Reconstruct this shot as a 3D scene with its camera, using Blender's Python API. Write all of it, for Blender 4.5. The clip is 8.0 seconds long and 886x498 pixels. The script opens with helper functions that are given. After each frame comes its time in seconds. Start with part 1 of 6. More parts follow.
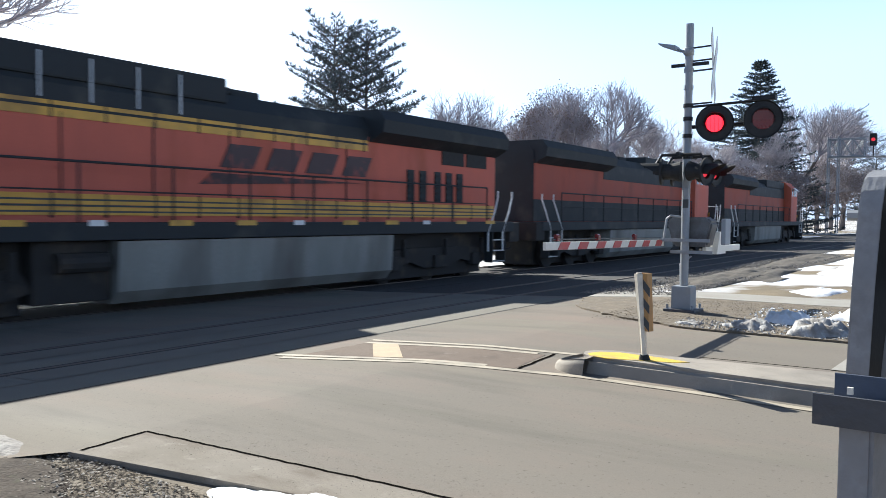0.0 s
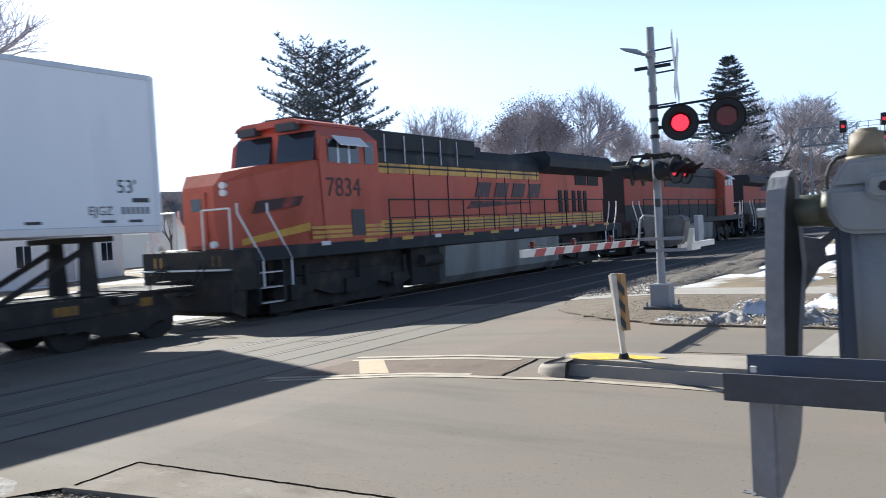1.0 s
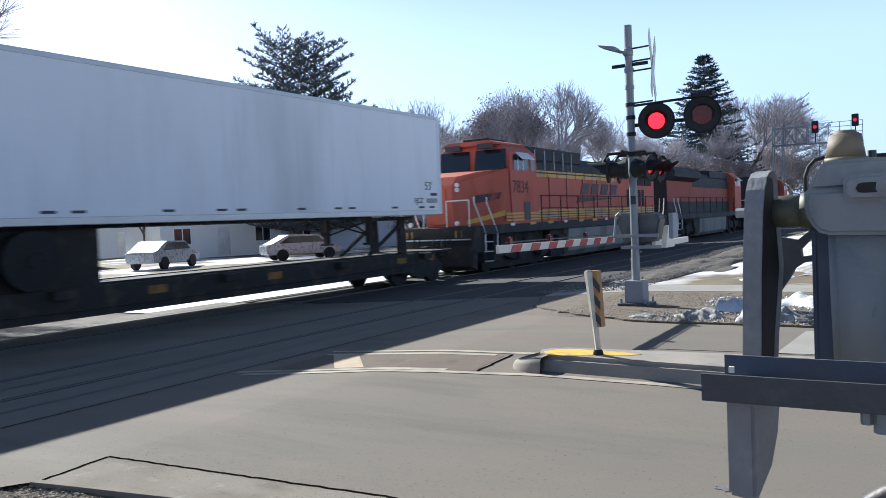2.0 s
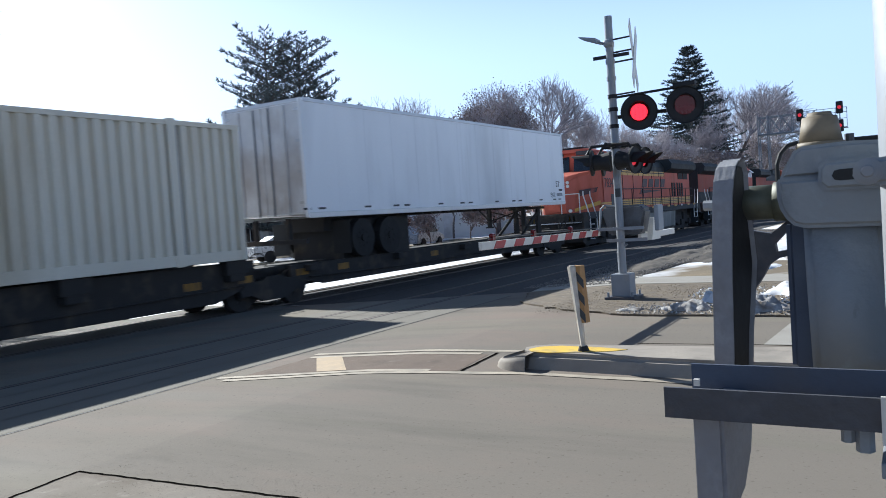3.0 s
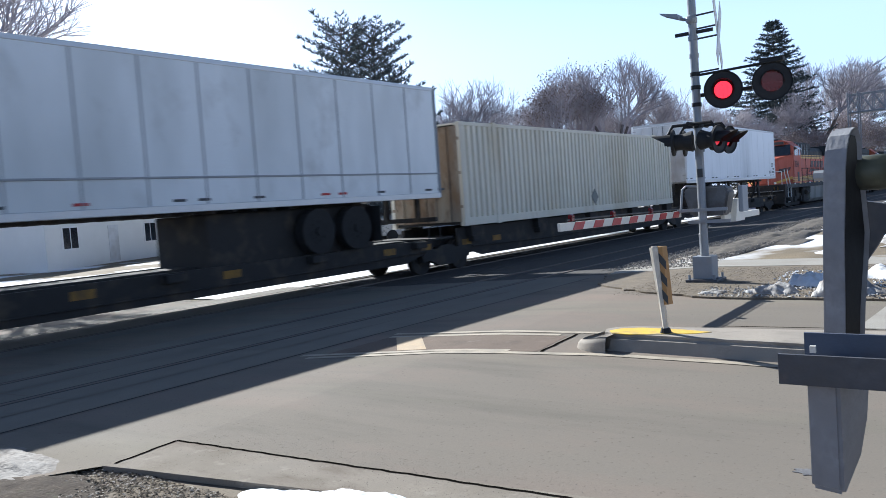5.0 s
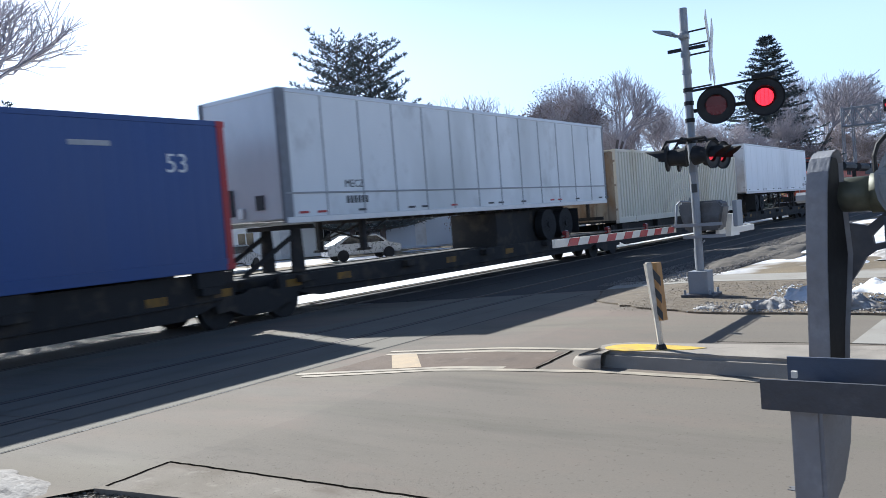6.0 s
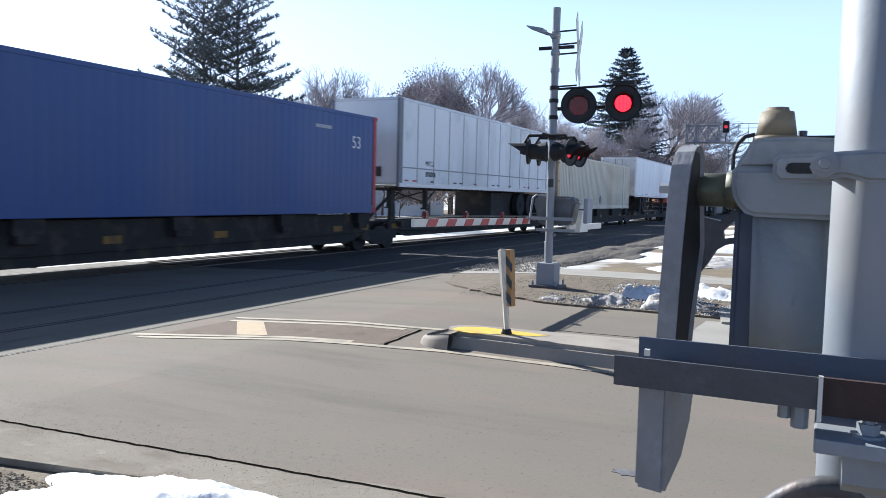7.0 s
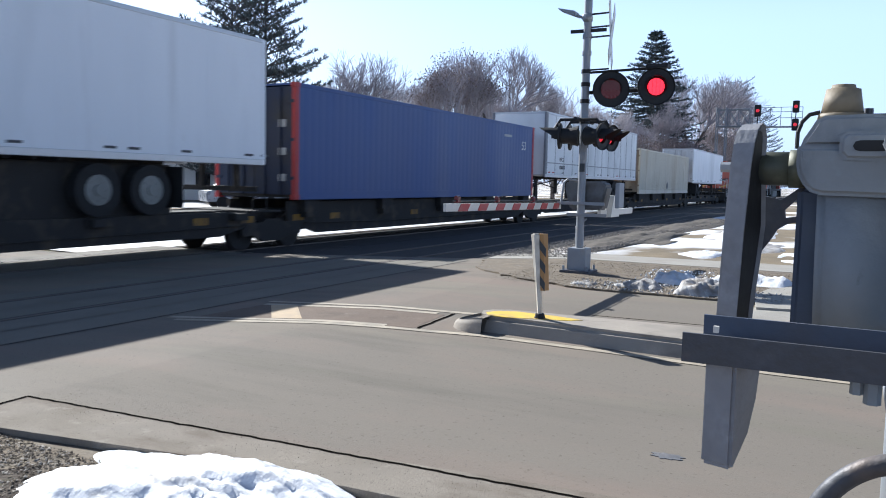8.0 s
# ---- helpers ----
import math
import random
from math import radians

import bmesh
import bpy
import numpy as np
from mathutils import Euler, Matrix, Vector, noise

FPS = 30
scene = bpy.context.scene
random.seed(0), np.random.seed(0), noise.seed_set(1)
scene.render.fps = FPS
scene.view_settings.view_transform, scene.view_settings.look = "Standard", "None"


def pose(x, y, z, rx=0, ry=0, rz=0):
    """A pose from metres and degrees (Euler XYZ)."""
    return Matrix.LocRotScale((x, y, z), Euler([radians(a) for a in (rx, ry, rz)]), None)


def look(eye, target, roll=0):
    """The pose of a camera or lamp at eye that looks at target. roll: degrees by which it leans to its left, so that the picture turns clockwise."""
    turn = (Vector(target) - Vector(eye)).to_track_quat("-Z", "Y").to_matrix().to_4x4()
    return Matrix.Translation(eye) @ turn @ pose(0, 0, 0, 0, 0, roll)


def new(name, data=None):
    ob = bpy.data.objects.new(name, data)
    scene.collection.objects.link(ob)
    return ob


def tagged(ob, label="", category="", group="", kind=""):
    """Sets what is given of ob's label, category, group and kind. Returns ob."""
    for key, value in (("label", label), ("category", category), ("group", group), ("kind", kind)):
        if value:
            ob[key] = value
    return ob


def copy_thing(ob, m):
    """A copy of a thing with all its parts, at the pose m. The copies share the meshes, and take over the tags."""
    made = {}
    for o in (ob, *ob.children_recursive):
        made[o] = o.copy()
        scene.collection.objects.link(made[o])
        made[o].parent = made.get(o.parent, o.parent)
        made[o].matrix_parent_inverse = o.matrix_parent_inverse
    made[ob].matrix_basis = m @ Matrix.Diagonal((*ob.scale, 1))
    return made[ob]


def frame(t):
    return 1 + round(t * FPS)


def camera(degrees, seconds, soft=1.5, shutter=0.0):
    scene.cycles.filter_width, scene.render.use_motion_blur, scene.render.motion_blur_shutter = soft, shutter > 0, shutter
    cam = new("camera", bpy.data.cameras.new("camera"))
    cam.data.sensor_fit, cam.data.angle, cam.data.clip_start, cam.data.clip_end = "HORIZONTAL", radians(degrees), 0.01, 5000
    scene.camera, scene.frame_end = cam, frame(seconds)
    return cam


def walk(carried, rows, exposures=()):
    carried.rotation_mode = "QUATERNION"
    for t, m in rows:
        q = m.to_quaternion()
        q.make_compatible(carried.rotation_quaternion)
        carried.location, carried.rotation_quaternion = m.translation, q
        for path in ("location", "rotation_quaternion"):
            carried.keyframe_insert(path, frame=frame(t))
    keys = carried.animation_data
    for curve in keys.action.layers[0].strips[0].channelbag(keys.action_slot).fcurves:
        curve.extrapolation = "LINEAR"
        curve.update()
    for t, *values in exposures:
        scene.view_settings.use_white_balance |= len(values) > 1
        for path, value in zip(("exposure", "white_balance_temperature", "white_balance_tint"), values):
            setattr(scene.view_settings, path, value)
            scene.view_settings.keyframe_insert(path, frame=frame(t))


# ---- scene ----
cam = camera(58.8, 8.0, soft=0.85, shutter=0.3)

# seconds, eye, heading (left of +y), pitch, roll
PATH = [
    (0, (0.000, 0.001, 1.466), -55.25, -2.44, 0.59),
    (0.5, (-0.066, -0.050, 1.460), -54.13, -1.99, 0.42),
    (1, (-0.087, -0.139, 1.479), -56.44, -1.53, -3.17),
    (1.2, (-0.102, -0.181, 1.489), -58.40, -1.84, -2.65),
    (2.5, (-0.001, -0.098, 1.481), -57.93, -2.16, -2.53),
    (3, (0.096, -0.128, 1.486), -58.89, -2.29, -3.90),
    (3.5, (0.084, -0.117, 1.484), -60.83, -3.26, -3.71),
    (4, (0.053, -0.107, 1.474), -58.14, -3.96, -2.42),
    (4.5, (0.028, -0.101, 1.477), -54.54, -3.93, -3.50),
    (4.7, (0.018, -0.096, 1.467), -53.60, -3.33, -4.32),
    (5.8, (0.053, -0.108, 1.480), -53.67, -2.81, -3.72),
    (6, (0.044, -0.116, 1.483), -53.80, -2.01, -4.49),
    (6.5, (0.050, -0.127, 1.478), -57.09, -3.22, -3.86),
    (7, (0.061, -0.073, 1.449), -64.27, -3.89, 1.40),
    (7.5, (0.018, -0.040, 1.445), -63.21, -3.44, 0.40),
    (8, (0.019, -0.020, 1.435), -62.37, -4.98, 1.32),
]


def facing(eye, yaw, pitch, roll):
    a, b = radians(yaw), radians(pitch)
    ahead = Vector((-math.sin(a) * math.cos(b), math.cos(a) * math.cos(b), math.sin(b)))
    return look(eye, Vector(eye) + ahead, roll)


walk(cam, [(t, facing(e, y, p, r)) for t, e, y, p, r in PATH], [(0.0, 1.1, 5600, 6), (0.5, 1.2, 5620, 7), (1.0, 1.04, 5560, 8), (2.5, 0.78, 5340, 7), (3.5, 0.7, 5350, 7), (4.5, 0.9, 5360, 8), (6.0, 0.88, 5370, 8), (6.5, 0.76, 5370, 9), (7.0, 0.98, 5380, 9), (7.5, 0.9, 5380, 9), (8.0, 0.9, 5380, 9)])

# ---- light ----
SUN_WAY = Vector((0.65, 1.48, 1.0)).normalized()      # towards the sun
world = bpy.data.worlds.new("sky")
scene.world = world
world.use_nodes = True
wn = world.node_tree.nodes
sky = wn.new("ShaderNodeTexSky")
sky.sky_type, sky.sun_disc = "NISHITA", False
sky.sun_elevation = math.asin(SUN_WAY.z)
sky.sun_rotation = math.atan2(SUN_WAY.x, SUN_WAY.y)
sky.air_density, sky.dust_density, sky.ozone_density = 1.1, 2.0, 4.5
# thin bright haze low over the horizon, all round
coords = wn.new("ShaderNodeTexCoord")
split = wn.new("ShaderNodeSeparateXYZ")
low = wn.new("ShaderNodeMapRange")
low.interpolation_type = "SMOOTHSTEP"
low.inputs[1].default_value, low.inputs[2].default_value, low.inputs[3].default_value, low.inputs[4].default_value = 0.16, 0.48, 1.0, 0.0
haze = wn.new("ShaderNodeMix")
haze.data_type, haze.blend_type = "RGBA", "ADD"
haze.inputs[7].default_value = (9.0, 10.35, 13.5, 1)
wl = world.node_tree.links
wl.new(coords.outputs["Generated"], split.inputs[0])
wl.new(split.outputs[2], low.inputs[0])
glare = wn.new("ShaderNodeVectorMath")            # the haze opposite the sun is set a little brighter, to fill the shaded sides
glare.operation = "DOT_PRODUCT"
glare.inputs[1].default_value = Vector((SUN_WAY.x, SUN_WAY.y, 0.0)).normalized()
sunward = wn.new("ShaderNodeMapRange")
sunward.inputs[1].default_value, sunward.inputs[2].default_value, sunward.inputs[3].default_value, sunward.inputs[4].default_value = -1.0, 1.0, 1.05, 1.0
thick = wn.new("ShaderNodeMath")
thick.operation = "MULTIPLY"
wl.new(coords.outputs["Generated"], glare.inputs[0])
wl.new(glare.outputs["Value"], sunward.inputs[0])
wl.new(low.outputs[0], thick.inputs[0])
wl.new(sunward.outputs[0], thick.inputs[1])
wl.new(thick.outputs[0], haze.inputs[0])
wl.new(sky.outputs[0], haze.inputs[6])
wl.new(haze.outputs[2], wn["Background"].inputs[0])
wn["Background"].inputs[1].default_value = 0.036
sun = new("sun", bpy.data.lights.new("sun", "SUN"))
sun.data.energy, sun.data.angle, sun.data.color = 5.0, radians(0.5), (1.0, 0.89, 0.73)
sun.matrix_world = look(SUN_WAY * 50, (0, 0, 0))


# ---- materials ----
def mat(name, color, rough=0.7, metal=0.0, vary=0.25, scale=6.0, bump=0.1, fine=60.0, dirt=None, dirt_amount=0.0, spec=0.5, stretch=(1, 1, 1)):
    """A procedural surface: colour varied at two scales, stains and fine relief."""
    m = bpy.data.materials.new(name)
    m.use_nodes = True
    n, l = m.node_tree.nodes, m.node_tree.links
    b = n["Principled BSDF"]
    b.inputs["Metallic"].default_value = metal
    b.inputs["Specular IOR Level"].default_value = spec
    co = n.new("ShaderNodeTexCoord")
    mp = n.new("ShaderNodeMapping")
    mp.inputs["Scale"].default_value = stretch
    l.new(co.outputs["Object"], mp.inputs[0])

    def tex(s, detail=5.0):
        t = n.new("ShaderNodeTexNoise")
        t.inputs["Scale"].default_value, t.inputs["Detail"].default_value = s, detail
        l.new(mp.outputs[0], t.inputs[0])
        return t.outputs[0]

    def ramp(v, lo, hi, a=0.0, c=1.0):
        r = n.new("ShaderNodeMapRange")
        r.inputs[1].default_value, r.inputs[2].default_value, r.inputs[3].default_value, r.inputs[4].default_value = lo, hi, a, c
        l.new(v, r.inputs[0])
        return r.outputs[0]

    def mix(f, a, c, kind="MIX"):
        x = n.new("ShaderNodeMix")
        x.data_type, x.blend_type = "RGBA", kind
        for sock, v in ((x.inputs[0], f), (x.inputs[6], a), (x.inputs[7], c)):
            if hasattr(v, "is_output"):
                l.new(v, sock)
            else:
                sock.default_value = (*v, 1) if isinstance(v, tuple) else v
        return x.outputs[2]
    big, small = tex(scale), tex(fine, 3.0)
    dark = tuple(c * (1 - vary) for c in color)
    light = tuple(min(1, c * (1 + vary)) for c in color)
    c1 = mix(ramp(big, 0.3, 0.7), dark, light)
    c2 = mix(ramp(small, 0.3, 0.7), c1, tuple(c * (1 - 0.5 * vary) for c in color))
    if dirt:
        c2 = mix(ramp(tex(scale * 0.45, 8.0), 0.62 - 0.3 * dirt_amount, 0.72), c2, dirt)
    l.new(c2, b.inputs["Base Color"])
    l.new(ramp(big, 0.2, 0.8, max(0.03, rough - 0.12), min(1, rough + 0.12)), b.inputs["Roughness"])
    if bump:
        bp = n.new("ShaderNodeBump")
        bp.inputs["Strength"].default_value, bp.inputs["Distance"].default_value = bump, 0.01
        l.new(small, bp.inputs["Height"])
        l.new(bp.outputs[0], b.inputs["Normal"])
    return m


def glow(name, color, strength, base=(0.2, 0.0, 0.0)):
    m = mat(name, base, 0.3, vary=0.1)
    b = m.node_tree.nodes["Principled BSDF"]
    b.inputs["Emission Color"].default_value = (*color, 1)
    b.inputs["Emission Strength"].default_value = strength
    return m


M_ASPHALT = mat("worn_asphalt", (0.205, 0.182, 0.152), 0.92, vary=0.13, scale=0.9, bump=0.25, fine=190, spec=0.15, stretch=(1.0, 0.3, 1.0))


def weather(m, patches, amount=0.5):
    """Lays tinted patches and dark specks over a material: (colour, size, threshold, stretch)."""
    n, l = m.node_tree.nodes, m.node_tree.links
    b = n["Principled BSDF"]
    co = n.new("ShaderNodeTexCoord")
    for color, size, edge, stretch in patches:
        mp = n.new("ShaderNodeMapping")
        mp.inputs["Scale"].default_value = stretch
        t = n.new("ShaderNodeTexNoise")
        t.inputs["Scale"].default_value, t.inputs["Detail"].default_value, t.inputs["Roughness"].default_value = size, 6.0, 0.62
        r = n.new("ShaderNodeMapRange")
        r.inputs[1].default_value, r.inputs[2].default_value, r.inputs[4].default_value = edge, edge + 0.16, amount
        x = n.new("ShaderNodeMix")
        x.data_type = "RGBA"
        old = b.inputs["Base Color"].links[0].from_socket
        l.new(co.outputs["Object"], mp.inputs[0])
        l.new(mp.outputs[0], t.inputs[0])
        l.new(t.outputs[0], r.inputs[0])
        l.new(r.outputs[0], x.inputs[0])
        l.new(old, x.inputs[6])
        x.inputs[7].default_value = (*color, 1)
        l.new(x.outputs[2], b.inputs["Base Color"])
    return m


weather(M_ASPHALT, [((0.25, 0.195, 0.16), 0.5, 0.48, (1, 0.35, 1)), ((0.135, 0.126, 0.105), 0.8, 0.52, (1.4, 0.25, 1)), ((0.24, 0.22, 0.17), 0.35, 0.5, (1.6, 0.2, 1)), ((0.06, 0.053, 0.047), 30.0, 0.6, (1, 1, 1))], 0.7)
M_PANEL = mat("crossing_concrete", (0.215, 0.2, 0.17), 0.9, spec=0.15, vary=0.15, scale=1.5, bump=0.3, fine=80)
M_CONC = mat("concrete", (0.34, 0.32, 0.28), 0.85, vary=0.15, scale=2.0, bump=0.3, fine=90, dirt=(0.3, 0.27, 0.23), dirt_amount=0.4)
M_CURB = mat("curb_concrete", (0.34, 0.3, 0.25), 0.85, vary=0.2, scale=3.0, bump=0.3, fine=90, dirt=(0.2, 0.18, 0.15), dirt_amount=0.4)
M_TAR = mat("tar_joint", (0.01, 0.009, 0.008), 1.0, vary=0.3, bump=0, spec=0.0)
M_LINE = mat("faded_yellow_paint", (0.46, 0.35, 0.22), 0.8, vary=0.2, scale=8, dirt=(0.34, 0.29, 0.22), dirt_amount=0.2)
M_LINEPALE = mat("worn_pale_paint", (0.44, 0.38, 0.29), 0.8, vary=0.2, scale=8, dirt=(0.26, 0.23, 0.18), dirt_amount=0.6)
M_YELLOW = mat("curb_yellow_paint", (0.75, 0.5, 0.05), 0.6, vary=0.15, scale=12, dirt=(0.4, 0.3, 0.12), dirt_amount=0.4)
M_BALLAST = mat("ballast_stone", (0.05, 0.046, 0.043), 0.9, vary=0.45, scale=9, bump=1.0, fine=25)
M_DIRT = mat("bare_dirt", (0.2, 0.16, 0.11), 0.95, vary=0.4, scale=5, bump=0.8, fine=40, dirt=(0.1, 0.075, 0.05), dirt_amount=0.5)
M_SNOW = mat("old_snow", (0.8, 0.81, 0.83), 0.65, vary=0.12, scale=9, bump=1.0, fine=16, dirt=(0.6, 0.57, 0.52), dirt_amount=0.1)
M_DIRTYSNOW = mat("dirty_snow", (0.5, 0.49, 0.48), 0.7, vary=0.3, scale=12, bump=1.0, fine=30, dirt=(0.2, 0.165, 0.13), dirt_amount=0.8)
M_RAIL = mat("worn_rail_steel", (0.16, 0.13, 0.11), 0.75, metal=0.2, vary=0.3, scale=4)
M_RUBBER = mat("black_rubber", (0.02, 0.02, 0.02), 0.8, vary=0.3, scale=10)
M_ORANGE = mat("locomotive_orange", (0.52, 0.135, 0.09), 0.62, spec=0.22, vary=0.14, scale=1.6, bump=0.05, dirt=(0.33, 0.085, 0.04), dirt_amount=0.3, stretch=(1, 1, 0.4))
# darker copy of the orange, with the further locomotives' shade in the colour
M_ORANGESHADE = mat("shaded_locomotive_orange", (0.34, 0.085, 0.055), 0.65, spec=0.2, vary=0.2, scale=1.6, bump=0.05, dirt=(0.16, 0.05, 0.035), dirt_amount=0.45, stretch=(1, 1, 0.4))
M_LBLACK = mat("locomotive_dark_green_black", (0.027, 0.032, 0.036), 0.68, spec=0.3, vary=0.3, scale=2, dirt=(0.06, 0.06, 0.055), dirt_amount=0.2)
M_LYEL = mat("locomotive_yellow", (0.62, 0.35, 0.045), 0.5, vary=0.2, scale=3, dirt=(0.3, 0.17, 0.03), dirt_amount=0.4)
M_UNDER = mat("running_gear_grime", (0.03, 0.0285, 0.027), 0.85, vary=0.4, scale=5, bump=0.4, dirt=(0.07, 0.055, 0.04), dirt_amount=0.3)
M_TANK = mat("dusty_tank_grey", (0.255, 0.26, 0.24), 0.7, vary=0.25, scale=1.6, dirt=(0.1, 0.09, 0.08), dirt_amount=0.5, stretch=(1, 1, 0.3))
M_WAGONYEL = mat("grimy_yellow_mark", (0.26, 0.14, 0.02), 0.7, vary=0.3, scale=9, dirt=(0.06, 0.045, 0.03), dirt_amount=0.6)
M_EMBLEM = mat("faded_dark_decal", (0.055, 0.028, 0.03), 0.6, vary=0.2, scale=6, dirt=(0.3, 0.06, 0.04), dirt_amount=0.25)
M_GLASS = mat("dark_cab_glass", (0.015, 0.02, 0.028), 0.08, vary=0.1, bump=0, spec=0.8)
M_WHITEP = mat("white_paint", (0.75, 0.75, 0.74), 0.5, vary=0.08, scale=4)
M_RIB = mat("dark_joint_metal", (0.2, 0.21, 0.23), 0.6, vary=0.2, scale=5)
M_TRAIL = mat("white_trailer_panel", (0.84, 0.86, 0.88), 0.4, vary=0.06, scale=0.8, bump=0.04, dirt=(0.58, 0.6, 0.61), dirt_amount=0.35, stretch=(1, 1, 0.25))
M_TRAILALU = mat("trailer_aluminium", (0.5, 0.51, 0.52), 0.4, metal=0.7, vary=0.15, scale=3)
M_TRAILREAR = mat("grimy_trailer_rear", (0.64, 0.65, 0.66), 0.6, vary=0.15, scale=2, dirt=(0.44, 0.42, 0.4), dirt_amount=0.4)
M_BEIGE = mat("beige_container_paint", (0.72, 0.675, 0.555), 0.6, vary=0.1, scale=0.9, bump=0.05, dirt=(0.5, 0.42, 0.28), dirt_amount=0.3, stretch=(1, 1, 0.3))
M_RUST = mat("rust_stained_beige", (0.44, 0.39, 0.3), 0.8, vary=0.25, scale=1.4, dirt=(0.2, 0.15, 0.11), dirt_amount=0.5, stretch=(1, 1, 0.35))
M_BLUE = mat("blue_container_paint", (0.038, 0.082, 0.25), 0.5, vary=0.14, scale=0.9, bump=0.05, dirt=(0.055, 0.085, 0.21), dirt_amount=0.4, stretch=(1, 1, 0.2))
M_RED = mat("red_paint", (0.4, 0.03, 0.03), 0.5, vary=0.15)
M_TYRE = mat("tyre_rubber", (0.018, 0.018, 0.018), 0.85, vary=0.3, scale=8)
# container blue darkened: the shade between the cars is in the colour
M_BLUESHADE = mat("shaded_blue_container_end", (0.014, 0.024, 0.06), 0.6, vary=0.3, scale=3, dirt=(0.03, 0.03, 0.035), dirt_amount=0.5)
M_LABEL = mat("faded_white_label", (0.42, 0.43, 0.44), 0.6, vary=0.2, scale=9)
M_SEAM = mat("weathered_seam_metal", (0.33, 0.34, 0.35), 0.6, vary=0.2, scale=5)
M_TRAILDIRTY = mat("grimy_trailer_panel", (0.78, 0.8, 0.8), 0.45, vary=0.08, scale=0.8, bump=0.04, dirt=(0.5, 0.52, 0.51), dirt_amount=0.5, stretch=(1, 1, 0.4))
M_INK = mat("dark_lettering", (0.05, 0.055, 0.06), 0.6, vary=0.1)

weather(M_RUST, [((0.22, 0.14, 0.075), 0.9, 0.42, (1, 1, 0.5)), ((0.07, 0.035, 0.02), 1.6, 0.52, (1, 1, 0.6))], 0.85)
weather(M_BEIGE, [((0.5, 0.4, 0.26), 1.1, 0.6, (1, 1, 0.2)), ((0.35, 0.22, 0.11), 3.0, 0.68, (1, 1, 0.4))], 0.5)
weather(M_TRAIL, [((0.5, 0.5, 0.48), 0.9, 0.6, (1.2, 1, 0.12)), ((0.42, 0.4, 0.37), 4.0, 0.68, (1, 1, 0.4))], 0.45)
weather(M_TRAILDIRTY, [((0.42, 0.42, 0.4), 0.8, 0.55, (1, 1, 0.7)), ((0.3, 0.29, 0.27), 5.0, 0.66, (1, 1, 0.5))], 0.5)
weather(M_ORANGE, [((0.3, 0.07, 0.03), 0.9, 0.58, (0.8, 1, 0.25)), ((0.12, 0.05, 0.035), 3.0, 0.66, (1, 1, 0.3))], 0.5)
weather(M_TRAILREAR, [((0.3, 0.19, 0.14), 2.2, 0.55, (1, 1, 0.3)), ((0.12, 0.1, 0.09), 5.0, 0.64, (1, 1, 0.4))], 0.35)
weather(M_CONC, [((0.2, 0.18, 0.15), 3.0, 0.56, (1, 0.6, 1)), ((0.1, 0.09, 0.08), 26.0, 0.62, (1, 1, 1))], 0.6)
weather(M_CURB, [((0.16, 0.14, 0.12), 4.0, 0.55, (1, 0.6, 1))], 0.6)


# ---- building helpers ----
def box(bm, x0, x1, y0, y1, z0, z1, bevel=0.0):
    m = Matrix.Translation(((x0 + x1) / 2, (y0 + y1) / 2, (z0 + z1) / 2)) @ Matrix.Diagonal((abs(x1 - x0), abs(y1 - y0), abs(z1 - z0), 1))
    g = bmesh.ops.create_cube(bm, size=1.0, matrix=m)
    if bevel:
        edges = list({e for v in g["verts"] for e in v.link_edges})
        bmesh.ops.bevel(bm, geom=edges, offset=bevel, segments=2, affect="EDGES", profile=0.6)
    return bm


def rod(bm, a, b, r, seg=8, r2=None):
    a, b = Vector(a), Vector(b)
    m = Matrix.Translation((a + b) / 2) @ (b - a).to_track_quat("Z", "Y").to_matrix().to_4x4()
    bmesh.ops.create_cone(bm, cap_ends=True, segments=seg, radius1=r, radius2=r if r2 is None else r2, depth=(b - a).length, matrix=m)
    return bm


def pipe(bm, pts, r, seg=6):
    """One bent tube through the points."""
    pts = [Vector(p) for p in pts]
    rings = []
    for i, p in enumerate(pts):
        d = (pts[min(len(pts) - 1, i + 1)] - pts[max(0, i - 1)]).normalized()
        u = d.cross(Vector((0.31, 0.95, 0.05))).normalized()
        w = d.cross(u)
        rings.append([bm.verts.new(p + (u * math.cos(6.2832 * k / seg) + w * math.sin(6.2832 * k / seg)) * r) for k in range(seg)])
    for a, b in zip(rings, rings[1:]):
        for k in range(seg):
            bm.faces.new((a[k], a[(k + 1) % seg], b[(k + 1) % seg], b[k]))
    bm.faces.new(rings[0][::-1])
    bm.faces.new(rings[-1])
    return bm


def prism(bm, outline, axis, a, b):
    """An outline of pairs, drawn out along an axis from a to b."""
    def at(p, t):
        return {"x": (t, p[0], p[1]), "y": (p[0], t, p[1]), "z": (p[0], p[1], t)}[axis]
    lo = [bm.verts.new(at(p, a)) for p in outline]
    hi = [bm.verts.new(at(p, b)) for p in outline]
    k = len(outline)
    fs = [bm.faces.new(lo[::-1]), bm.faces.new(hi)]
    fs += [bm.faces.new((lo[i], lo[(i + 1) % k], hi[(i + 1) % k], hi[i])) for i in range(k)]
    bmesh.ops.recalc_face_normals(bm, faces=fs)
    return bm


def ball(bm, c, r, seg=12, squash=(1, 1, 1)):
    bmesh.ops.create_uvsphere(bm, u_segments=seg, v_segments=max(6, seg // 2), radius=r, matrix=Matrix.Translation(c) @ Matrix.Diagonal((*squash, 1)))
    return bm


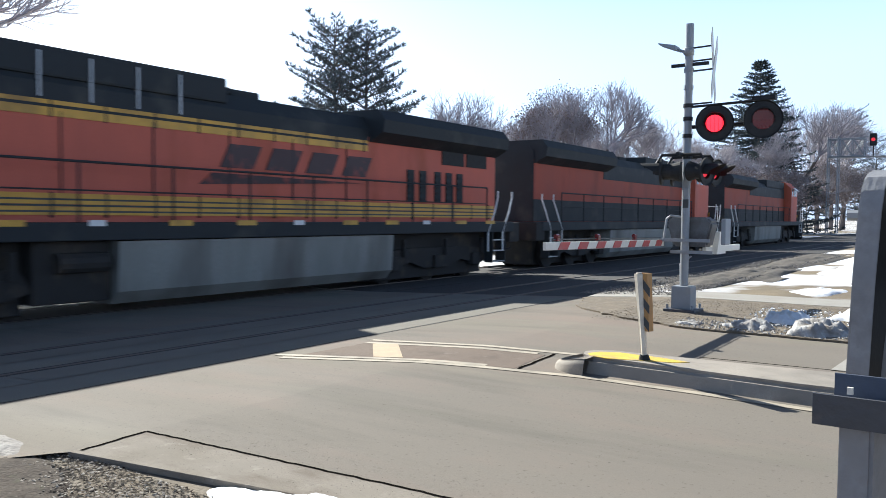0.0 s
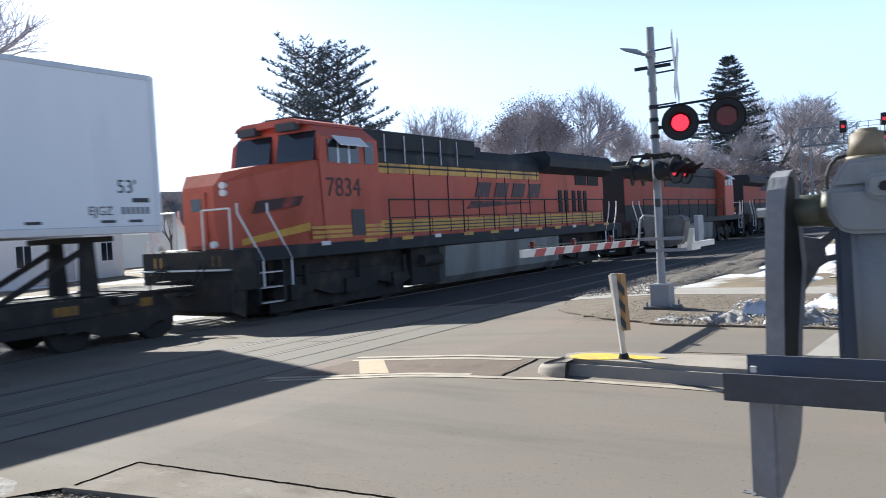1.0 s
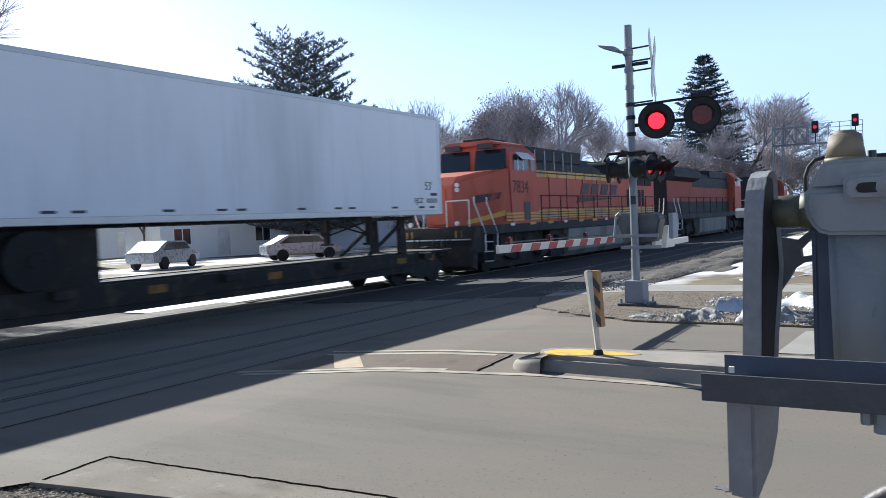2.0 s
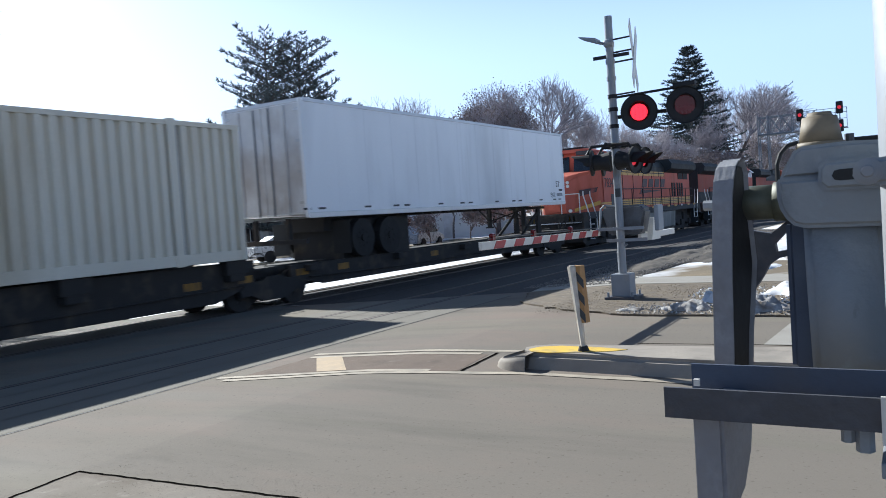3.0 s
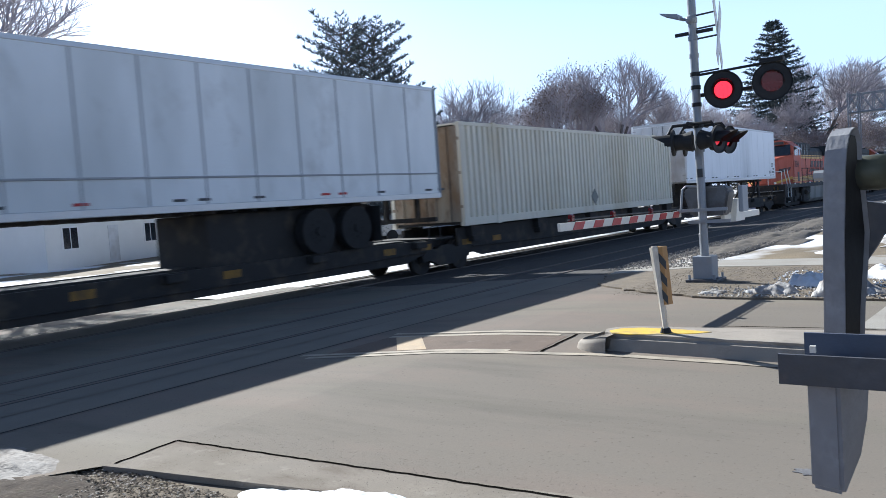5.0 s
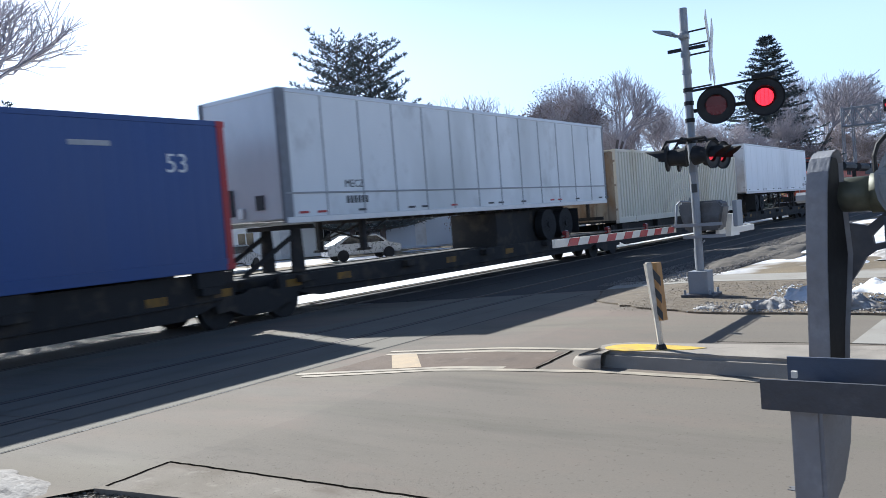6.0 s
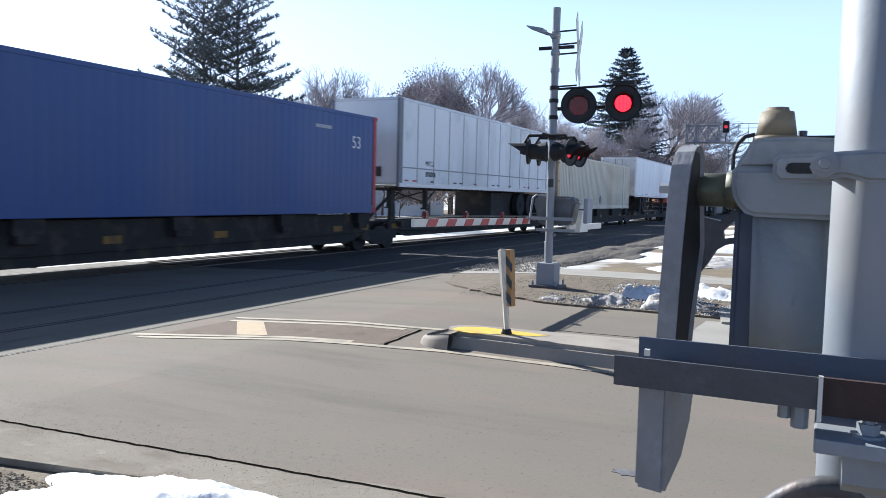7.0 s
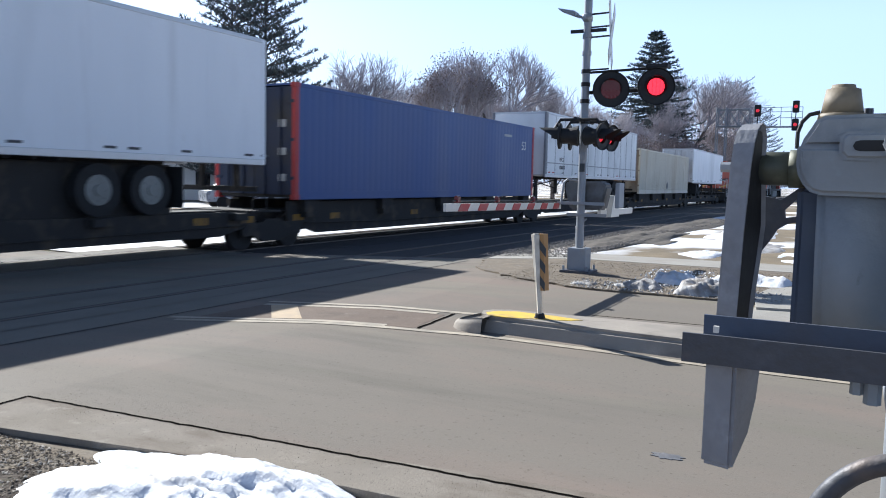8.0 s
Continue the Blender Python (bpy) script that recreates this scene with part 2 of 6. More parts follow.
def part(name, bm, material, parent=None, label="", smooth=False):
    me = bpy.data.meshes.new(name)
    bm.to_mesh(me)
    bm.free()
    if smooth:
        for p in me.polygons:
            p.use_smooth = True
    me.materials.append(material)
    ob = new(name, me)
    ob.parent = parent
    if label:
        tagged(ob, label)
    return ob


def one(fn, *a, **k):
    bm = bmesh.new()
    fn(bm, *a, **k)
    return bm


def thing(name, label, category, group="", kind=""):
    return tagged(new(name), label, category, group, kind)


def words(name, text, size, m, material, parent):
    """Lettering as a thin mesh, at the pose m; its text runs along +x and stands along +y of m."""
    cu = bpy.data.curves.new(name, "FONT")
    cu.body, cu.size, cu.extrude = text, size, 0.003
    tmp = bpy.data.objects.new(name, cu)
    scene.collection.objects.link(tmp)
    me = bpy.data.meshes.new_from_object(tmp.evaluated_get(bpy.context.evaluated_depsgraph_get()))
    bpy.data.objects.remove(tmp)
    me.materials.clear()
    me.materials.append(material)
    ob = new(name, me)
    ob.parent = parent
    ob.matrix_local = m
    return ob


def side_text(x, y, z):
    """Upright lettering on a side that faces -y."""
    return pose(x, y, z, 90, 0, 0)


# ---- ground ----
RAIL_Z, TRACK_Y, NEAR_Y = -0.33, 13.67, 8.62


def lie(y):
    """Height of the ground across the tracks."""
    if y <= 4.6:
        return 0.0
    if y >= 12.0:
        return RAIL_Z
    return RAIL_Z * (y - 4.6) / 7.4


def sheet(name, ring, lift, material, label="", parent=None, thick=0.0):
    """A paved sheet over the ground, cut along y so that it follows the slope. ring: convex outline."""
    ys = [p[1] for p in ring]
    lo, hi = min(ys), max(ys)
    cuts = sorted({lo, hi, *[y for y in ys], *[y for y in (4.6, 12.0) if lo < y < hi]})

    def span(y):
        xs = []
        for (xa, ya), (xb, yb) in zip(ring, ring[1:] + ring[:1]):
            if min(ya, yb) <= y <= max(ya, yb):
                if abs(yb - ya) < 1e-9:
                    xs += [xa, xb]
                else:
                    xs.append(xa + (xb - xa) * (y - ya) / (yb - ya))
        return min(xs), max(xs)
    bm = bmesh.new()
    rows = []
    for y in cuts:
        a, b = span(y)
        rows.append((bm.verts.new((a, y, lie(y) + lift)), bm.verts.new((b, y, lie(y) + lift))))
    for r, s in zip(rows, rows[1:]):
        bm.faces.new((r[0], r[1], s[1], s[0]))
    if thick:
        g = bmesh.ops.extrude_face_region(bm, geom=bm.faces[:])
        bmesh.ops.translate(bm, verts=[v for v in g["geom"] if isinstance(v, bmesh.types.BMVert)], vec=(0, 0, -thick))
        bmesh.ops.recalc_face_normals(bm, faces=bm.faces)
    bmesh.ops.remove_doubles(bm, verts=bm.verts, dist=1e-5)
    return part(name, bm, material, parent, label)


def road_x(x, y):
    """The road leans against the tracks."""
    return x - 0.096 * y


def ground_material():
    """Dead grass and dirt with patches of melting snow."""
    m = mat("winter_ground", (0.21, 0.165, 0.1), 0.95, vary=0.35, scale=1.2, bump=0.8, fine=30, dirt=(0.13, 0.1, 0.065), dirt_amount=0.4)
    n, l = m.node_tree.nodes, m.node_tree.links
    b = n["Principled BSDF"]
    old = b.inputs["Base Color"].links[0].from_socket
    co = n.new("ShaderNodeTexCoord")
    t = n.new("ShaderNodeTexNoise")
    t.inputs["Scale"].default_value, t.inputs["Detail"].default_value = 0.16, 9.0
    l.new(co.outputs["Object"], t.inputs[0])
    r = n.new("ShaderNodeMapRange")
    r.inputs[1].default_value, r.inputs[2].default_value = 0.5, 0.55
    l.new(t.outputs[0], r.inputs[0])
    x = n.new("ShaderNodeMix")
    x.data_type = "RGBA"
    l.new(r.outputs[0], x.inputs[0])
    l.new(old, x.inputs[6])
    x.inputs[7].default_value = (0.8, 0.81, 0.84, 1)
    l.new(x.outputs[2], b.inputs["Base Color"])
    return m


M_GROUND = ground_material()
bm = bmesh.new()
grid_x = [-3000, -400, -60, -20, -8, -4, -2, 0, 1, 2, 3, 4, 6, 8, 10, 12, 14, 17, 20, 25, 32, 42, 60, 90, 150, 400, 3000]
grid_y = [-3000, -300, -40, -10, -4, -2, -1, 0, 1, 2, 3, 4, 4.6, 6, 8, 10, 12, 14, 16, 18, 22, 30, 45, 80, 200, 600, 3000]
gv = [[bm.verts.new((x, y, lie(y) - (0.06 if -8 <= x <= 3 and -10 <= y <= 4 else 0.03))) for x in grid_x] for y in grid_y]
for j in range(len(grid_y) - 1):
    for i in range(len(grid_x) - 1):
        bm.faces.new((gv[j][i], gv[j][i + 1], gv[j + 1][i + 1], gv[j + 1][i]))
tagged(part("ground", bm, M_GROUND), "dead winter grass and dirt with melting snow patches", "ground", kind="structure")

# the road: near part, across the tracks and on beyond
tagged(sheet("road", [(road_x(3.55, -60), -60), (road_x(10.55, -60), -60), (road_x(10.55, 3.0), 3.0), (11.3, 4.9), (14.0, 6.4), (14.0, 12.2), (11.4, 15.2), (road_x(10.9, 60), 60), (road_x(3.3, 60), 60), (2.2, 15.2), (0.9, 12.2), (1.2, 6.4), (2.2, 4.85), (2.6, 4.55), (3.12, 4.5)], 0.004, M_ASPHALT), "worn light grey asphalt road over a level crossing", "road", kind="structure")

# ballast bed and the shoulders of both tracks
for x0, x1 in ((-140, 0.85), (14.1, 240)):
    tagged(sheet("ballast_bed", [(x0, 6.3), (x1, 6.3), (x1, 14.6), (x0, 14.6)], -0.012, M_BALLAST), "dark grey crushed stone between the tracks", "ballast", kind="structure")
for x0, x1 in ((-140, 0.9), (11.6, 72)):
    tagged(sheet("trackside_snow", [(x0, 14.75), (x1, 14.75), (x1, 18.5), (x0, 18.5)], 0.0, M_SNOW if x0 > 0 else M_DIRTYSNOW), "sunlit trampled snow along the far side of the line", "snow", kind="structure")
# ballast of both tracks
for c in (NEAR_Y, TRACK_Y):
    for x0, x1 in ((-140, 0.8), (14.2, 240)):
        bm = bmesh.new()
        z = lie(c)
        prism(bm, [(c - 2.6, lie(c - 2.6) - 0.1), (c - 2.3, lie(c - 2.3) + 0.0), (c - 1.4, z - 0.08), (c + 1.0, z - 0.08), (c + 1.5, lie(c + 1.5) - 0.03), (c + 1.7, lie(c + 1.7) - 0.1)], "x", x0, x1)
        tagged(part("ballast", bm, M_BALLAST), "grey crushed stone track ballast", "ballast", kind="structure")


def track(c, label):
    t = thing("railway_track", label, "railway track", kind="structure")
    for s in (-0.7525, 0.7525):
        bm = bmesh.new()
        y = c + s
        zz = lie(y) + 0.012
        prism(bm, [(y - 0.07, zz - 0.17), (y + 0.07, zz - 0.17), (y + 0.02, zz - 0.14), (y + 0.015, zz - 0.04), (y + 0.036, zz - 0.03), (y + 0.034, zz), (y - 0.034, zz), (y - 0.036, zz - 0.03), (y - 0.015, zz - 0.04), (y - 0.02, zz - 0.14)], "x", -140, 240)
        part("rail", bm, M_RAIL, t)
    return t


track(NEAR_Y, "empty worn steel track flush with the crossing")
track(TRACK_Y, "worn steel track carrying the train")

# header along the near edge of the crossing
tagged(sheet("crossing_header", [(1.3, 6.49), (13.6, 6.49), (13.6, 7.14), (1.3, 7.14)], 0.0085, M_PANEL), "worn concrete header along the crossing edge", "crossing panel", kind="structure")
tagged(sheet("header_joint", [(1.5, 6.45), (13.4, 6.45), (13.4, 6.485), (1.5, 6.485)], 0.0075, M_RUBBER), "dark joint along the crossing edge", "joint", kind="structure")

# concrete crossing panels between and beside the rails
for c in (NEAR_Y, TRACK_Y):
    for a, b in ((-1.45, -0.85), (-0.65, -0.02), (0.02, 0.65), (0.85, 1.45)):
        for i in range(5):
            x0 = 1.3 + 2.5 * i
            tagged(sheet("crossing_panel", [(x0 + 0.01, c + a), (x0 + 2.49, c + a), (x0 + 2.49, c + b), (x0 + 0.01, c + b)], 0.009, M_PANEL), "worn concrete level crossing panel", "crossing panel", group="crossing panels", kind="structure")
    for s in (-0.7525, 0.7525):
        for d in (-0.075, 0.075):
            y = c + s + d
            tagged(sheet("flangeway_strip", [(1.3, y - 0.04), (13.8, y - 0.04), (13.8, y + 0.04), (1.3, y + 0.04)], 0.007, M_RUBBER), "black rubber strip beside the rail", "crossing strip", kind="structure")

# ---- train ----
V0, ACC = 10.77, 0.0128
SIDE = 1.3


def wheelset(parent, x, r=0.42, y=0.75):
    bm = bmesh.new()
    for s in (-1, 1):
        rod(bm, (0, s * (y - 0.065), 0), (0, s * (y + 0.065), 0), r, 20)
        rod(bm, (0, s * (y - 0.085), 0), (0, s * (y - 0.06), 0), r + 0.03, 20)
        rod(bm, (0, s * (y + 0.06), 0), (0, s * (y + 0.1), 0), 0.16, 8)
        for k in range(4):
            a = k * math.pi / 2
            rod(bm, (0.2 * math.cos(a), s * (y + 0.06), 0.2 * math.sin(a)), (0.2 * math.cos(a), s * (y + 0.075), 0.2 * math.sin(a)), 0.05, 6)
    rod(bm, (0, -y, 0), (0, y, 0), 0.09, 8)
    ob = part("wheelset", bm, M_UNDER, parent)
    ob.location = (x, 0, r)
    WHEELS.append((ob, x, r))
    return ob


WHEELS = []


def freight_bogie(parent, x):
    for s in (-1, 1):
        bm = bmesh.new()
        prism(bm, [(x - 1.1, 0.5), (x - 0.9, 0.64), (x - 0.4, 0.66), (x - 0.25, 0.74), (x + 0.25, 0.74), (x + 0.4, 0.66), (x + 0.9, 0.64), (x + 1.1, 0.5), (x + 1.05, 0.34), (x + 0.75, 0.36), (x + 0.35, 0.2), (x - 0.35, 0.2), (x - 0.75, 0.36), (x - 1.05, 0.34)], "y", s * 0.9, s * 1.04)
        for k in (-0.1, 0.1):
            rod(bm, (x + k, s * 0.97, 0.24), (x + k, s * 0.97, 0.5), 0.06, 8)
        part("side_frame", bm, M_UNDER, parent)
    part("bolster", one(box, x - 0.2, x + 0.2, -0.95, 0.95, 0.4, 0.68), M_UNDER, parent)
    for d in (-0.88, 0.88):
        wheelset(parent, x + d)


def spine_car(length, bogie_front, bogie_rear, top=0.9, well=None):
    """One platform of an articulated spine car; x runs from -length to 0, z from the rail."""
    t = thing("spine_car", "grimy dark intermodal spine car platform with yellow marks", "railway wagon", "spine cars of the train")
    dip = 0.31 if top > 1.0 else 0.38
    part("centre_sill", one(box, -length, 0, -0.42, 0.42, 0.36, 0.93, 0.02), M_UNDER, t)
    for s in (-1, 1):
        part("side_sill", one(prism, [(-length + 0.6, top), (-0.6, top), (-0.6, 0.64), (-1.8, dip), (-length + 1.8, dip), (-length + 0.6, 0.64)], "y", s * 0.93, s * 1.02), M_UNDER, t)
    for k in range(5):
        x = -1.3 - k * (length - 2.6) / 4
        part("cross_arm", one(box, x - 0.22, x + 0.22, -1.22, 1.22, 0.74, 0.9, 0.02), M_UNDER, t)
        if top > 1.0:
            for s in (-1, 1):
                part("pedestal", one(box, x - 0.3, x + 0.3, s * 1.1 - 0.13, s * 1.1 + 0.13, 0.89, 1.203, 0.02), M_UNDER, t)
    for k, x in enumerate((-0.9, -2.4, -length * 0.42, -length * 0.6, -length + 2.6, -length + 1.0)):
        part("warning_mark", one(box, x - 0.22, x + 0.22, -1.026, -1.0, 0.66, 0.82), M_WAGONYEL, t, "faded yellow safety mark")
    # solid box for the wheel well, which also fills in the shade around it
    if well:
        part("wheel_well", one(box, well[0], well[1], -0.86, 0.86, 0.6, 1.96, 0.04), M_UNDER, t, "dark grimy box for the wheel well and the shade under the trailer")
    part("end_platform", one(box, -0.9, 0.25, -1.1, 1.1, 0.9, 0.95), M_UNDER, t)
    bm = bmesh.new()
    pipe(bm, [(-0.7, -1.0, 0.95), (-0.7, -1.0, 1.2), (-0.55, -1.0, 1.28), (-0.35, -1.0, 1.28), (-0.2, -1.0, 1.2), (-0.2, -1.0, 0.95)], 0.018)
    part("grab_iron", bm, M_UNDER, t)
    bm = bmesh.new()
    pipe(bm, [(-length + 1.2, -1.08, 0.6), (-length * 0.7, -1.06, 0.52), (-length * 0.3, -1.06, 0.55), (-1.0, -1.08, 0.62)], 0.02)
    part("brake_pipe", bm, M_UNDER, t)
    if bogie_front is not None:
        freight_bogie(t, bogie_front)
    if bogie_rear is not None:
        freight_bogie(t, bogie_rear)
    return t


def corrugated(bm, x0, x1, y, z0, z1, pitch=0.28, depth=0.045, out=-1):
    """An upright corrugated wall along x, its ridges standing out by depth."""
    prof, x = [], x0
    k = max(1, round((x1 - x0) / pitch))
    w = (x1 - x0) / k
    for i in range(k):
        a = x0 + i * w
        prof += [(a, 0), (a + 0.5 * w, 0), (a + 0.6 * w, depth), (a + 0.9 * w, depth)]
    prof.append((x1, 0))
    lo = [bm.verts.new((px, y - out * d, z0)) for px, d in prof]
    hi = [bm.verts.new((px, y - out * d, z1)) for px, d in prof]
    for i in range(len(prof) - 1):
        f = (lo[i], lo[i + 1], hi[i + 1], hi[i])
        bm.faces.new(f if out < 0 else f[::-1])
    return bm


def container(paint, end_paint, label, z0=1.2, z1=4.1, length=16.15, post_paint=None, posts=(), pitch=0.28, depth=0.045):
    t = thing("shipping_container", label, "container")
    for s in (-1, 1):
        part("side_wall", one(corrugated, -length + 0.12, -0.12, s * SIDE, z0 + 0.22, z1 - 0.1, pitch, depth, s), paint, t)
        part("bottom_rail", one(box, -length, 0, s * (SIDE - 0.08), s * (SIDE + 0.015), z0, z0 + 0.22, 0.01), paint, t)
        part("top_rail", one(box, -length, 0, s * (SIDE - 0.06), s * (SIDE + 0.012), z1 - 0.1, z1, 0.01), paint, t)
        for x in (-length + 0.06, -0.06):
            part("corner_post", one(box, x - 0.08, x + 0.08, s * (SIDE - 0.1), s * (SIDE + 0.018), z0, z1, 0.012), post_paint or paint, t)
            for z in (z0 + 0.06, z1 - 0.06):
                bm = bmesh.new()
                box(bm, x - 0.1, x + 0.1, s * (SIDE - 0.12), s * (SIDE + 0.026), z - 0.06, z + 0.06, 0.01)
                part("corner_casting", bm, post_paint or paint, t)
        for x in posts:
            part("lifting_post", one(box, x - 0.1, x + 0.1, s * (SIDE - 0.05), s * (SIDE + 0.035), z0 - 0.02, z1 + 0.03, 0.01), paint, t)
            part("post_seam", one(box, x + 0.1, x + 0.15, s * (SIDE - 0.03), s * (SIDE + 0.003), z0 + 0.2, z1 - 0.1), M_RIB, t)
    part("roof", one(box, -length + 0.05, -0.05, -SIDE + 0.02, SIDE - 0.02, z1 - 0.06, z1 - 0.01), paint, t)
    part("floor", one(box, -length + 0.05, -0.05, -SIDE + 0.06, SIDE - 0.06, z0 + 0.04, z0 + 0.18), M_UNDER, t)
    part("front_wall", one(box, -0.07, -0.02, -SIDE + 0.05, SIDE - 0.05, z0 + 0.1, z1 - 0.06), end_paint, t)
    for s in (-1, 1):
        d = part("rear_door", one(box, -length + 0.0, -length + 0.06, min(s * 0.01, s * (SIDE - 0.1)), max(s * 0.01, s * (SIDE - 0.1)), z0 + 0.12, z1 - 0.1, 0.01), end_paint, t)
        for q in (0.35, 0.85):
            part("lock_rod", one(rod, (-length - 0.03, s * q, z0 + 0.12), (-length - 0.03, s * q, z1 - 0.1), 0.022, 6), end_paint, d)
        for k in range(3):
            z = z0 + 0.5 + k * 0.95
            part("hinge", one(box, -length - 0.03, -length + 0.01, s * (SIDE - 0.2), s * (SIDE - 0.02), z, z + 0.08), end_paint, d)
    part("door_gasket", one(box, -length - 0.004, -length + 0.004, -0.012, 0.012, z0 + 0.12, z1 - 0.1), M_RUBBER, t)
    return t


def road_wheel(parent, x, y, z, r=0.5, rim=None):
    ty = part("tyre", one(rod, (x, y - 0.13, z), (x, y + 0.13, z), r, 24), M_TYRE, parent)
    bm = bmesh.new()
    s = -1 if y < 0 else 1
    rod(bm, (x, y + s * 0.135, z), (x, y + s * 0.12, z), 0.29, 20)
    rod(bm, (x, y + s * 0.1, z), (x, y + s * 0.17, z), 0.11, 12)
    for k in range(8):
        a = k * math.pi / 4
        c = (x + 0.2 * math.cos(a), y, z + 0.2 * math.sin(a))
        rod(bm, (c[0], y + s * 0.13, c[2]), (c[0], y + s * 0.145, c[2]), 0.035, 6)
    part("rim", bm, rim or M_UNDER, ty, "metal wheel rim, dusty or coloured black for shade")


def trailer(label, z0=2.02, z1=4.93, length=16.15, ribs=0, seams=12, wheels_at=-12.5, legs_at=-2.9, panel=None, rim=None):
    """A box trailer; its nose is at x = 0 and its doors at -length."""
    pm = panel or M_TRAIL
    t = thing("semi_trailer", label, "trailer", "trailers on the train")
    bd = part("body", one(box, -length, 0, -SIDE, SIDE, z0 + 0.1, z1 - 0.04, 0.03), pm, t)
    part("roof_rail", one(box, -length - 0.01, 0.01, -SIDE - 0.012, SIDE + 0.012, z1 - 0.1, z1, 0.015), M_TRAILALU, t, "dull metal top rail")
    for s in (-1, 1):
        part("side_rail", one(box, -length - 0.01, 0.01, s * (SIDE - 0.05), s * (SIDE + 0.018), z0, z0 + 0.14, 0.012), M_TRAILALU, t, "dull metal bottom rail")
        for x in (-length, 0):
            wd = 0.2 if ribs and x == 0 else 0.06
            part("corner_post", one(box, x - wd, x + 0.06, s * (SIDE - 0.08), s * (SIDE + 0.015), z0 + 0.02, z1 - 0.02, 0.02), M_RIB if ribs else pm, t)
        n = ribs or seams
        for k in range(1, n):
            x = -k * length / n
            wdt, out = (0.013, 0.014) if ribs else (0.012, 0.004)
            part("panel_joint", one(box, x - wdt, x + wdt, s * (SIDE - 0.01), s * (SIDE + out), z0 + 0.14, z1 - 0.1), M_SEAM if ribs else pm, t)
        if ribs:
            part("rub_rail", one(box, -length, 0, s * SIDE, s * (SIDE + 0.03), z0 + 0.63, z0 + 0.67, 0.008), M_SEAM, t, "dark scuffed rub rail")
        n = 9
        for k in range(n):
            x = -0.5 - k * (length - 1.0) / (n - 1)
            for q in (0, 0.55):
                if q and k % 2:
                    continue
                part("reflector", one(box, x - 0.14 - q, x + 0.14 - q, s * SIDE, s * (SIDE + 0.008), z0 + 0.2, z0 + 0.25), M_RED if ribs and k % 3 == 0 else M_INK, t)
    for s in (-1, 1):
        d = part("rear_door", one(box, -length - 0.03, -length + 0.01, min(s * 0.01, s * 1.2), max(s * 0.01, s * 1.2), z0 + 0.14, z1 - 0.12, 0.01), M_TRAILREAR, t, "scuffed grey rear door")
        for q in (0.25, 0.75):
            part("lock_rod", one(rod, (-length - 0.05, s * q, z0 + 0.1), (-length - 0.05, s * q, z1 - 0.15), 0.02, 6), M_RIB if q < 0.5 else M_TRAILREAR, d)
        for k in range(4):
            z = z0 + 0.35 + k * 0.75
            part("hinge", one(box, -length - 0.05, -length + 0.01, s * 1.08, s * 1.3, z, z + 0.07), M_TRAILALU, d)
    for y, z, w, h in ((-0.55, z0 + 0.55, 0.16, 0.3), (-0.8, z0 + 0.75, 0.05, 0.5), (0.5, z0 + 0.5, 0.12, 0.16), (-0.15, z0 + 0.3, 0.1, 0.12)):
        part("nose_box", one(box, -0.01, 0.05, y - w, y + w, z - h, z + h, 0.01), M_INK if w > 0.1 else M_TRAILALU, t)
    # bumper guard
    bm = bmesh.new()
    for s in (-1, 1):
        box(bm, -length + 0.02, -length + 0.14, s * 0.55 - 0.05, s * 0.55 + 0.05, z0 - 0.55, z0 + 0.02)
    box(bm, -length, -length + 0.1, -1.15, 1.15, z0 - 0.62, z0 - 0.5)
    part("bumper_guard", bm, M_UNDER, t)
    # sliding axle unit
    part("axle_frame", one(box, wheels_at - 1.5, wheels_at + 1.5, -0.6, 0.6, z0 - 0.35, z0 + 0.02), M_UNDER, t)
    for d in (-0.62, 0.62):
        for s in (-1, 1):
            road_wheel(t, wheels_at + d, s * 1.08, z0 - 0.58, 0.5, rim)
    # mud flaps
    for s in (-1, 1):
        part("mud_flap", one(box, wheels_at - 1.35, wheels_at - 1.33, s * 1.05 - 0.28, s * 1.05 + 0.28, z0 - 0.95, z0 - 0.1), M_RUBBER, t)
    # landing legs with their braces
    for s in (-1, 1):
        bm = bmesh.new()
        box(bm, legs_at - 0.07, legs_at + 0.07, s * 0.75 - 0.07, s * 0.75 + 0.07, z0 - 0.72, z0 + 0.05)
        box(bm, legs_at - 0.14, legs_at + 0.14, s * 0.75 - 0.12, s * 0.75 + 0.12, z0 - 0.76, z0 - 0.7)
        rod(bm, (legs_at, s * 0.75, z0 - 0.5), (legs_at - 1.0, s * 0.7, z0), 0.03, 6)
        part("landing_leg", bm, M_UNDER, t)
    bm = bmesh.new()
    rod(bm, (legs_at, -0.75, z0 - 0.5), (legs_at, 0.75, z0 - 0.1), 0.025, 6)
    rod(bm, (legs_at, -0.75, z0 - 0.1), (legs_at, 0.75, z0 - 0.5), 0.025, 6)
    part("cross_brace", bm, M_UNDER, t)
    for k in range(16):
        x = -3.4 - k * 0.5
        part("floor_beam", one(box, x - 0.05, x + 0.05, -1.2, 1.2, z0 - 0.05, z0 + 0.06), M_UNDER, t)
    return t


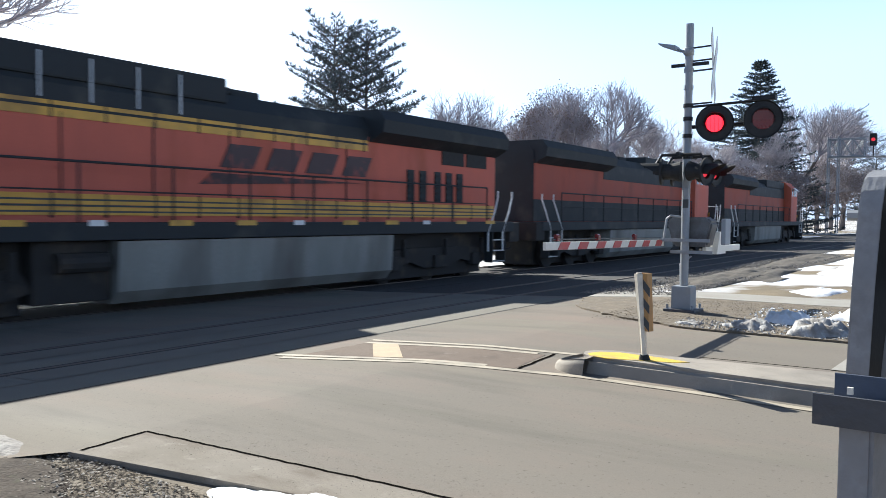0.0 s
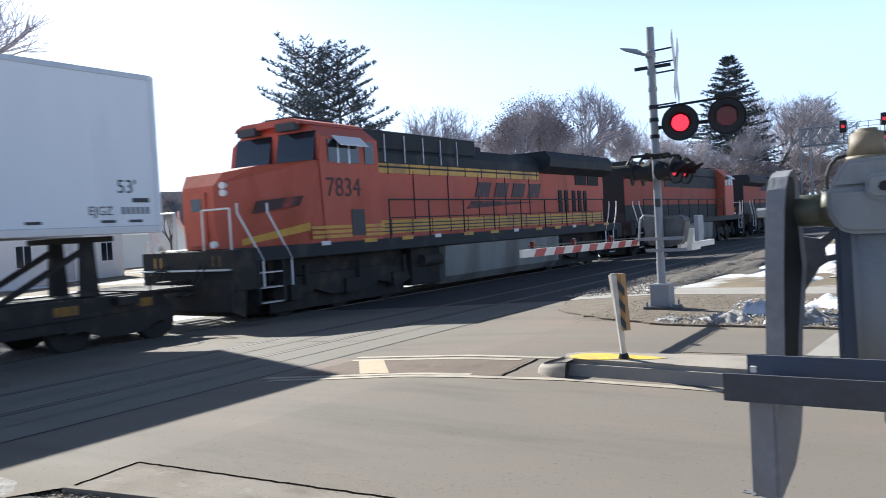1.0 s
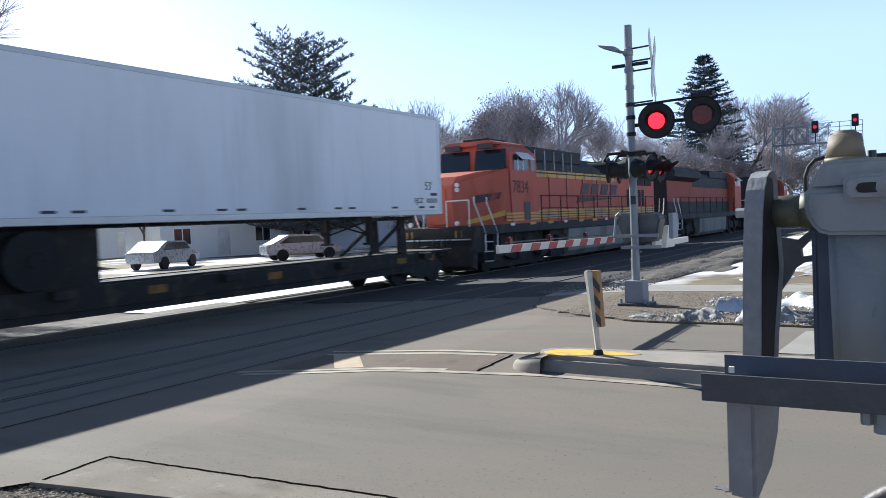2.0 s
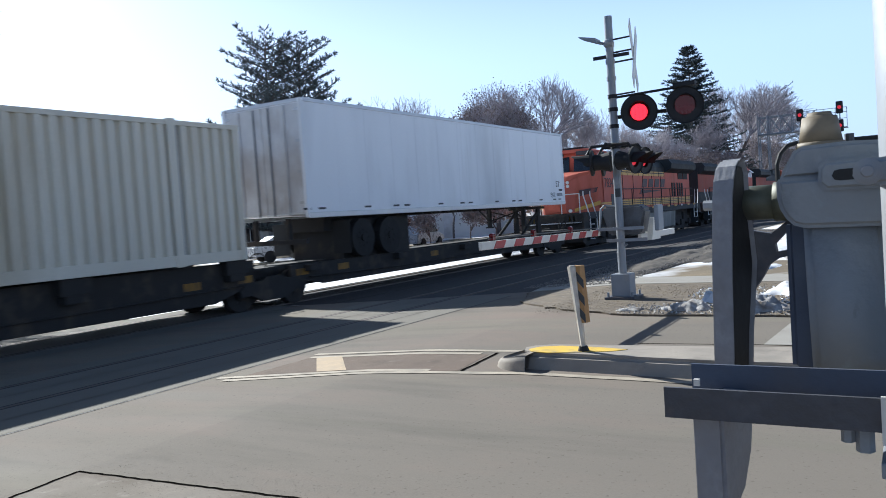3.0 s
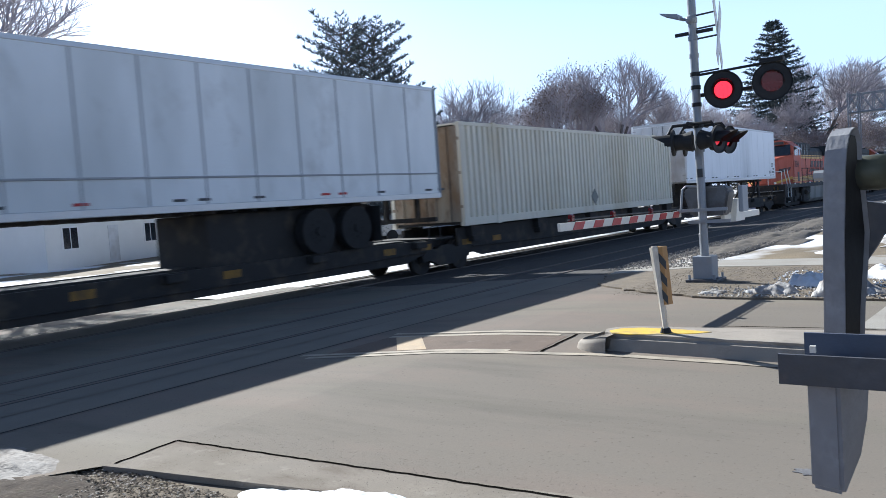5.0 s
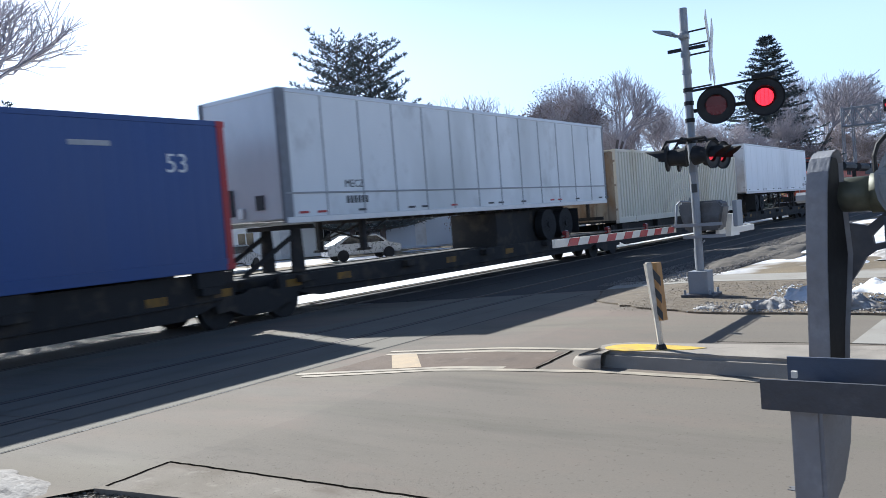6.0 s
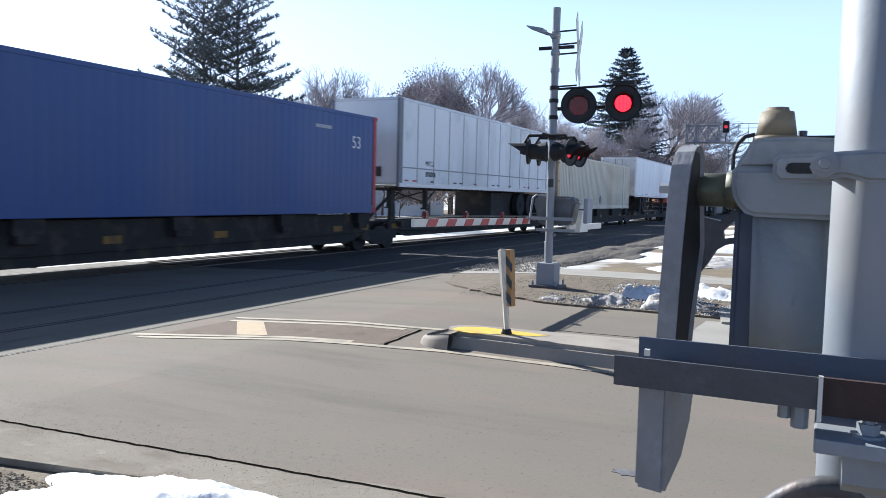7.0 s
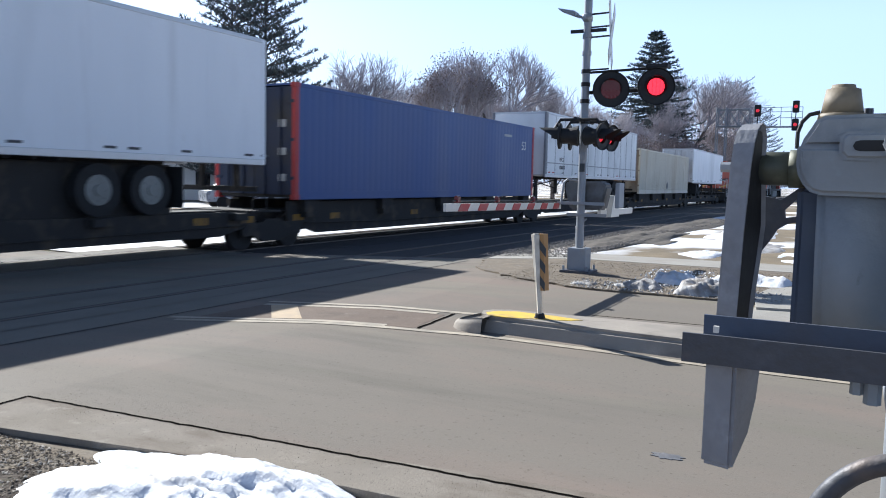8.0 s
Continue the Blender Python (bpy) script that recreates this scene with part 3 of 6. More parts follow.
def hitch():
    """The folding stand that carries a trailer's nose."""
    t = thing("trailer_hitch", "dark grimy folding stand under the trailer nose", "trailer hitch", "trailer hitches")
    for s in (-1, 1):
        part("upright", one(prism, [(-0.18, 0.93), (0.18, 0.93), (0.12, 1.95), (-0.12, 1.95)], "y", s * 0.5 - 0.05, s * 0.5 + 0.05), M_UNDER, t)
        part("strut", one(rod, (-1.6, s * 0.5, 0.95), (-0.1, s * 0.5, 1.75), 0.06, 6), M_UNDER, t)
    part("top_plate", one(box, -0.5, 0.5, -0.6, 0.6, 1.9, 2.0, 0.02), M_UNDER, t)
    return t


def diesel(label, number=None, style=0):
    """A road locomotive; its nose points to -x, x runs from 0 (nose) to 21.6, z from the rail."""
    t = thing("locomotive", label, "locomotive", "locomotives of the train")
    W, H = 1.5, 4.2
    L = 21.6
    low = M_ORANGESHADE if style else M_ORANGE
    # frame and walkway
    fr = part("frame", one(box, 0.5, L - 0.3, -1.52, 1.52, 1.32, 1.62, 0.02), M_LBLACK, t)
    for k in range(12):
        x = 2.6 + k * 1.55
        part("sill_mark", one(box, x, x + (0.5 if k % 3 else 0.3), -1.528, -1.515, 1.56, 1.66), M_LYEL if k % 3 else M_WHITEP, fr)
    # long hood
    hood = bmesh.new()
    prism(hood, [(-1.0, 1.62), (1.0, 1.62), (1.0, 3.9), (0.8, 4.2), (-0.8, 4.2), (-1.0, 3.9)], "x", 5.0, L - 0.6)
    part("long_hood", hood, low, t)
    part("tail_roof", one(prism, [(-1.013, 3.72), (1.013, 3.72), (1.013, 3.9), (0.81, 4.216), (-0.81, 4.216), (-1.013, 3.9)], "x", 14.9, L - 0.58), M_LBLACK, t, "dull black tail roof")
    if not style:
        for k in range(16):
            x = 5.9 + k * 0.98
            part("door_seam", one(box, x, x + 0.04, -1.036, -1.0, 1.7, 2.12), M_LBLACK, t)
            if x < 14.8:
                part("door_seam", one(box, x, x + 0.04, -1.024, -1.0, 3.34, 3.64), M_LBLACK, t)
    else:
        part("end_panel", one(box, L - 0.6, L - 0.57, -0.99, 0.99, 1.63, 4.05), M_LBLACK, t, "dark green-black tail end")
        part("tail_band", one(box, 15.2, L - 0.58, -1.018, -1.0, 3.3, 3.72), M_LBLACK, t)
    part("hood_top", one(prism, [(-1.012, 3.52), (1.012, 3.52), (1.012, 3.9), (0.81, 4.215), (-0.81, 4.215), (-1.012, 3.9)], "x", 4.98, 14.9), M_LBLACK, t, "dull black hood roof")
    if not style:
        for z0, z1 in ((3.36, 3.5), (3.52 + 0.03, 3.62)):
            part("stripe", one(box, 5.0, 14.9, -1.018, -1.0, z0, z1), M_LYEL, t, "yellow stripe")
        part("hood_gap", one(box, 5.0, 14.9, -1.015, -1.0, 3.5, 3.55), M_LBLACK, t)
    else:
        for s in (-1, 1):
            part("lower_band", one(box, 5.0, L - 0.58, s * 1.008 - 0.01, s * 1.008 + 0.01, 1.63, 2.38), M_LBLACK, t, "dark green-black lower band")
            part("upper_band", one(box, 5.0, 15.2, s * 1.008 - 0.01, s * 1.008 + 0.01, 3.3, 3.75), M_LBLACK, t, "dark green-black upper band")
    for k in range(22):
        x = 5.3 + k * 0.44
        part("hood_latch", one(box, x, x + 0.02, -1.024, -1.0, 1.95, 3.45), M_ORANGE if k % 2 else M_LBLACK, t) if k % 4 == 0 else None
    for s in (-1, 1):
        if style:
            continue
        part("stripe", one(box, 3.4, L - 0.7, s * 1.02 - 0.012, s * 1.02 + 0.012, 1.92, 2.1), M_LYEL, t)
        part("stripe", one(box, 3.4, L - 0.7, s * 1.02 - 0.012, s * 1.02 + 0.012, 1.74, 1.88), M_LYEL, t)
        for z in (1.8, 1.9, 2.0):
            part("pin_line", one(box, 5.0, L - 0.7, s * 1.02 - 0.016, s * 1.02 + 0.016, z - 0.016, z + 0.016), M_INK, t)
    # radiator section at the tail
    part("radiator", one(prism, [(-1.05, 3.6), (-1.45, 3.82), (-1.5, 4.12), (-1.3, 4.38), (1.3, 4.38), (1.5, 4.12), (1.45, 3.82), (1.05, 3.6)], "x", 14.95, L - 0.6), M_LBLACK, t, "black flared radiator housing")
    for k in range(2):
        x = 18.1 + 1.25 * k
        part("radiator_grille", one(box, x, x + 1.1, -1.03, -1.0, 3.22, 3.62), M_RUBBER, t)
    for x in ((16.5, 17.05, 17.75, 18.3, 18.85) if not style else (15.6, 16.1, 16.6, 17.1, 17.6, 18.1, 18.6)):
        louvre = part("louvre", one(box, x, x + 0.3, -1.03, -0.99, 2.15, 3.0, 0.0), M_LBLACK, t, "tall dark door louvre")
        for q in range(5):
            part("slat", one(prism, [(-1.05, 2.2 + 0.16 * q), (-1.02, 2.32 + 0.16 * q), (-1.02, 2.2 + 0.16 * q)], "x", x + 0.02, x + 0.28), M_RUBBER, louvre)
    # dynamic brake and exhaust
    part("brake_housing", one(box, 5.0, 10.55, -1.0, 1.0, 4.0, 4.50, 0.05), M_LBLACK, t)
    for k in range(5):
        x = 5.8 + 0.9 * k
        part("roof_seam", one(box, x, x + 0.03, -1.03, -0.98, 3.66, 4.4), M_TRAILALU, t)
    part("exhaust_stack", one(box, 11.2, 12.0, -0.35, 0.35, 4.15, 4.45, 0.05), M_LBLACK, t)
    bm = bmesh.new()
    for k in range(3):
        rod(bm, (10.6 + 0.02 * k, -0.5 + 0.2 * k, 4.34 + 0.04 * k), (11.0, -0.5 + 0.2 * k, 4.34 + 0.04 * k), 0.05, 8, 0.09)
    box(bm, 10.7, 10.85, -0.6, 0.0, 4.15, 4.36)
    part("horn", bm, M_LBLACK, t)
    # cab
    cab = bmesh.new()
    prism(cab, [(-1.5, 1.62), (1.5, 1.62), (1.5, 3.5), (1.48, 4.1), (1.05, 4.44), (-1.05, 4.44), (-1.48, 4.1), (-1.5, 3.5)], "x", 2.8, 4.9)
    for v in cab.verts:
        if v.co.x < 2.9 and v.co.z > 3.4:
            v.co.x -= 0.1 - 0.18 * (v.co.z - 3.5)
    cb = part("cab", cab, M_ORANGE, t)
    part("cab_roof", one(prism, [(-1.12, 4.41), (-1.02, 4.5), (-0.8, 4.57), (0.8, 4.57), (1.02, 4.5), (1.12, 4.41)], "x", 2.56, 4.84), M_ORANGE, cb)
    part("roof_unit", one(box, 3.0, 4.4, -0.5, 0.5, 4.55, 4.7, 0.04), M_LBLACK, cb)
    for s in (-1, 1):
        for x0, x1 in ((3.0, 3.32), (3.38, 3.72), (3.78, 4.12), (4.35, 4.7)):
            part("side_window", one(box, x0, x1, s * 1.5 - 0.02, s * 1.5 + 0.01, 3.5, 4.04, 0.0), M_GLASS, cb)
        for x in (3.35, 3.75):
            part("window_frame", one(box, x - 0.03, x + 0.03, s * 1.5 - 0.02, s * 1.5 + 0.025, 3.48, 4.06), M_TRAILALU, cb)
        sh = bmesh.new()
        prism(sh, [(s * 1.48, 4.14), (s * 1.74, 3.9), (s * 1.74, 3.88), (s * 1.48, 4.11)], "x", 3.2, 4.25)
        part("sun_shade", sh, M_WHITEP, cb)
    for y0, y1 in ((-1.32, -0.12), (0.12, 1.32)):
        bm = bmesh.new()
        prism(bm, [(2.685, 3.55), (2.83, 4.25), (2.85, 4.25), (2.74, 3.55)], "y", y0, y1)
        part("windscreen", bm, M_GLASS, cb)
    part("number_board", one(box, 2.5, 2.72, -0.95, -0.35, 4.28, 4.46), M_INK, cb)
    part("number_board", one(box, 2.5, 2.72, 0.35, 0.95, 4.28, 4.46), M_INK, cb)
    # nose, narrow in front and widening to the cab
    nose = bmesh.new()
    prism(nose, [(0.45, 1.62), (0.4, 2.3), (0.42, 2.98), (0.62, 3.26), (1.3, 3.4), (2.0, 3.48), (2.81, 3.56), (2.81, 1.62), (2.0, 1.62), (1.3, 1.62)], "y", -1.0, 1.0)
    for v in nose.verts:
        f = min(1.0, max(0.0, (v.co.x - 0.4) / 1.9))
        v.co.y *= 0.5 + 0.97 * f
    ns = part("nose", nose, M_ORANGE, t)
    for z in (2.82, 2.98):
        part("headlight", one(rod, (0.55, -0.62, z), (0.67, -0.56, z), 0.075, 12), M_WHITEP, ns)
    part("nose_door", one(box, 0.36, 0.43, -0.28, 0.28, 1.7, 2.85, 0.01), M_ORANGE, ns)
    part("nose_window", one(box, 0.35, 0.38, -0.16, 0.16, 2.45, 2.72), M_GLASS, ns)
    for s in (-1, 1):
        bm = bmesh.new()
        prism(bm, [(0.9, 1.66), (2.3, 1.92), (2.3, 2.1), (0.9, 1.8)], "y", s * 0.9, s * 1.0)
        for v in bm.verts:
            f = min(1.0, max(0.0, (v.co.x - 0.4) / 1.9))
            v.co.y = s * (0.5 + 0.97 * f + (0.012 if abs(v.co.y) > 0.95 else -0.03))
        part("nose_stripe", bm, M_LYEL, ns)
        bm = bmesh.new()
        prism(bm, [(1.15, 2.35), (2.1, 2.5), (2.2, 2.72), (1.25, 2.62)], "y", s * 0.9, s * 1.0)
        for v in bm.verts:
            f = min(1.0, max(0.0, (v.co.x - 0.4) / 1.9))
            v.co.y = s * (0.5 + 0.97 * f + (0.01 if abs(v.co.y) > 0.95 else -0.03))
        part("nose_emblem", bm, M_EMBLEM, ns)
    # emblem bars, drawn plain
    for k in range(4):
        x = 10.35 + k * 1.2
        part("emblem_bar", one(prism, [(x, 2.72), (x + 0.86, 2.72), (x + 1.1, 3.2), (x + 0.24, 3.2)], "y", -1.022, -0.99), M_EMBLEM, t)
    part("emblem_wedge", one(prism, [(9.85, 2.36), (14.7, 2.56), (10.15, 2.6)], "y", -1.022, -0.99), M_EMBLEM, t)
    for z0, z1 in ((1.72, 1.79), (1.83, 1.9), (1.94, 2.01)):
        for x0, x1 in ((2.32, 3.72), (4.24, 5.0)):
            part("cab_stripe", one(box, x0, x1, -1.512, -1.49, z0, z1), M_LYEL, cb, "thin yellow stripe")
    if number:
        words("road_number", number, 0.64, side_text(2.86, -1.512, 2.7), M_EMBLEM, cb)
    part("cab_door", one(box, 3.74, 4.22, -1.515, -1.49, 1.75, 2.38), M_INK, cb)
    # end platforms, steps, couplers
    for x0, x1, d in ((0.0, 0.7, -1), (L - 0.5, L + 0.1, 1)):
        part("end_plate", one(box, x0, x1, -1.5, 1.5, 0.75 if d < 0 else 1.0, 1.6, 0.03), M_UNDER, t)
    bm = bmesh.new()
    prism(bm, [(-0.1, 0.35), (0.25, 0.2), (0.35, 1.0), (0.0, 1.0)], "y", -1.45, 1.45)
    part("snow_plough", bm, M_UNDER, t)
    for y in (-1.3, -0.45, 0.45, 1.3):
        part("end_rail_post", one(rod, (0.12, y, 1.6), (0.12, y, 2.45), 0.022, 6), M_WHITEP, t)
    for y0, y1 in ((-1.3, -0.45), (0.45, 1.3)):
        part("end_rail", one(rod, (0.12, y0, 2.45), (0.12, y1, 2.45), 0.022, 6), M_WHITEP, t)
    for y in (-1.05, -0.85, 0.85, 1.05):
        part("hose_rack", one(box, 0.0, 0.1, y - 0.05, y + 0.05, 1.25, 1.5, 0.015), M_LYEL, t)
    part("front_step", one(box, -0.12, 0.0, -1.4, 1.4, 1.18, 1.22), M_TRAILALU, t)
    for k in range(3):
        part("ditch_lamp", one(rod, (-0.03, -0.9 + 0.9 * k, 1.72), (0.06, -0.9 + 0.9 * k, 1.72), 0.075, 12), M_WHITEP, t) if k != 1 else None
    for x, d in ((-0.35, -1), (L + 0.4, 1)):
        part("coupler", one(box, x - 0.35, x + 0.35, -0.14, 0.14, 0.78, 1.02, 0.04), M_UNDER, t)
        for s in (-0.7, -0.5, 0.5, 0.7):
            part("air_hose", one(pipe, [(x - d * 0.3, s, 1.3), (x, s * 0.95, 0.75), (x + d * 0.3, s * 0.9, 0.7)], 0.03), M_RUBBER, t)
    for s in (-1, 1):
        for xs in (1.0, L - 1.15):
            for k in range(4):
                z = 0.42 + 0.32 * k
                part("step", one(box, xs - 0.32, xs + 0.32, s * 1.36 - 0.14, s * 1.36 + 0.14, z, z + 0.03), M_TRAILALU, t, "worn steel step edge")
            for e in (-0.36, 0.36):
                part("step_side", one(box, xs + e - 0.02, xs + e + 0.02, s * 1.36 - 0.15, s * 1.36 + 0.15, 0.4, 1.62), M_LBLACK, t)
            for e in (-0.42, 0.42):
                bm = bmesh.new()
                a = e if xs < 5 else -e
                q = 1 if xs < 5 else -1
                pipe(bm, [(xs + a + q * 0.2, s * 1.5, 0.75), (xs + a + q * 0.2, s * 1.5, 1.35), (xs + a - q * 0.15, s * 1.5, 1.9), (xs + a - q * 0.4, s * 1.46, 2.35), (xs + a - q * 0.4, s * 1.46, 2.55)], 0.026)
                part("handrail", bm, M_WHITEP, t, "white painted step handrail")
        bm = bmesh.new()
        pipe(bm, [(5.3, s * 1.46, 2.62), (L - 1.8, s * 1.46, 2.62)], 0.022)
        pipe(bm, [(5.3, s * 1.46, 2.15), (L - 1.8, s * 1.46, 2.15)], 0.014)
        part("walkway_rail", bm, M_LBLACK, t)
        for k in range(9):
            x = 5.3 + k * (L - 7.1) / 8
            part("rail_post", one(rod, (x, s * 1.46, 1.6), (x, s * 1.46, 2.64), 0.022, 6), M_LBLACK, t)
    # fuel tank and bogies
    part("fuel_tank", one(prism, [(-1.4, 0.42), (-1.2, 0.2), (1.2, 0.2), (1.4, 0.42), (1.45, 1.3), (-1.45, 1.3)], "x", 7.85, 15.4), M_TANK, t, "dusty grey fuel tank")
    # added dark box, hides the bright ground between bogie and tank
    part("equipment_box", one(box, 6.45, 7.8, -1.25, 1.25, 0.28, 1.31, 0.04), M_UNDER, t)
    part("air_tank", one(rod, (6.8, -1.3, 0.95), (7.7, -1.3, 0.95), 0.17, 12), M_UNDER, t)
    for c in (3.9, L - 3.9):
        for s in (-1, 1):
            bm = bmesh.new()
            prism(bm, [(c - 2.6, 0.5), (c - 2.4, 0.85), (c - 1.2, 0.92), (c + 1.2, 0.92), (c + 2.4, 0.85), (c + 2.6, 0.5), (c + 2.2, 0.38), (c + 1.2, 0.55), (c + 0.6, 0.38), (c - 0.6, 0.38), (c - 1.2, 0.55), (c - 2.2, 0.38)], "y", s * 1.0, s * 1.16)
            for k in (-1.9, 0, 1.9):
                box(bm, c + k - 0.2, c + k + 0.2, s * 1.0, s * 1.25, 0.36, 0.72, 0.03)
                rod(bm, (c + k + 0.35, s * 1.2, 0.7), (c + k + 0.35, s * 1.2, 1.15), 0.07, 8)
            part("bogie_frame", bm, M_UNDER, t)
        part("traction_motor", one(box, c - 2.6, c + 2.6, -0.6, 0.6, 0.1, 1.32, 0.05), M_UNDER, t)
        part("brake_rigging", one(box, c - 2.5, c + 2.5, -0.98, -0.9, 0.12, 1.3, 0.02), M_UNDER, t)
        for k in (-1.9, 0, 1.9):
            wheelset(t, c + k, 0.53)
    return t


TRAIN = []      # thing, x at the start, turned


def on_train(ob, x, turned=False):
    TRAIN.append((ob, x, turned))
    return ob


lead = diesel("orange and black road locomotive with yellow stripes", "7834")
on_train(lead, 0.05)
on_train(diesel("orange and dark road locomotive running tail first", None, 1), 44.6, True)
on_train(diesel("orange and dark leading road locomotive", None, 1), 67.9, True)

FRONT_A, FRONT_C, FRONT_B, FRONT_D, FRONT_E = -1.52, -19.85, -37.08, -54.75, -72.08
# rims in tyre black: the shade under the trailer is in their colour
ta = on_train(trailer("white smooth-sided box trailer with grimy rear doors", seams=13, wheels_at=-13.3, rim=M_TYRE), FRONT_A)
words("length_mark", "53'", 0.34, side_text(-0.85, -SIDE - 0.004, 2.75), M_INK, ta)
words("reporting_mark", "EJGZ", 0.22, side_text(-1.42, -SIDE - 0.004, 2.36), M_INK, ta)
for k in range(6):
    part("mark_bar", one(box, -0.78 + 0.1 * k, -0.71 + 0.1 * k, -SIDE - 0.004, -SIDE + 0.01, 2.37, 2.5), M_RIB, ta)
part("mark_bar", one(box, -0.55, -0.2, -SIDE - 0.006, -SIDE + 0.01, 2.58, 2.66), M_INK, ta)
cc = on_train(container(M_BEIGE, M_RUST, "beige corrugated container with a rusty end wall", posts=(-1.77, -14.38), depth=0.085), FRONT_C)
part("placard", one(prism, [(-8.09, 1.74), (-7.82, 2.03), (-7.55, 1.74), (-7.82, 1.45)], "y", -SIDE - 0.02, -SIDE + 0.01), M_TANK, cc, "grey diamond placard")
# tyre-black rims again stand for shade under the trailer
tb = on_train(trailer("white ribbed box trailer with dark upright joints", ribs=13, wheels_at=-12.29, legs_at=-2.95, panel=M_TRAILDIRTY, rim=M_TYRE), FRONT_B - 16.15, True)
words("reporting_mark", "MECZ", 0.25, pose(-1.85, SIDE + 0.006, 2.78, 90, 0, 180), M_INK, tb)
for k in range(6):
    part("mark_bar", one(box, -1.97 - 0.13 * k, -1.88 - 0.13 * k, SIDE - 0.01, SIDE + 0.006, 2.41, 2.58), M_INK, tb)
# both ends wear the blue with shade coloured in
cd = on_train(container(M_BLUE, M_BLUESHADE, "blue corrugated container with red end posts", post_paint=M_RED, posts=(), pitch=0.3, depth=0.005), FRONT_D)
words("length_mark", "53", 0.5, side_text(-1.35, -SIDE - 0.004, 3.1), M_WHITEP, cd)
part("mark_bar", one(box, -3.15, -2.4, -SIDE - 0.006, -SIDE + 0.01, 3.55, 3.64), M_LABEL, cd)
for z in (3.1, 2.4, 1.75):
    part("mark_bar", one(box, -16.17, -16.15, -1.02, -0.78, z - 0.09, z + 0.09), M_LABEL, cd)
te = on_train(trailer("white smooth-sided box trailer with bare metal wheels", seams=9, rim=M_TANK, wheels_at=-12.29, legs_at=-2.95), FRONT_E - 16.15, True)

joints = [-2.2, -18.75, -36.6, -53.95, -71.4, -89.0]
LOADS = [(0.92, (FRONT_A - 14.4, FRONT_A - 11.2)), (1.15, None), (0.92, (FRONT_B - 7.2, FRONT_B - 2.3)), (1.15, None), (0.92, (FRONT_E - 8.5, FRONT_E - 2.4))]
for i, (a, b) in enumerate(zip(joints, joints[1:])):
    a0 = -0.9 if i == 0 else a
    top, well = LOADS[i]
    on_train(spine_car(a0 - b, -1.35 if i == 0 else None, b - a0, top, well and (well[0] - a0, well[1] - a0)), a0)
for x in (FRONT_A - 1.0, FRONT_B - 15.2, FRONT_E - 15.2):
    on_train(hitch(), x)

# ---- more materials ----
M_GALV = mat("galvanised_steel", (0.27, 0.295, 0.33), 0.6, metal=0.2, vary=0.12, scale=9, bump=0.03, dirt=(0.3, 0.3, 0.3), dirt_amount=0.3)
M_MECH = mat("weathered_grey_casting", (0.26, 0.28, 0.3), 0.6, vary=0.12, scale=7, bump=0.2, dirt=(0.2, 0.22, 0.22), dirt_amount=0.35)
M_MECHDARK = mat("dark_steel_angle", (0.085, 0.088, 0.1), 0.55, metal=0.3, vary=0.25, scale=12, bump=0.2, dirt=(0.2, 0.15, 0.12), dirt_amount=0.3)
M_BLADE = mat("pitted_grey_steel", (0.29, 0.295, 0.315), 0.65, metal=0.3, vary=0.22, scale=14, bump=0.18, dirt=(0.16, 0.15, 0.15), dirt_amount=0.4)
weather(M_MECH, [((0.15, 0.165, 0.18), 7.0, 0.57, (1, 1, 0.5)), ((0.3, 0.35, 0.37), 16.0, 0.6, (1, 1, 1)), ((0.06, 0.055, 0.05), 22.0, 0.66, (1, 1, 0.6))], 0.65)
# dark angle steel; on the case body this colour stands for shade
M_CASEDARK = mat("case_shade_and_angle_blue_grey", (0.07, 0.09, 0.135), 0.6, vary=0.15, scale=9, bump=0.15, dirt=(0.09, 0.09, 0.1), dirt_amount=0.35)
M_RUSTDARK = mat("dark_rusted_plate", (0.05, 0.028, 0.024), 0.75, vary=0.3, scale=12, bump=0.3)
M_CAP = mat("tan_plastic_cap", (0.22, 0.18, 0.12), 0.6, vary=0.15, scale=10)
M_BLACK = mat("matt_black_metal", (0.013, 0.014, 0.016), 0.7, vary=0.2, scale=8)
M_SIGRED = mat("reflective_red", (0.42, 0.05, 0.05), 0.5, vary=0.2, scale=8)
M_SIGWHITE = mat("reflective_white", (0.7, 0.68, 0.62), 0.5, vary=0.1, scale=8)
M_LENSOFF = mat("unlit_red_lens", (0.13, 0.008, 0.01), 0.25, vary=0.2)
M_LENSON = glow("lit_red_lens", (1.0, 0.016, 0.03), 1.5)
M_LENSDIM = glow("faint_red_lens", (1.0, 0.03, 0.05), 0.35)
M_BARK = mat("grey_bark", (0.13, 0.112, 0.108), 0.9, vary=0.3, scale=6)
M_TWIG = mat("bare_twigs", (0.4, 0.375, 0.4), 0.9, vary=0.3, scale=2)
M_NEEDLE = mat("pine_needles", (0.105, 0.13, 0.135), 0.8, vary=0.4, scale=1.2, bump=0)
M_SPRUCE = mat("spruce_needles", (0.078, 0.1, 0.105), 0.85, vary=0.4, scale=1.2, bump=0)
M_OAKLEAF = mat("dead_oak_leaves", (0.27, 0.225, 0.215), 0.85, vary=0.3, scale=1.5, bump=0)
M_MARK = mat("faded_marker_yellow", (0.45, 0.25, 0.09), 0.6, vary=0.2, scale=12, dirt=(0.3, 0.2, 0.08), dirt_amount=0.4)
M_STONE = mat("gravel_stone", (0.23, 0.21, 0.19), 0.9, vary=0.35, scale=3)
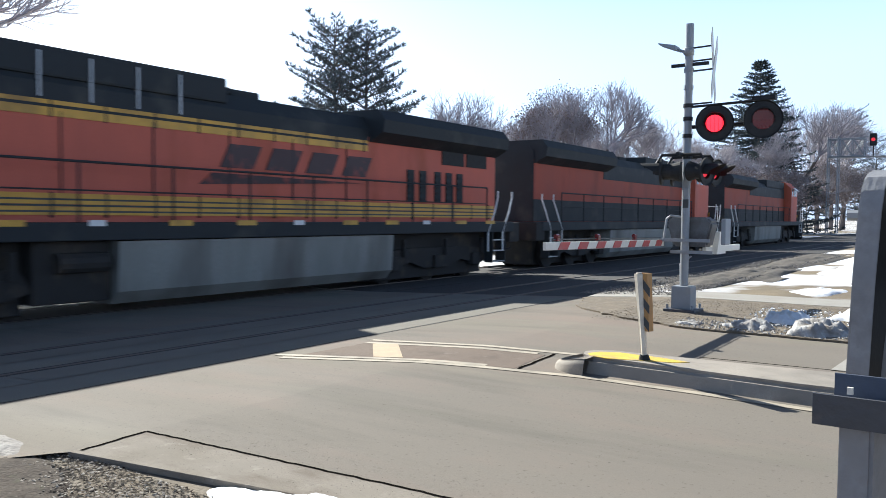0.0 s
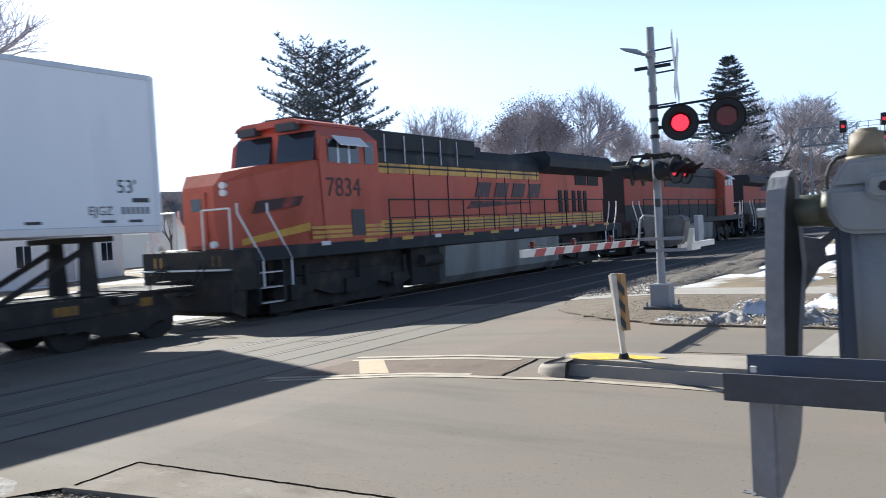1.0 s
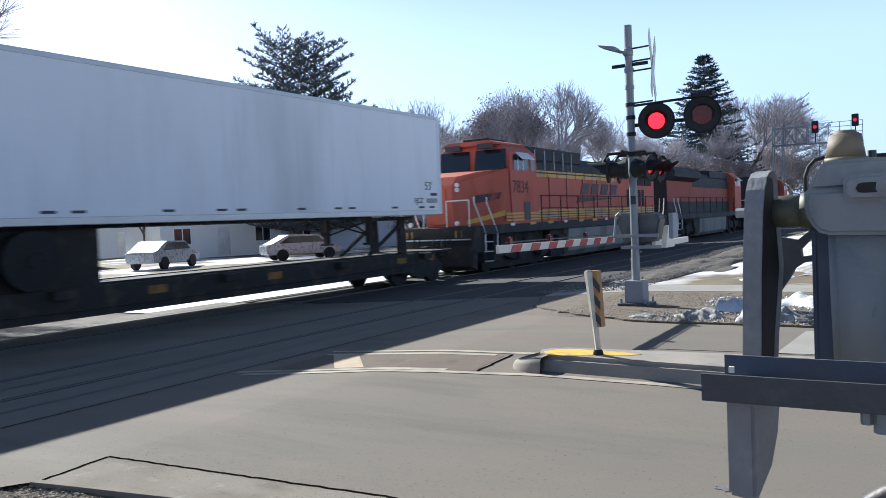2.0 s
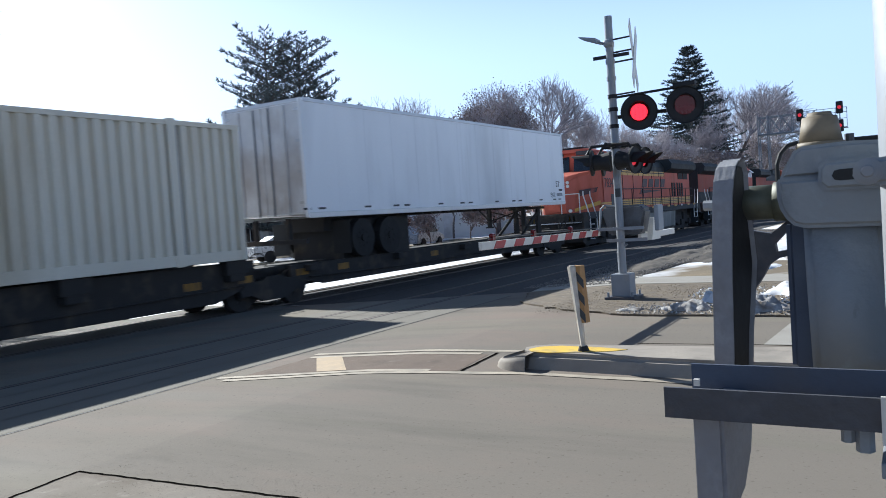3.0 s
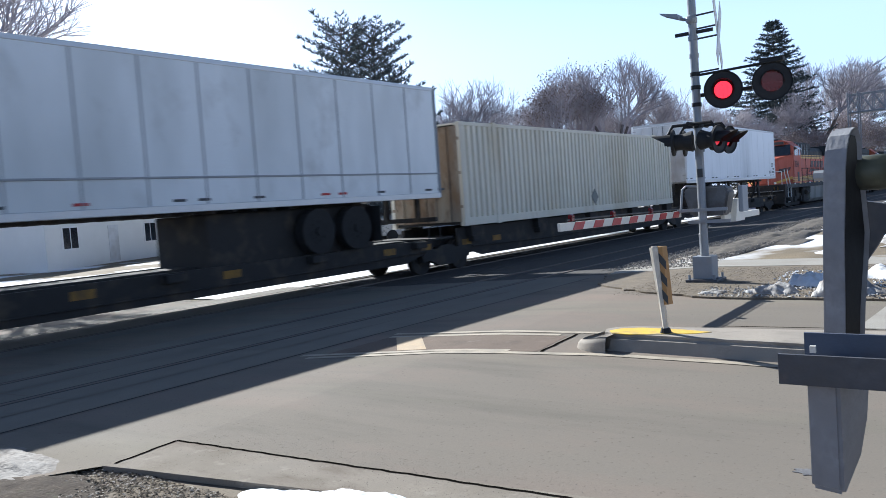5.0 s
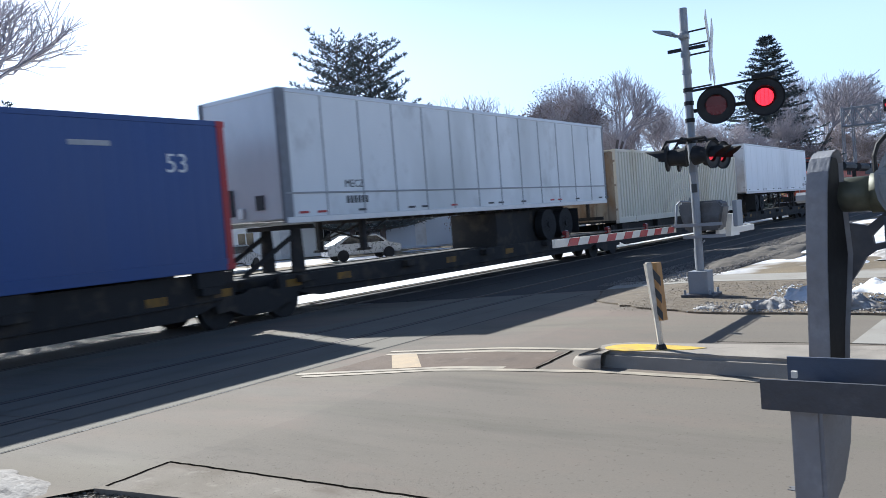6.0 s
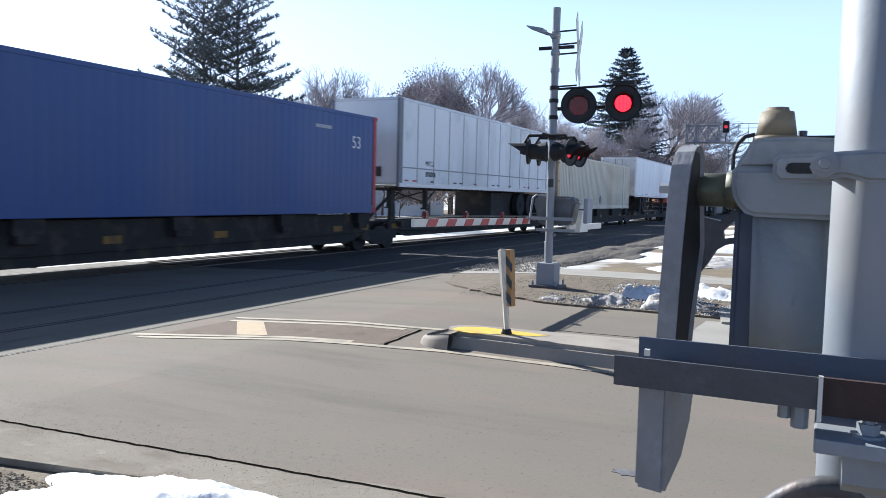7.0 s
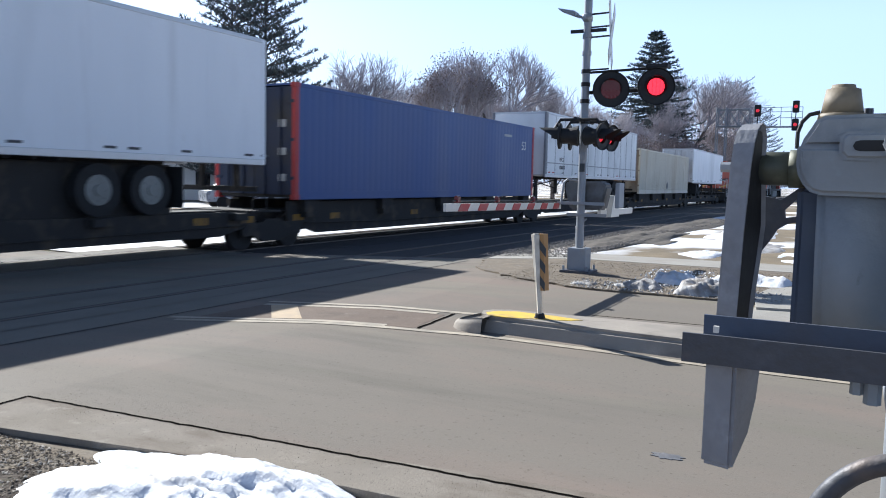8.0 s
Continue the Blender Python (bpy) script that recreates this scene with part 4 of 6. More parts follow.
M_RUBBLE = mat("brown_trackside_rubble", (0.13, 0.112, 0.09), 0.95, vary=0.5, scale=6, bump=1.0, fine=18, dirt=(0.06, 0.05, 0.042), dirt_amount=0.6)
M_CASEGREY = mat("grimy_machine_grey", (0.13, 0.135, 0.145), 0.65, vary=0.25, scale=9, bump=0.2, dirt=(0.07, 0.065, 0.06), dirt_amount=0.5)
M_GRASS = mat("dead_grass", (0.17, 0.135, 0.092), 0.95, vary=0.4, scale=4, bump=0.6, fine=35)
weather(M_GRASS, [((0.12, 0.1, 0.08), 3.0, 0.5, (1, 1, 1)), ((0.26, 0.225, 0.17), 9.0, 0.55, (1, 1, 1)), ((0.08, 0.065, 0.05), 25.0, 0.57, (1, 1, 1))], 0.75)
M_LEAF = mat("leaf_litter", (0.1, 0.082, 0.066), 0.95, vary=0.4, scale=14, bump=1.0, fine=45, dirt=(0.045, 0.035, 0.03), dirt_amount=0.7, spec=0.1)
weather(M_LEAF, [((0.22, 0.19, 0.16), 26.0, 0.58, (1, 1, 1)), ((0.05, 0.042, 0.034), 30.0, 0.55, (1, 1, 1)), ((0.1, 0.105, 0.06), 8.0, 0.58, (1, 1, 1))], 0.7)

M_BROWNROAD = mat("brown_worn_asphalt", (0.19, 0.15, 0.12), 0.92, spec=0.15, vary=0.15, scale=2.0, bump=0.5, fine=170)
weather(M_BROWNROAD, [((0.13, 0.105, 0.085), 3.0, 0.52, (1, 1, 1)), ((0.25, 0.205, 0.17), 5.0, 0.57, (1, 1, 1))], 0.7)
M_CRUST = mat("grimy_snow_crust", (0.21, 0.195, 0.18), 0.8, vary=0.35, scale=10, bump=1.0, fine=30, dirt=(0.13, 0.105, 0.085), dirt_amount=0.7)
M_GUTTER = mat("dirty_gutter_concrete", (0.26, 0.23, 0.19), 0.92, spec=0.15, vary=0.16, scale=3.0, bump=0.4, fine=120, dirt=(0.19, 0.165, 0.13), dirt_amount=0.5)
weather(M_GUTTER, [((0.14, 0.11, 0.085), 3.0, 0.52, (1, 0.4, 1)), ((0.08, 0.065, 0.05), 40.0, 0.6, (1, 1, 1)), ((0.36, 0.33, 0.28), 7.0, 0.6, (1, 1, 1))], 0.7)
# ---- kerbs, lines, joints ----
def strip(name, pts, width, lift, material, label, category, kind="structure"):
    """A painted or poured line along a run of points on the ground."""
    bm = bmesh.new()
    left, right = [], []
    for i, p in enumerate(pts):
        a, b = Vector(pts[max(0, i - 1)]), Vector(pts[min(len(pts) - 1, i + 1)])
        d = (b - a).normalized()
        n = Vector((-d.y, d.x)) * width / 2
        for side, s in ((left, 1), (right, -1)):
            q = Vector(p) + n * s
            side.append(bm.verts.new((q.x, q.y, lie(q.y) + lift)))
    for i in range(len(pts) - 1):
        bm.faces.new((right[i], right[i + 1], left[i + 1], left[i]))
    return tagged(part(name, bm, material), label, category, kind=kind)


def dense(pts, step=0.3, wob=0.0, seed=1):
    r = random.Random(seed)
    out = []
    for a, b in zip(pts, pts[1:]):
        k = max(1, int(math.dist(a, b) / step))
        for i in range(k):
            f = i / k
            out.append((a[0] + (b[0] - a[0]) * f + r.uniform(-wob, wob), a[1] + (b[1] - a[1]) * f + r.uniform(-wob, wob)))
    return out + [pts[-1]]


# near gutter: a concrete pan, the tarred joint along it
sheet("gutter_pan", [(7.45, -40), (3.62, -0.4), (3.44, 1.3), (3.28, 2.6), (3.13, 4.56), (2.58, 4.54), (2.63, 4.3), (2.7, 3.9), (2.79, 3.4), (2.89, 2.87), (2.97, 1.75), (3.0, 1.3), (3.1, -0.4), (3.4, -40)][::-1], 0.012, M_GUTTER, thick=0.12)
tagged(bpy.data.objects["gutter_pan"], "weathered concrete gutter pan beside the road", "gutter", kind="structure")
strip("gutter_joint", dense([(3.47, -0.5), (3.37, 1.3), (3.28, 2.6), (3.13, 4.56)], 0.06, 0.007, 3), 0.024, 0.0135, M_TAR, "black tar-filled joint along the gutter", "joint")
strip("gutter_joint", dense([(3.13, 4.56), (2.64, 4.5)], 0.06, 0.007, 4), 0.028, 0.014, M_TAR, "black tar-filled joint at the gutter end", "joint")

bm = bmesh.new()
r_st = random.Random(31)
prism(bm, [(4.18 + (0.05 + r_st.uniform(-0.012, 0.012)) * math.cos(a * 0.3142), 0.79 + (0.08 + r_st.uniform(-0.02, 0.02)) * math.sin(a * 0.3142)) for a in range(20)], "z", 0.0045, 0.0075)
tagged(part("oil_stain", bm, mat("oil_stain", (0.155, 0.152, 0.155), 0.6, vary=0.4, scale=14, bump=0.1)), "small dark oil stain on the asphalt", "stain", kind="structure")
# painted lines before the median
strip("road_line", dense([(7.66, 3.2), (7.36, 6.15)], 0.2, 0.004, 5), 0.1, 0.009, M_LINEPALE, "worn pale yellow road line", "road marking")
strip("road_line", dense([(7.42, 3.9), (7.15, 6.05)], 0.2, 0.004, 6), 0.1, 0.009, M_LINEPALE, "worn pale yellow road line", "road marking")
strip("road_line", dense([(6.53, 4.0), (6.33, 4.9), (5.98, 6.35)], 0.2, 0.004, 7), 0.1, 0.009, M_LINEPALE, "worn pale yellow road line", "road marking")
strip("road_line", dense([(6.72, -12.0), (6.5, 0.8), (6.56, 2.0), (6.58, 3.0), (6.4, 4.1), (5.86, 6.15)], 0.2, 0.004, 8), 0.1, 0.0095, M_LINEPALE, "worn pale yellow road line past the median", "road marking")
sheet("hatch_bar", [(6.32, 5.26), (6.4, 4.93), (7.2, 5.62), (7.1, 5.92)], 0.01, M_LINE)
tagged(bpy.data.objects["hatch_bar"], "faded yellow painted hatch bar on the road", "road marking", kind="structure")
strip("road_joint", dense([(6.56, 3.66), (7.5, 3.75)], 0.1, 0.01, 9), 0.035, 0.0085, M_TAR, "tarred crack across the road", "joint")

sheet("median_strip", [(6.55, 3.7), (6.42, 4.3), (5.98, 6.1), (7.1, 6.05), (7.4, 3.8)], 0.0065, M_BROWNROAD)
tagged(bpy.data.objects["median_strip"], "brown worn asphalt between the painted lines", "road", kind="structure")
# the median island
med = thing("median", "raised concrete median with a yellow painted nose", "median", kind="structure")
bm = bmesh.new()
ring = [(6.78, 3.06), (6.86, 3.2), (7.05, 3.27), (7.25, 3.2), (7.36, 3.02), (7.48, 1.2), (7.66, -0.5), (7.95, -14.0), (6.98, -14.0), (6.72, -0.5), (6.66, 1.2)]
prism(bm, ring, "z", 0.0, 0.15)
for v in bm.verts:
    if v.co.z > 0.1 and v.co.x < 7.2:
        v.co.x += 0.06
bmesh.ops.bevel(bm, geom=[e for e in bm.edges if all(v.co.z > 0.1 for v in e.verts)], offset=0.045, segments=3, affect="EDGES")
part("kerb", bm, M_CURB, med)
bm = bmesh.new()
rings = []
for inset, up in ((0.0, 0.0), (0.012, 0.62), (0.03, 0.9), (0.06, 1.0)):
    ring = []
    for k in range(19):
        a = math.pi * k / 18
        x, y = 7.0 - (0.36 - inset) * math.cos(a), 3.03 + (0.43 - inset) * math.sin(a)
        ring.append(bm.verts.new((x, y, up * (0.15 - 0.085 * max(0.0, (y - 3.08) / 0.38)))))
    rings.append(ring)
for lo, hi in zip(rings, rings[1:]):
    for k in range(18):
        bm.faces.new((lo[k], hi[k], hi[k + 1], lo[k + 1]))
bm.faces.new(rings[-1])
part("nose_ramp", bm, M_CURB, med, smooth=True)
bm = bmesh.new()
prism(bm, [(6.88, 3.06), (7.0, 3.14), (7.14, 3.08), (7.22, 2.9), (7.2, 2.5), (7.13, 2.2), (7.02, 2.32), (6.93, 2.6), (6.85, 2.88)], "z", 0.148, 0.1545)
part("painted_nose", bm, M_YELLOW, med, "bright yellow paint on the kerb top")
# black strip draws the joint together with the kerb's shadow line
strip("kerb_shadow_joint", dense([(7.43, 2.2), (7.56, 0.5), (7.75, -3.0)], 0.3), 0.03, 0.1575, M_TAR, "dark joint and painted shadow line along the back of the median", "joint")

# flexible object marker on the median
mk = thing("object_marker", "leaning white post with black and yellow striped panel", "traffic marker")
bm = bmesh.new()
prism(bm, [(6.93, 2.6), (6.955, 2.56), (7.0, 2.56), (7.0, 2.6), (6.96, 2.64)], "z", 0.17, 0.96)
for v in bm.verts:
    f = (v.co.z - 0.17) / 0.79
    v.co.x += 0.03 * (1 - f) ** 2
    v.co.y = 2.6 + (v.co.y - 2.6) * (0.5 + 0.5 * min(1.0, 1.6 * f)) + 0.06 * f - 0.02
bmesh.ops.bevel(bm, geom=[e for e in bm.edges if all(v.co.z > 0.9 for v in e.verts)], offset=0.012, segments=2, affect="EDGES")
part("post", bm, mat("scuffed_post_plastic", (0.62, 0.58, 0.5), 0.6, vary=0.15, scale=14, dirt=(0.36, 0.31, 0.25), dirt_amount=0.4), mk, "scuffed white plastic post")
pn = bmesh.new()
prism(pn, [(6.975, 2.52), (7.04, 2.5), (7.04, 2.58), (6.975, 2.6)], "z", 0.42, 0.955)
for v in pn.verts:
    v.co.y += 0.04 * (v.co.z - 0.17) / 0.79
panel = part("panel", pn, M_MARK, mk, "weathered yellow panel")
for k in range(3):
    z = 0.42 + 0.16 * k
    bm = bmesh.new()
    prism(bm, [(2.53, z), (2.53, z + 0.08), (2.63, z + 0.2), (2.63, z + 0.12)], "x", 6.968, 6.9735)
    part("stripe", bm, M_INK, panel)
bm = bmesh.new()
rod(bm, (7.0, 2.58, 0.153), (7.0, 2.58, 0.2), 0.055, 12, 0.04)
part("base", bm, M_BLACK, mk)

# ---- verge beyond the road: bare ground, footpath, gravel, ramp ----
sheet("near_verge", dense([(-9.0, -12.0), (3.3, -12.0), (3.02, 1.0), (2.95, 3.2), (2.8, 4.2), (2.66, 4.5), (2.5, 5.2), (1.3, 6.3), (-9.0, 6.3)], 0.5), -0.025, M_DIRT)
tagged(bpy.data.objects["near_verge"], "bare brown dirt and dead grass beside the road", "verge", kind="structure")
sheet("verge", dense([(10.5, -3.0), (10.32, 1.2), (10.25, 2.7), (10.35, 3.5), (11.1, 4.75), (12.0, 5.62), (13.75, 6.25), (14.25, 4.4), (14.5, -3.0)], 0.22, 0.05, 77)[::-1], 0.03, M_GRASS, thick=0.05)
tagged(bpy.data.objects["verge"], "strip of trampled dead grass and grit beside the road", "verge", kind="structure")
sheet("footpath", [(14.85, -40), (14.5, -3), (14.2, 4.4), (13.75, 6.2), (15.0, 6.4), (15.4, 4.5), (15.9, -3), (16.2, -40)][::-1], 0.035, M_CONC, thick=0.05)
tagged(bpy.data.objects["footpath"], "pale concrete footpath along the road", "footpath", kind="structure")
sheet("concrete_apron", [(8.25, -3.0), (8.36, 1.22), (10.0, 1.14), (10.2, -3.0)][::-1], 0.008, M_CONC)
tagged(bpy.data.objects["concrete_apron"], "pale concrete apron across the road", "apron", kind="structure")
sheet("kerb_ramp", [(10.55, -3.0), (10.0, 0.2), (9.85, 0.95), (10.9, 1.1), (12.5, 0.9), (12.7, -0.5), (12.0, -3.0)][::-1], 0.036, M_CONC, thick=0.05)
tagged(bpy.data.objects["kerb_ramp"], "pale concrete ramp at the road edge", "ramp", kind="structure")


def heap(name, cx, cy, rx, ry, h, material, label, category, seed, rough=0.35, n=26, base=None, turn=0.0, kind=""):
    """A low uneven heap, broken at its rim."""
    bm = bmesh.new()
    z0 = lie(cy) - 0.03 if base is None else base
    off = Vector((seed * 7.3, seed * 3.1, 0))
    c, s = math.cos(turn), math.sin(turn)
    grid = {}
    for j in range(n + 1):
        for i in range(n + 1):
            u, v = 2 * i / n - 1, 2 * j / n - 1
            r = math.hypot(u, v)
            edge = 0.78 + 0.5 * noise.noise(Vector((u * 1.6, v * 1.6, 0)) + off)
            f = max(-0.3, 1 - (r / max(0.2, edge)) ** 2)
            q = noise.noise(Vector((u * 3, v * 3, 1)) + off) * 0.5 + noise.noise(Vector((u * 9, v * 9, 2)) + off) * 0.3 + noise.noise(Vector((u * 22, v * 22, 3)) + off) * 0.16
            z = h * (f ** 0.6 if f > 0 else f) * (1 + rough * 2 * q)
            x, y = cx + c * u * rx - s * v * ry, cy + s * u * rx + c * v * ry
            grid[i, j] = (bm.verts.new((x, y, z0 + z)), z)
    for j in range(n):
        for i in range(n):
            q = [grid[i, j], grid[i + 1, j], grid[i + 1, j + 1], grid[i, j + 1]]
            if max(p[1] for p in q) > -0.02 * h:
                bm.faces.new([p[0] for p in q])
    bmesh.ops.delete(bm, geom=[v for v in bm.verts if not v.link_faces], context="VERTS")
    return tagged(part(name, bm, material, smooth=True), label, category, kind=kind)


# snow and dirt by the camera
heap("snow_bank", 2.55, 2.35, 0.62, 1.35, 0.17, M_SNOW, "bright clean bank of melting snow beside the gutter", "snow", 3, 0.38, 80, turn=0.12, base=-0.06)
heap("snow_bank", 2.45, 1.1, 0.5, 0.9, 0.16, M_SNOW, "bright clean bank of melting snow on the verge", "snow", 5, 0.3, 30, base=-0.06)
heap("leaf_bed", 1.75, 4.15, 1.25, 1.35, 0.06, M_LEAF, "dark matted leaves and grass at the verge", "leaf litter", 8, 0.5, 40, base=-0.045)
heap("snow_crust", 2.35, 5.35, 0.35, 0.75, 0.05, M_CRUST, "thin dirty crust of old snow on the verge", "snow", 11, 0.6, 34, base=-0.03)
heap("snow_crust", 1.9, 6.2, 0.5, 0.8, 0.06, M_CRUST, "thin dirty crust of old snow on the verge", "snow", 12, 0.6, 30, base=-0.09)
# snow along the far verge
for cx, cy, rx, ry, h, sd, m, lab in ((10.9, 2.55, 0.5, 0.45, 0.14, 21, M_DIRTYSNOW, "broken lumps of dirty snow beside the road"), (10.8, 1.7, 0.55, 0.6, 0.2, 22, M_DIRTYSNOW, "broken lumps of dirty snow beside the road"),
                                      (11.9, 2.3, 0.8, 0.5, 0.16, 23, M_SNOW, "melting snow patch on the verge"), (12.6, 1.3, 0.9, 0.8, 0.16, 24, M_SNOW, "melting snow patch on the verge"), (10.7, 3.3, 0.25, 0.35, 0.08, 25, M_DIRTYSNOW, "broken lumps of dirty snow beside the road"),
                                      (17.6, 2.8, 1.2, 0.6, 0.06, 26, M_SNOW, "melting snow patch beyond the footpath"), (20.5, 2.0, 2.2, 0.8, 0.07, 27, M_DIRTYSNOW, "melting snow patch beyond the footpath"), (25.5, 3.0, 3.5, 1.1, 0.1, 28, M_SNOW, "melting snow patch beyond the footpath"), (18.5, 0.6, 2.0, 0.8, 0.08, 29, M_SNOW, "melting snow patch beyond the footpath"), (33.0, 3.2, 5.0, 1.4, 0.12, 30, M_SNOW, "melting snow patch beyond the footpath"), (30.0, 0.2, 6.0, 1.4, 0.12, 31, M_SNOW, "melting snow patch beyond the footpath")):
    heap("snow_patch", cx, cy, rx, ry, h, m, lab, "snow", sd, 0.6, 30)
heap("gravel_bank", 21.0, 5.2, 5.5, 1.1, 0.14, M_RUBBLE, "low bank of spilled grey ballast stone", "gravel", 41, 0.5, 44)
heap("gravel_bank", 31.0, 5.3, 8.0, 1.2, 0.14, M_RUBBLE, "low bank of spilled grey ballast stone", "gravel", 42, 0.5, 44)


def scatter(name, count, area, size, material, label, category, seed, flat=0.6):
    """Loose small stones, twigs or leaves, joined."""
    r = random.Random(seed)
    bm = bmesh.new()
    for _ in range(count):
        x, y = r.uniform(area[0], area[1]), r.uniform(area[2], area[3])
        k = size * r.uniform(0.5, 1.5)
        m = Matrix.Translation((x, y, lie(y) + area[4] + k * 0.25)) @ Euler((r.uniform(-0.5, 0.5), r.uniform(-0.5, 0.5), r.uniform(0, 6.3))).to_matrix().to_4x4() @ Matrix.Diagonal((k, k * r.uniform(0.5, 1), k * flat * r.uniform(0.5, 1), 1))
        vs = [bm.verts.new(m @ Vector(p)) for p in ((1, 0, 0), (-0.6, 0.8, 0.1), (-0.6, -0.8, -0.1), (0.1, 0, 0.9))]
        for f in ((0, 1, 3), (1, 2, 3), (2, 0, 3)):
            bm.faces.new([vs[i] for i in f])
    return tagged(part(name, bm, material), label, category, kind="stuff")


scatter("leaf_litter", 9000, (0.7, 2.66, 3.0, 5.0, -0.02), 0.01, M_LEAF, "scattered dead leaves on the verge", "leaf litter", 1, 0.15)
scatter("dead_grass_tufts", 5000, (0.8, 2.64, 3.0, 4.9, -0.016), 0.011, M_GRASS, "scattered dead grass on the verge", "grass", 2, 0.4)
scatter("dead_leaves", 2600, (0.8, 2.64, 3.0, 4.9, -0.014), 0.012, M_CURB, "pale curled dead leaves on the verge", "leaf litter", 15, 0.2)
scatter("road_grit", 1500, (3.1, 3.65, -1.0, 5.0, 0.004), 0.003, M_STONE, "grit scattered along the gutter", "grit", 3)
scatter("road_grit", 900, (3.2, 3.5, -1.0, 4.6, 0.004), 0.0028, M_GUTTER, "dark grit and leaf crumbs beside the gutter", "grit", 13)
scatter("road_grit", 1000, (2.95, 3.35, -1.0, 4.4, 0.012), 0.003, M_RUBBLE, "dark grit and leaf crumbs on the gutter", "grit", 14)
scatter("road_grit", 1500, (10.3, 14.0, 0.5, 4.8, 0.03), 0.009, M_GRASS, "stones and grit on the verge", "grit", 4)
scatter("dead_grass_tufts", 5000, (10.45, 14.0, 0.0, 4.7, 0.03), 0.011, M_GRASS, "trampled dead grass on the verge", "grass", 6, 0.3)
scatter("ballast_stones", 12000, (14.3, 36.0, 4.6, 6.7, 0.04), 0.02, M_STONE, "loose ballast stones beside the track", "gravel", 5, 0.9)
scatter("snow_lumps", 800, (10.3, 11.3, 0.7, 3.5, 0.03), 0.02, M_DIRTYSNOW, "broken lumps of dirty ploughed snow", "snow", 7, 0.8)
scatter("snow_lumps", 500, (11.2, 13.4, 1.2, 2.9, 0.03), 0.022, M_SNOW, "broken lumps of ploughed snow", "snow", 8, 0.8)

# ---- crossing signal across the road ----
SX, SY = 12.085, 3.845
sig = thing("crossing_signal", "grey metal crossing signal mast with red flashing lamps", "crossing signal")
part("mast", one(rod, (SX, SY, 0.05), (SX, SY, 4.42), 0.062, 16), M_GALV, sig, smooth=False)
bm = bmesh.new()
box(bm, SX - 0.15, SX + 0.15, SY - 0.15, SY + 0.15, 0.06, 0.42, 0.02)
part("base_box", bm, M_GALV, sig)
part("base_plate", one(box, SX - 0.24, SX + 0.24, SY - 0.24, SY + 0.24, 0.0, 0.07, 0.01), M_MECHDARK, sig)
for k in range(4):
    a = math.pi / 4 + k * math.pi / 2
    part("anchor_bolt", one(rod, (SX + 0.27 * math.cos(a), SY + 0.27 * math.sin(a), 0.04), (SX + 0.27 * math.cos(a), SY + 0.27 * math.sin(a), 0.14), 0.02, 6), M_GALV, sig)


def lamp_head(centre, way, state, r=0.275, lens_r=0.14, hood=0.3):
    """A round black backboard with a lens and hood, facing along way. state: lens material; shut: an added turning
    vane.
    """
    c, d = Vector(centre), Vector(way).normalized()
    side = Vector((0, 0, 1)).cross(d).normalized()
    m = Matrix.Translation(c) @ Matrix((side, d.cross(side), d)).transposed().to_4x4()
    bm = bmesh.new()
    seg = 32
    rings = [(lens_r + 0.01, 0.0), (r - 0.02, 0.0), (r, 0.02), (r, -0.01), (r - 0.02, -0.02), (lens_r + 0.012, -0.02)]
    vs = [[bm.verts.new(m @ Vector((q * math.cos(2 * math.pi * k / seg), q * math.sin(2 * math.pi * k / seg), z))) for k in range(seg)] for q, z in rings]
    for a, b in zip(vs, vs[1:]):
        for k in range(seg):
            bm.faces.new((a[k], b[k], b[(k + 1) % seg], a[(k + 1) % seg]))
    board = part("backboard", bm, M_BLACK, sig, "round black backboard")
    bm = bmesh.new()
    bmesh.ops.create_cone(bm, cap_ends=True, segments=20, radius1=lens_r + 0.05, radius2=lens_r + 0.012, depth=0.13, matrix=m @ Matrix.Translation((0, 0, -0.215)))
    part("housing", bm, M_BLACK, board)
    bm = bmesh.new()
    bmesh.ops.create_cone(bm, cap_ends=False, segments=20, radius1=lens_r + 0.012, radius2=lens_r + 0.012, depth=0.15, matrix=m @ Matrix.Translation((0, 0, -0.075)))
    part("lamp_tube", bm, M_BLACK, board)
    part("lens", one(bmesh.ops.create_circle, cap_ends=True, segments=24, radius=lens_r - 0.014, matrix=m @ Matrix.Translation((0, 0, -0.035))), state, board, "round red signal lens")
    # hood over the upper half
    bm = bmesh.new()
    arc = [math.radians(a) for a in range(-20, 201, 20)]
    q = lens_r + 0.02
    near = [bm.verts.new(m @ Vector((q * math.cos(a), q * math.sin(a), 0.0))) for a in arc]
    far = [bm.verts.new(m @ Vector((q * math.cos(a), q * math.sin(a), hood * (0.35 + 0.65 * max(0, math.sin(a)))))) for a in arc]
    for k in range(len(arc) - 1):
        bm.faces.new((near[k], near[k + 1], far[k + 1], far[k]))
    part("hood", bm, M_BLACK, board)
    return board, m


def vanes(board, m, lens_r=0.14, count=5):
    """Upright vanes added to make the lamp flash: dark red slats that swing edge-on to let it shine, and back."""
    made, w = [], 2 * lens_r / count
    for k in range(count):
        x = -lens_r + (k + 0.5) * w
        h = math.sqrt(max(0.0, lens_r ** 2 - (abs(x) - 0.35 * w) ** 2))
        ob = part("vane", one(box, -w / 2 - 0.001, w / 2 + 0.001, -h, h, -0.0008, 0.0008), M_LENSOFF, board, "dark red vane added to make the lamp flash")
        made.append((ob, m @ Matrix.Translation((x, 0, -0.004))))
    return made


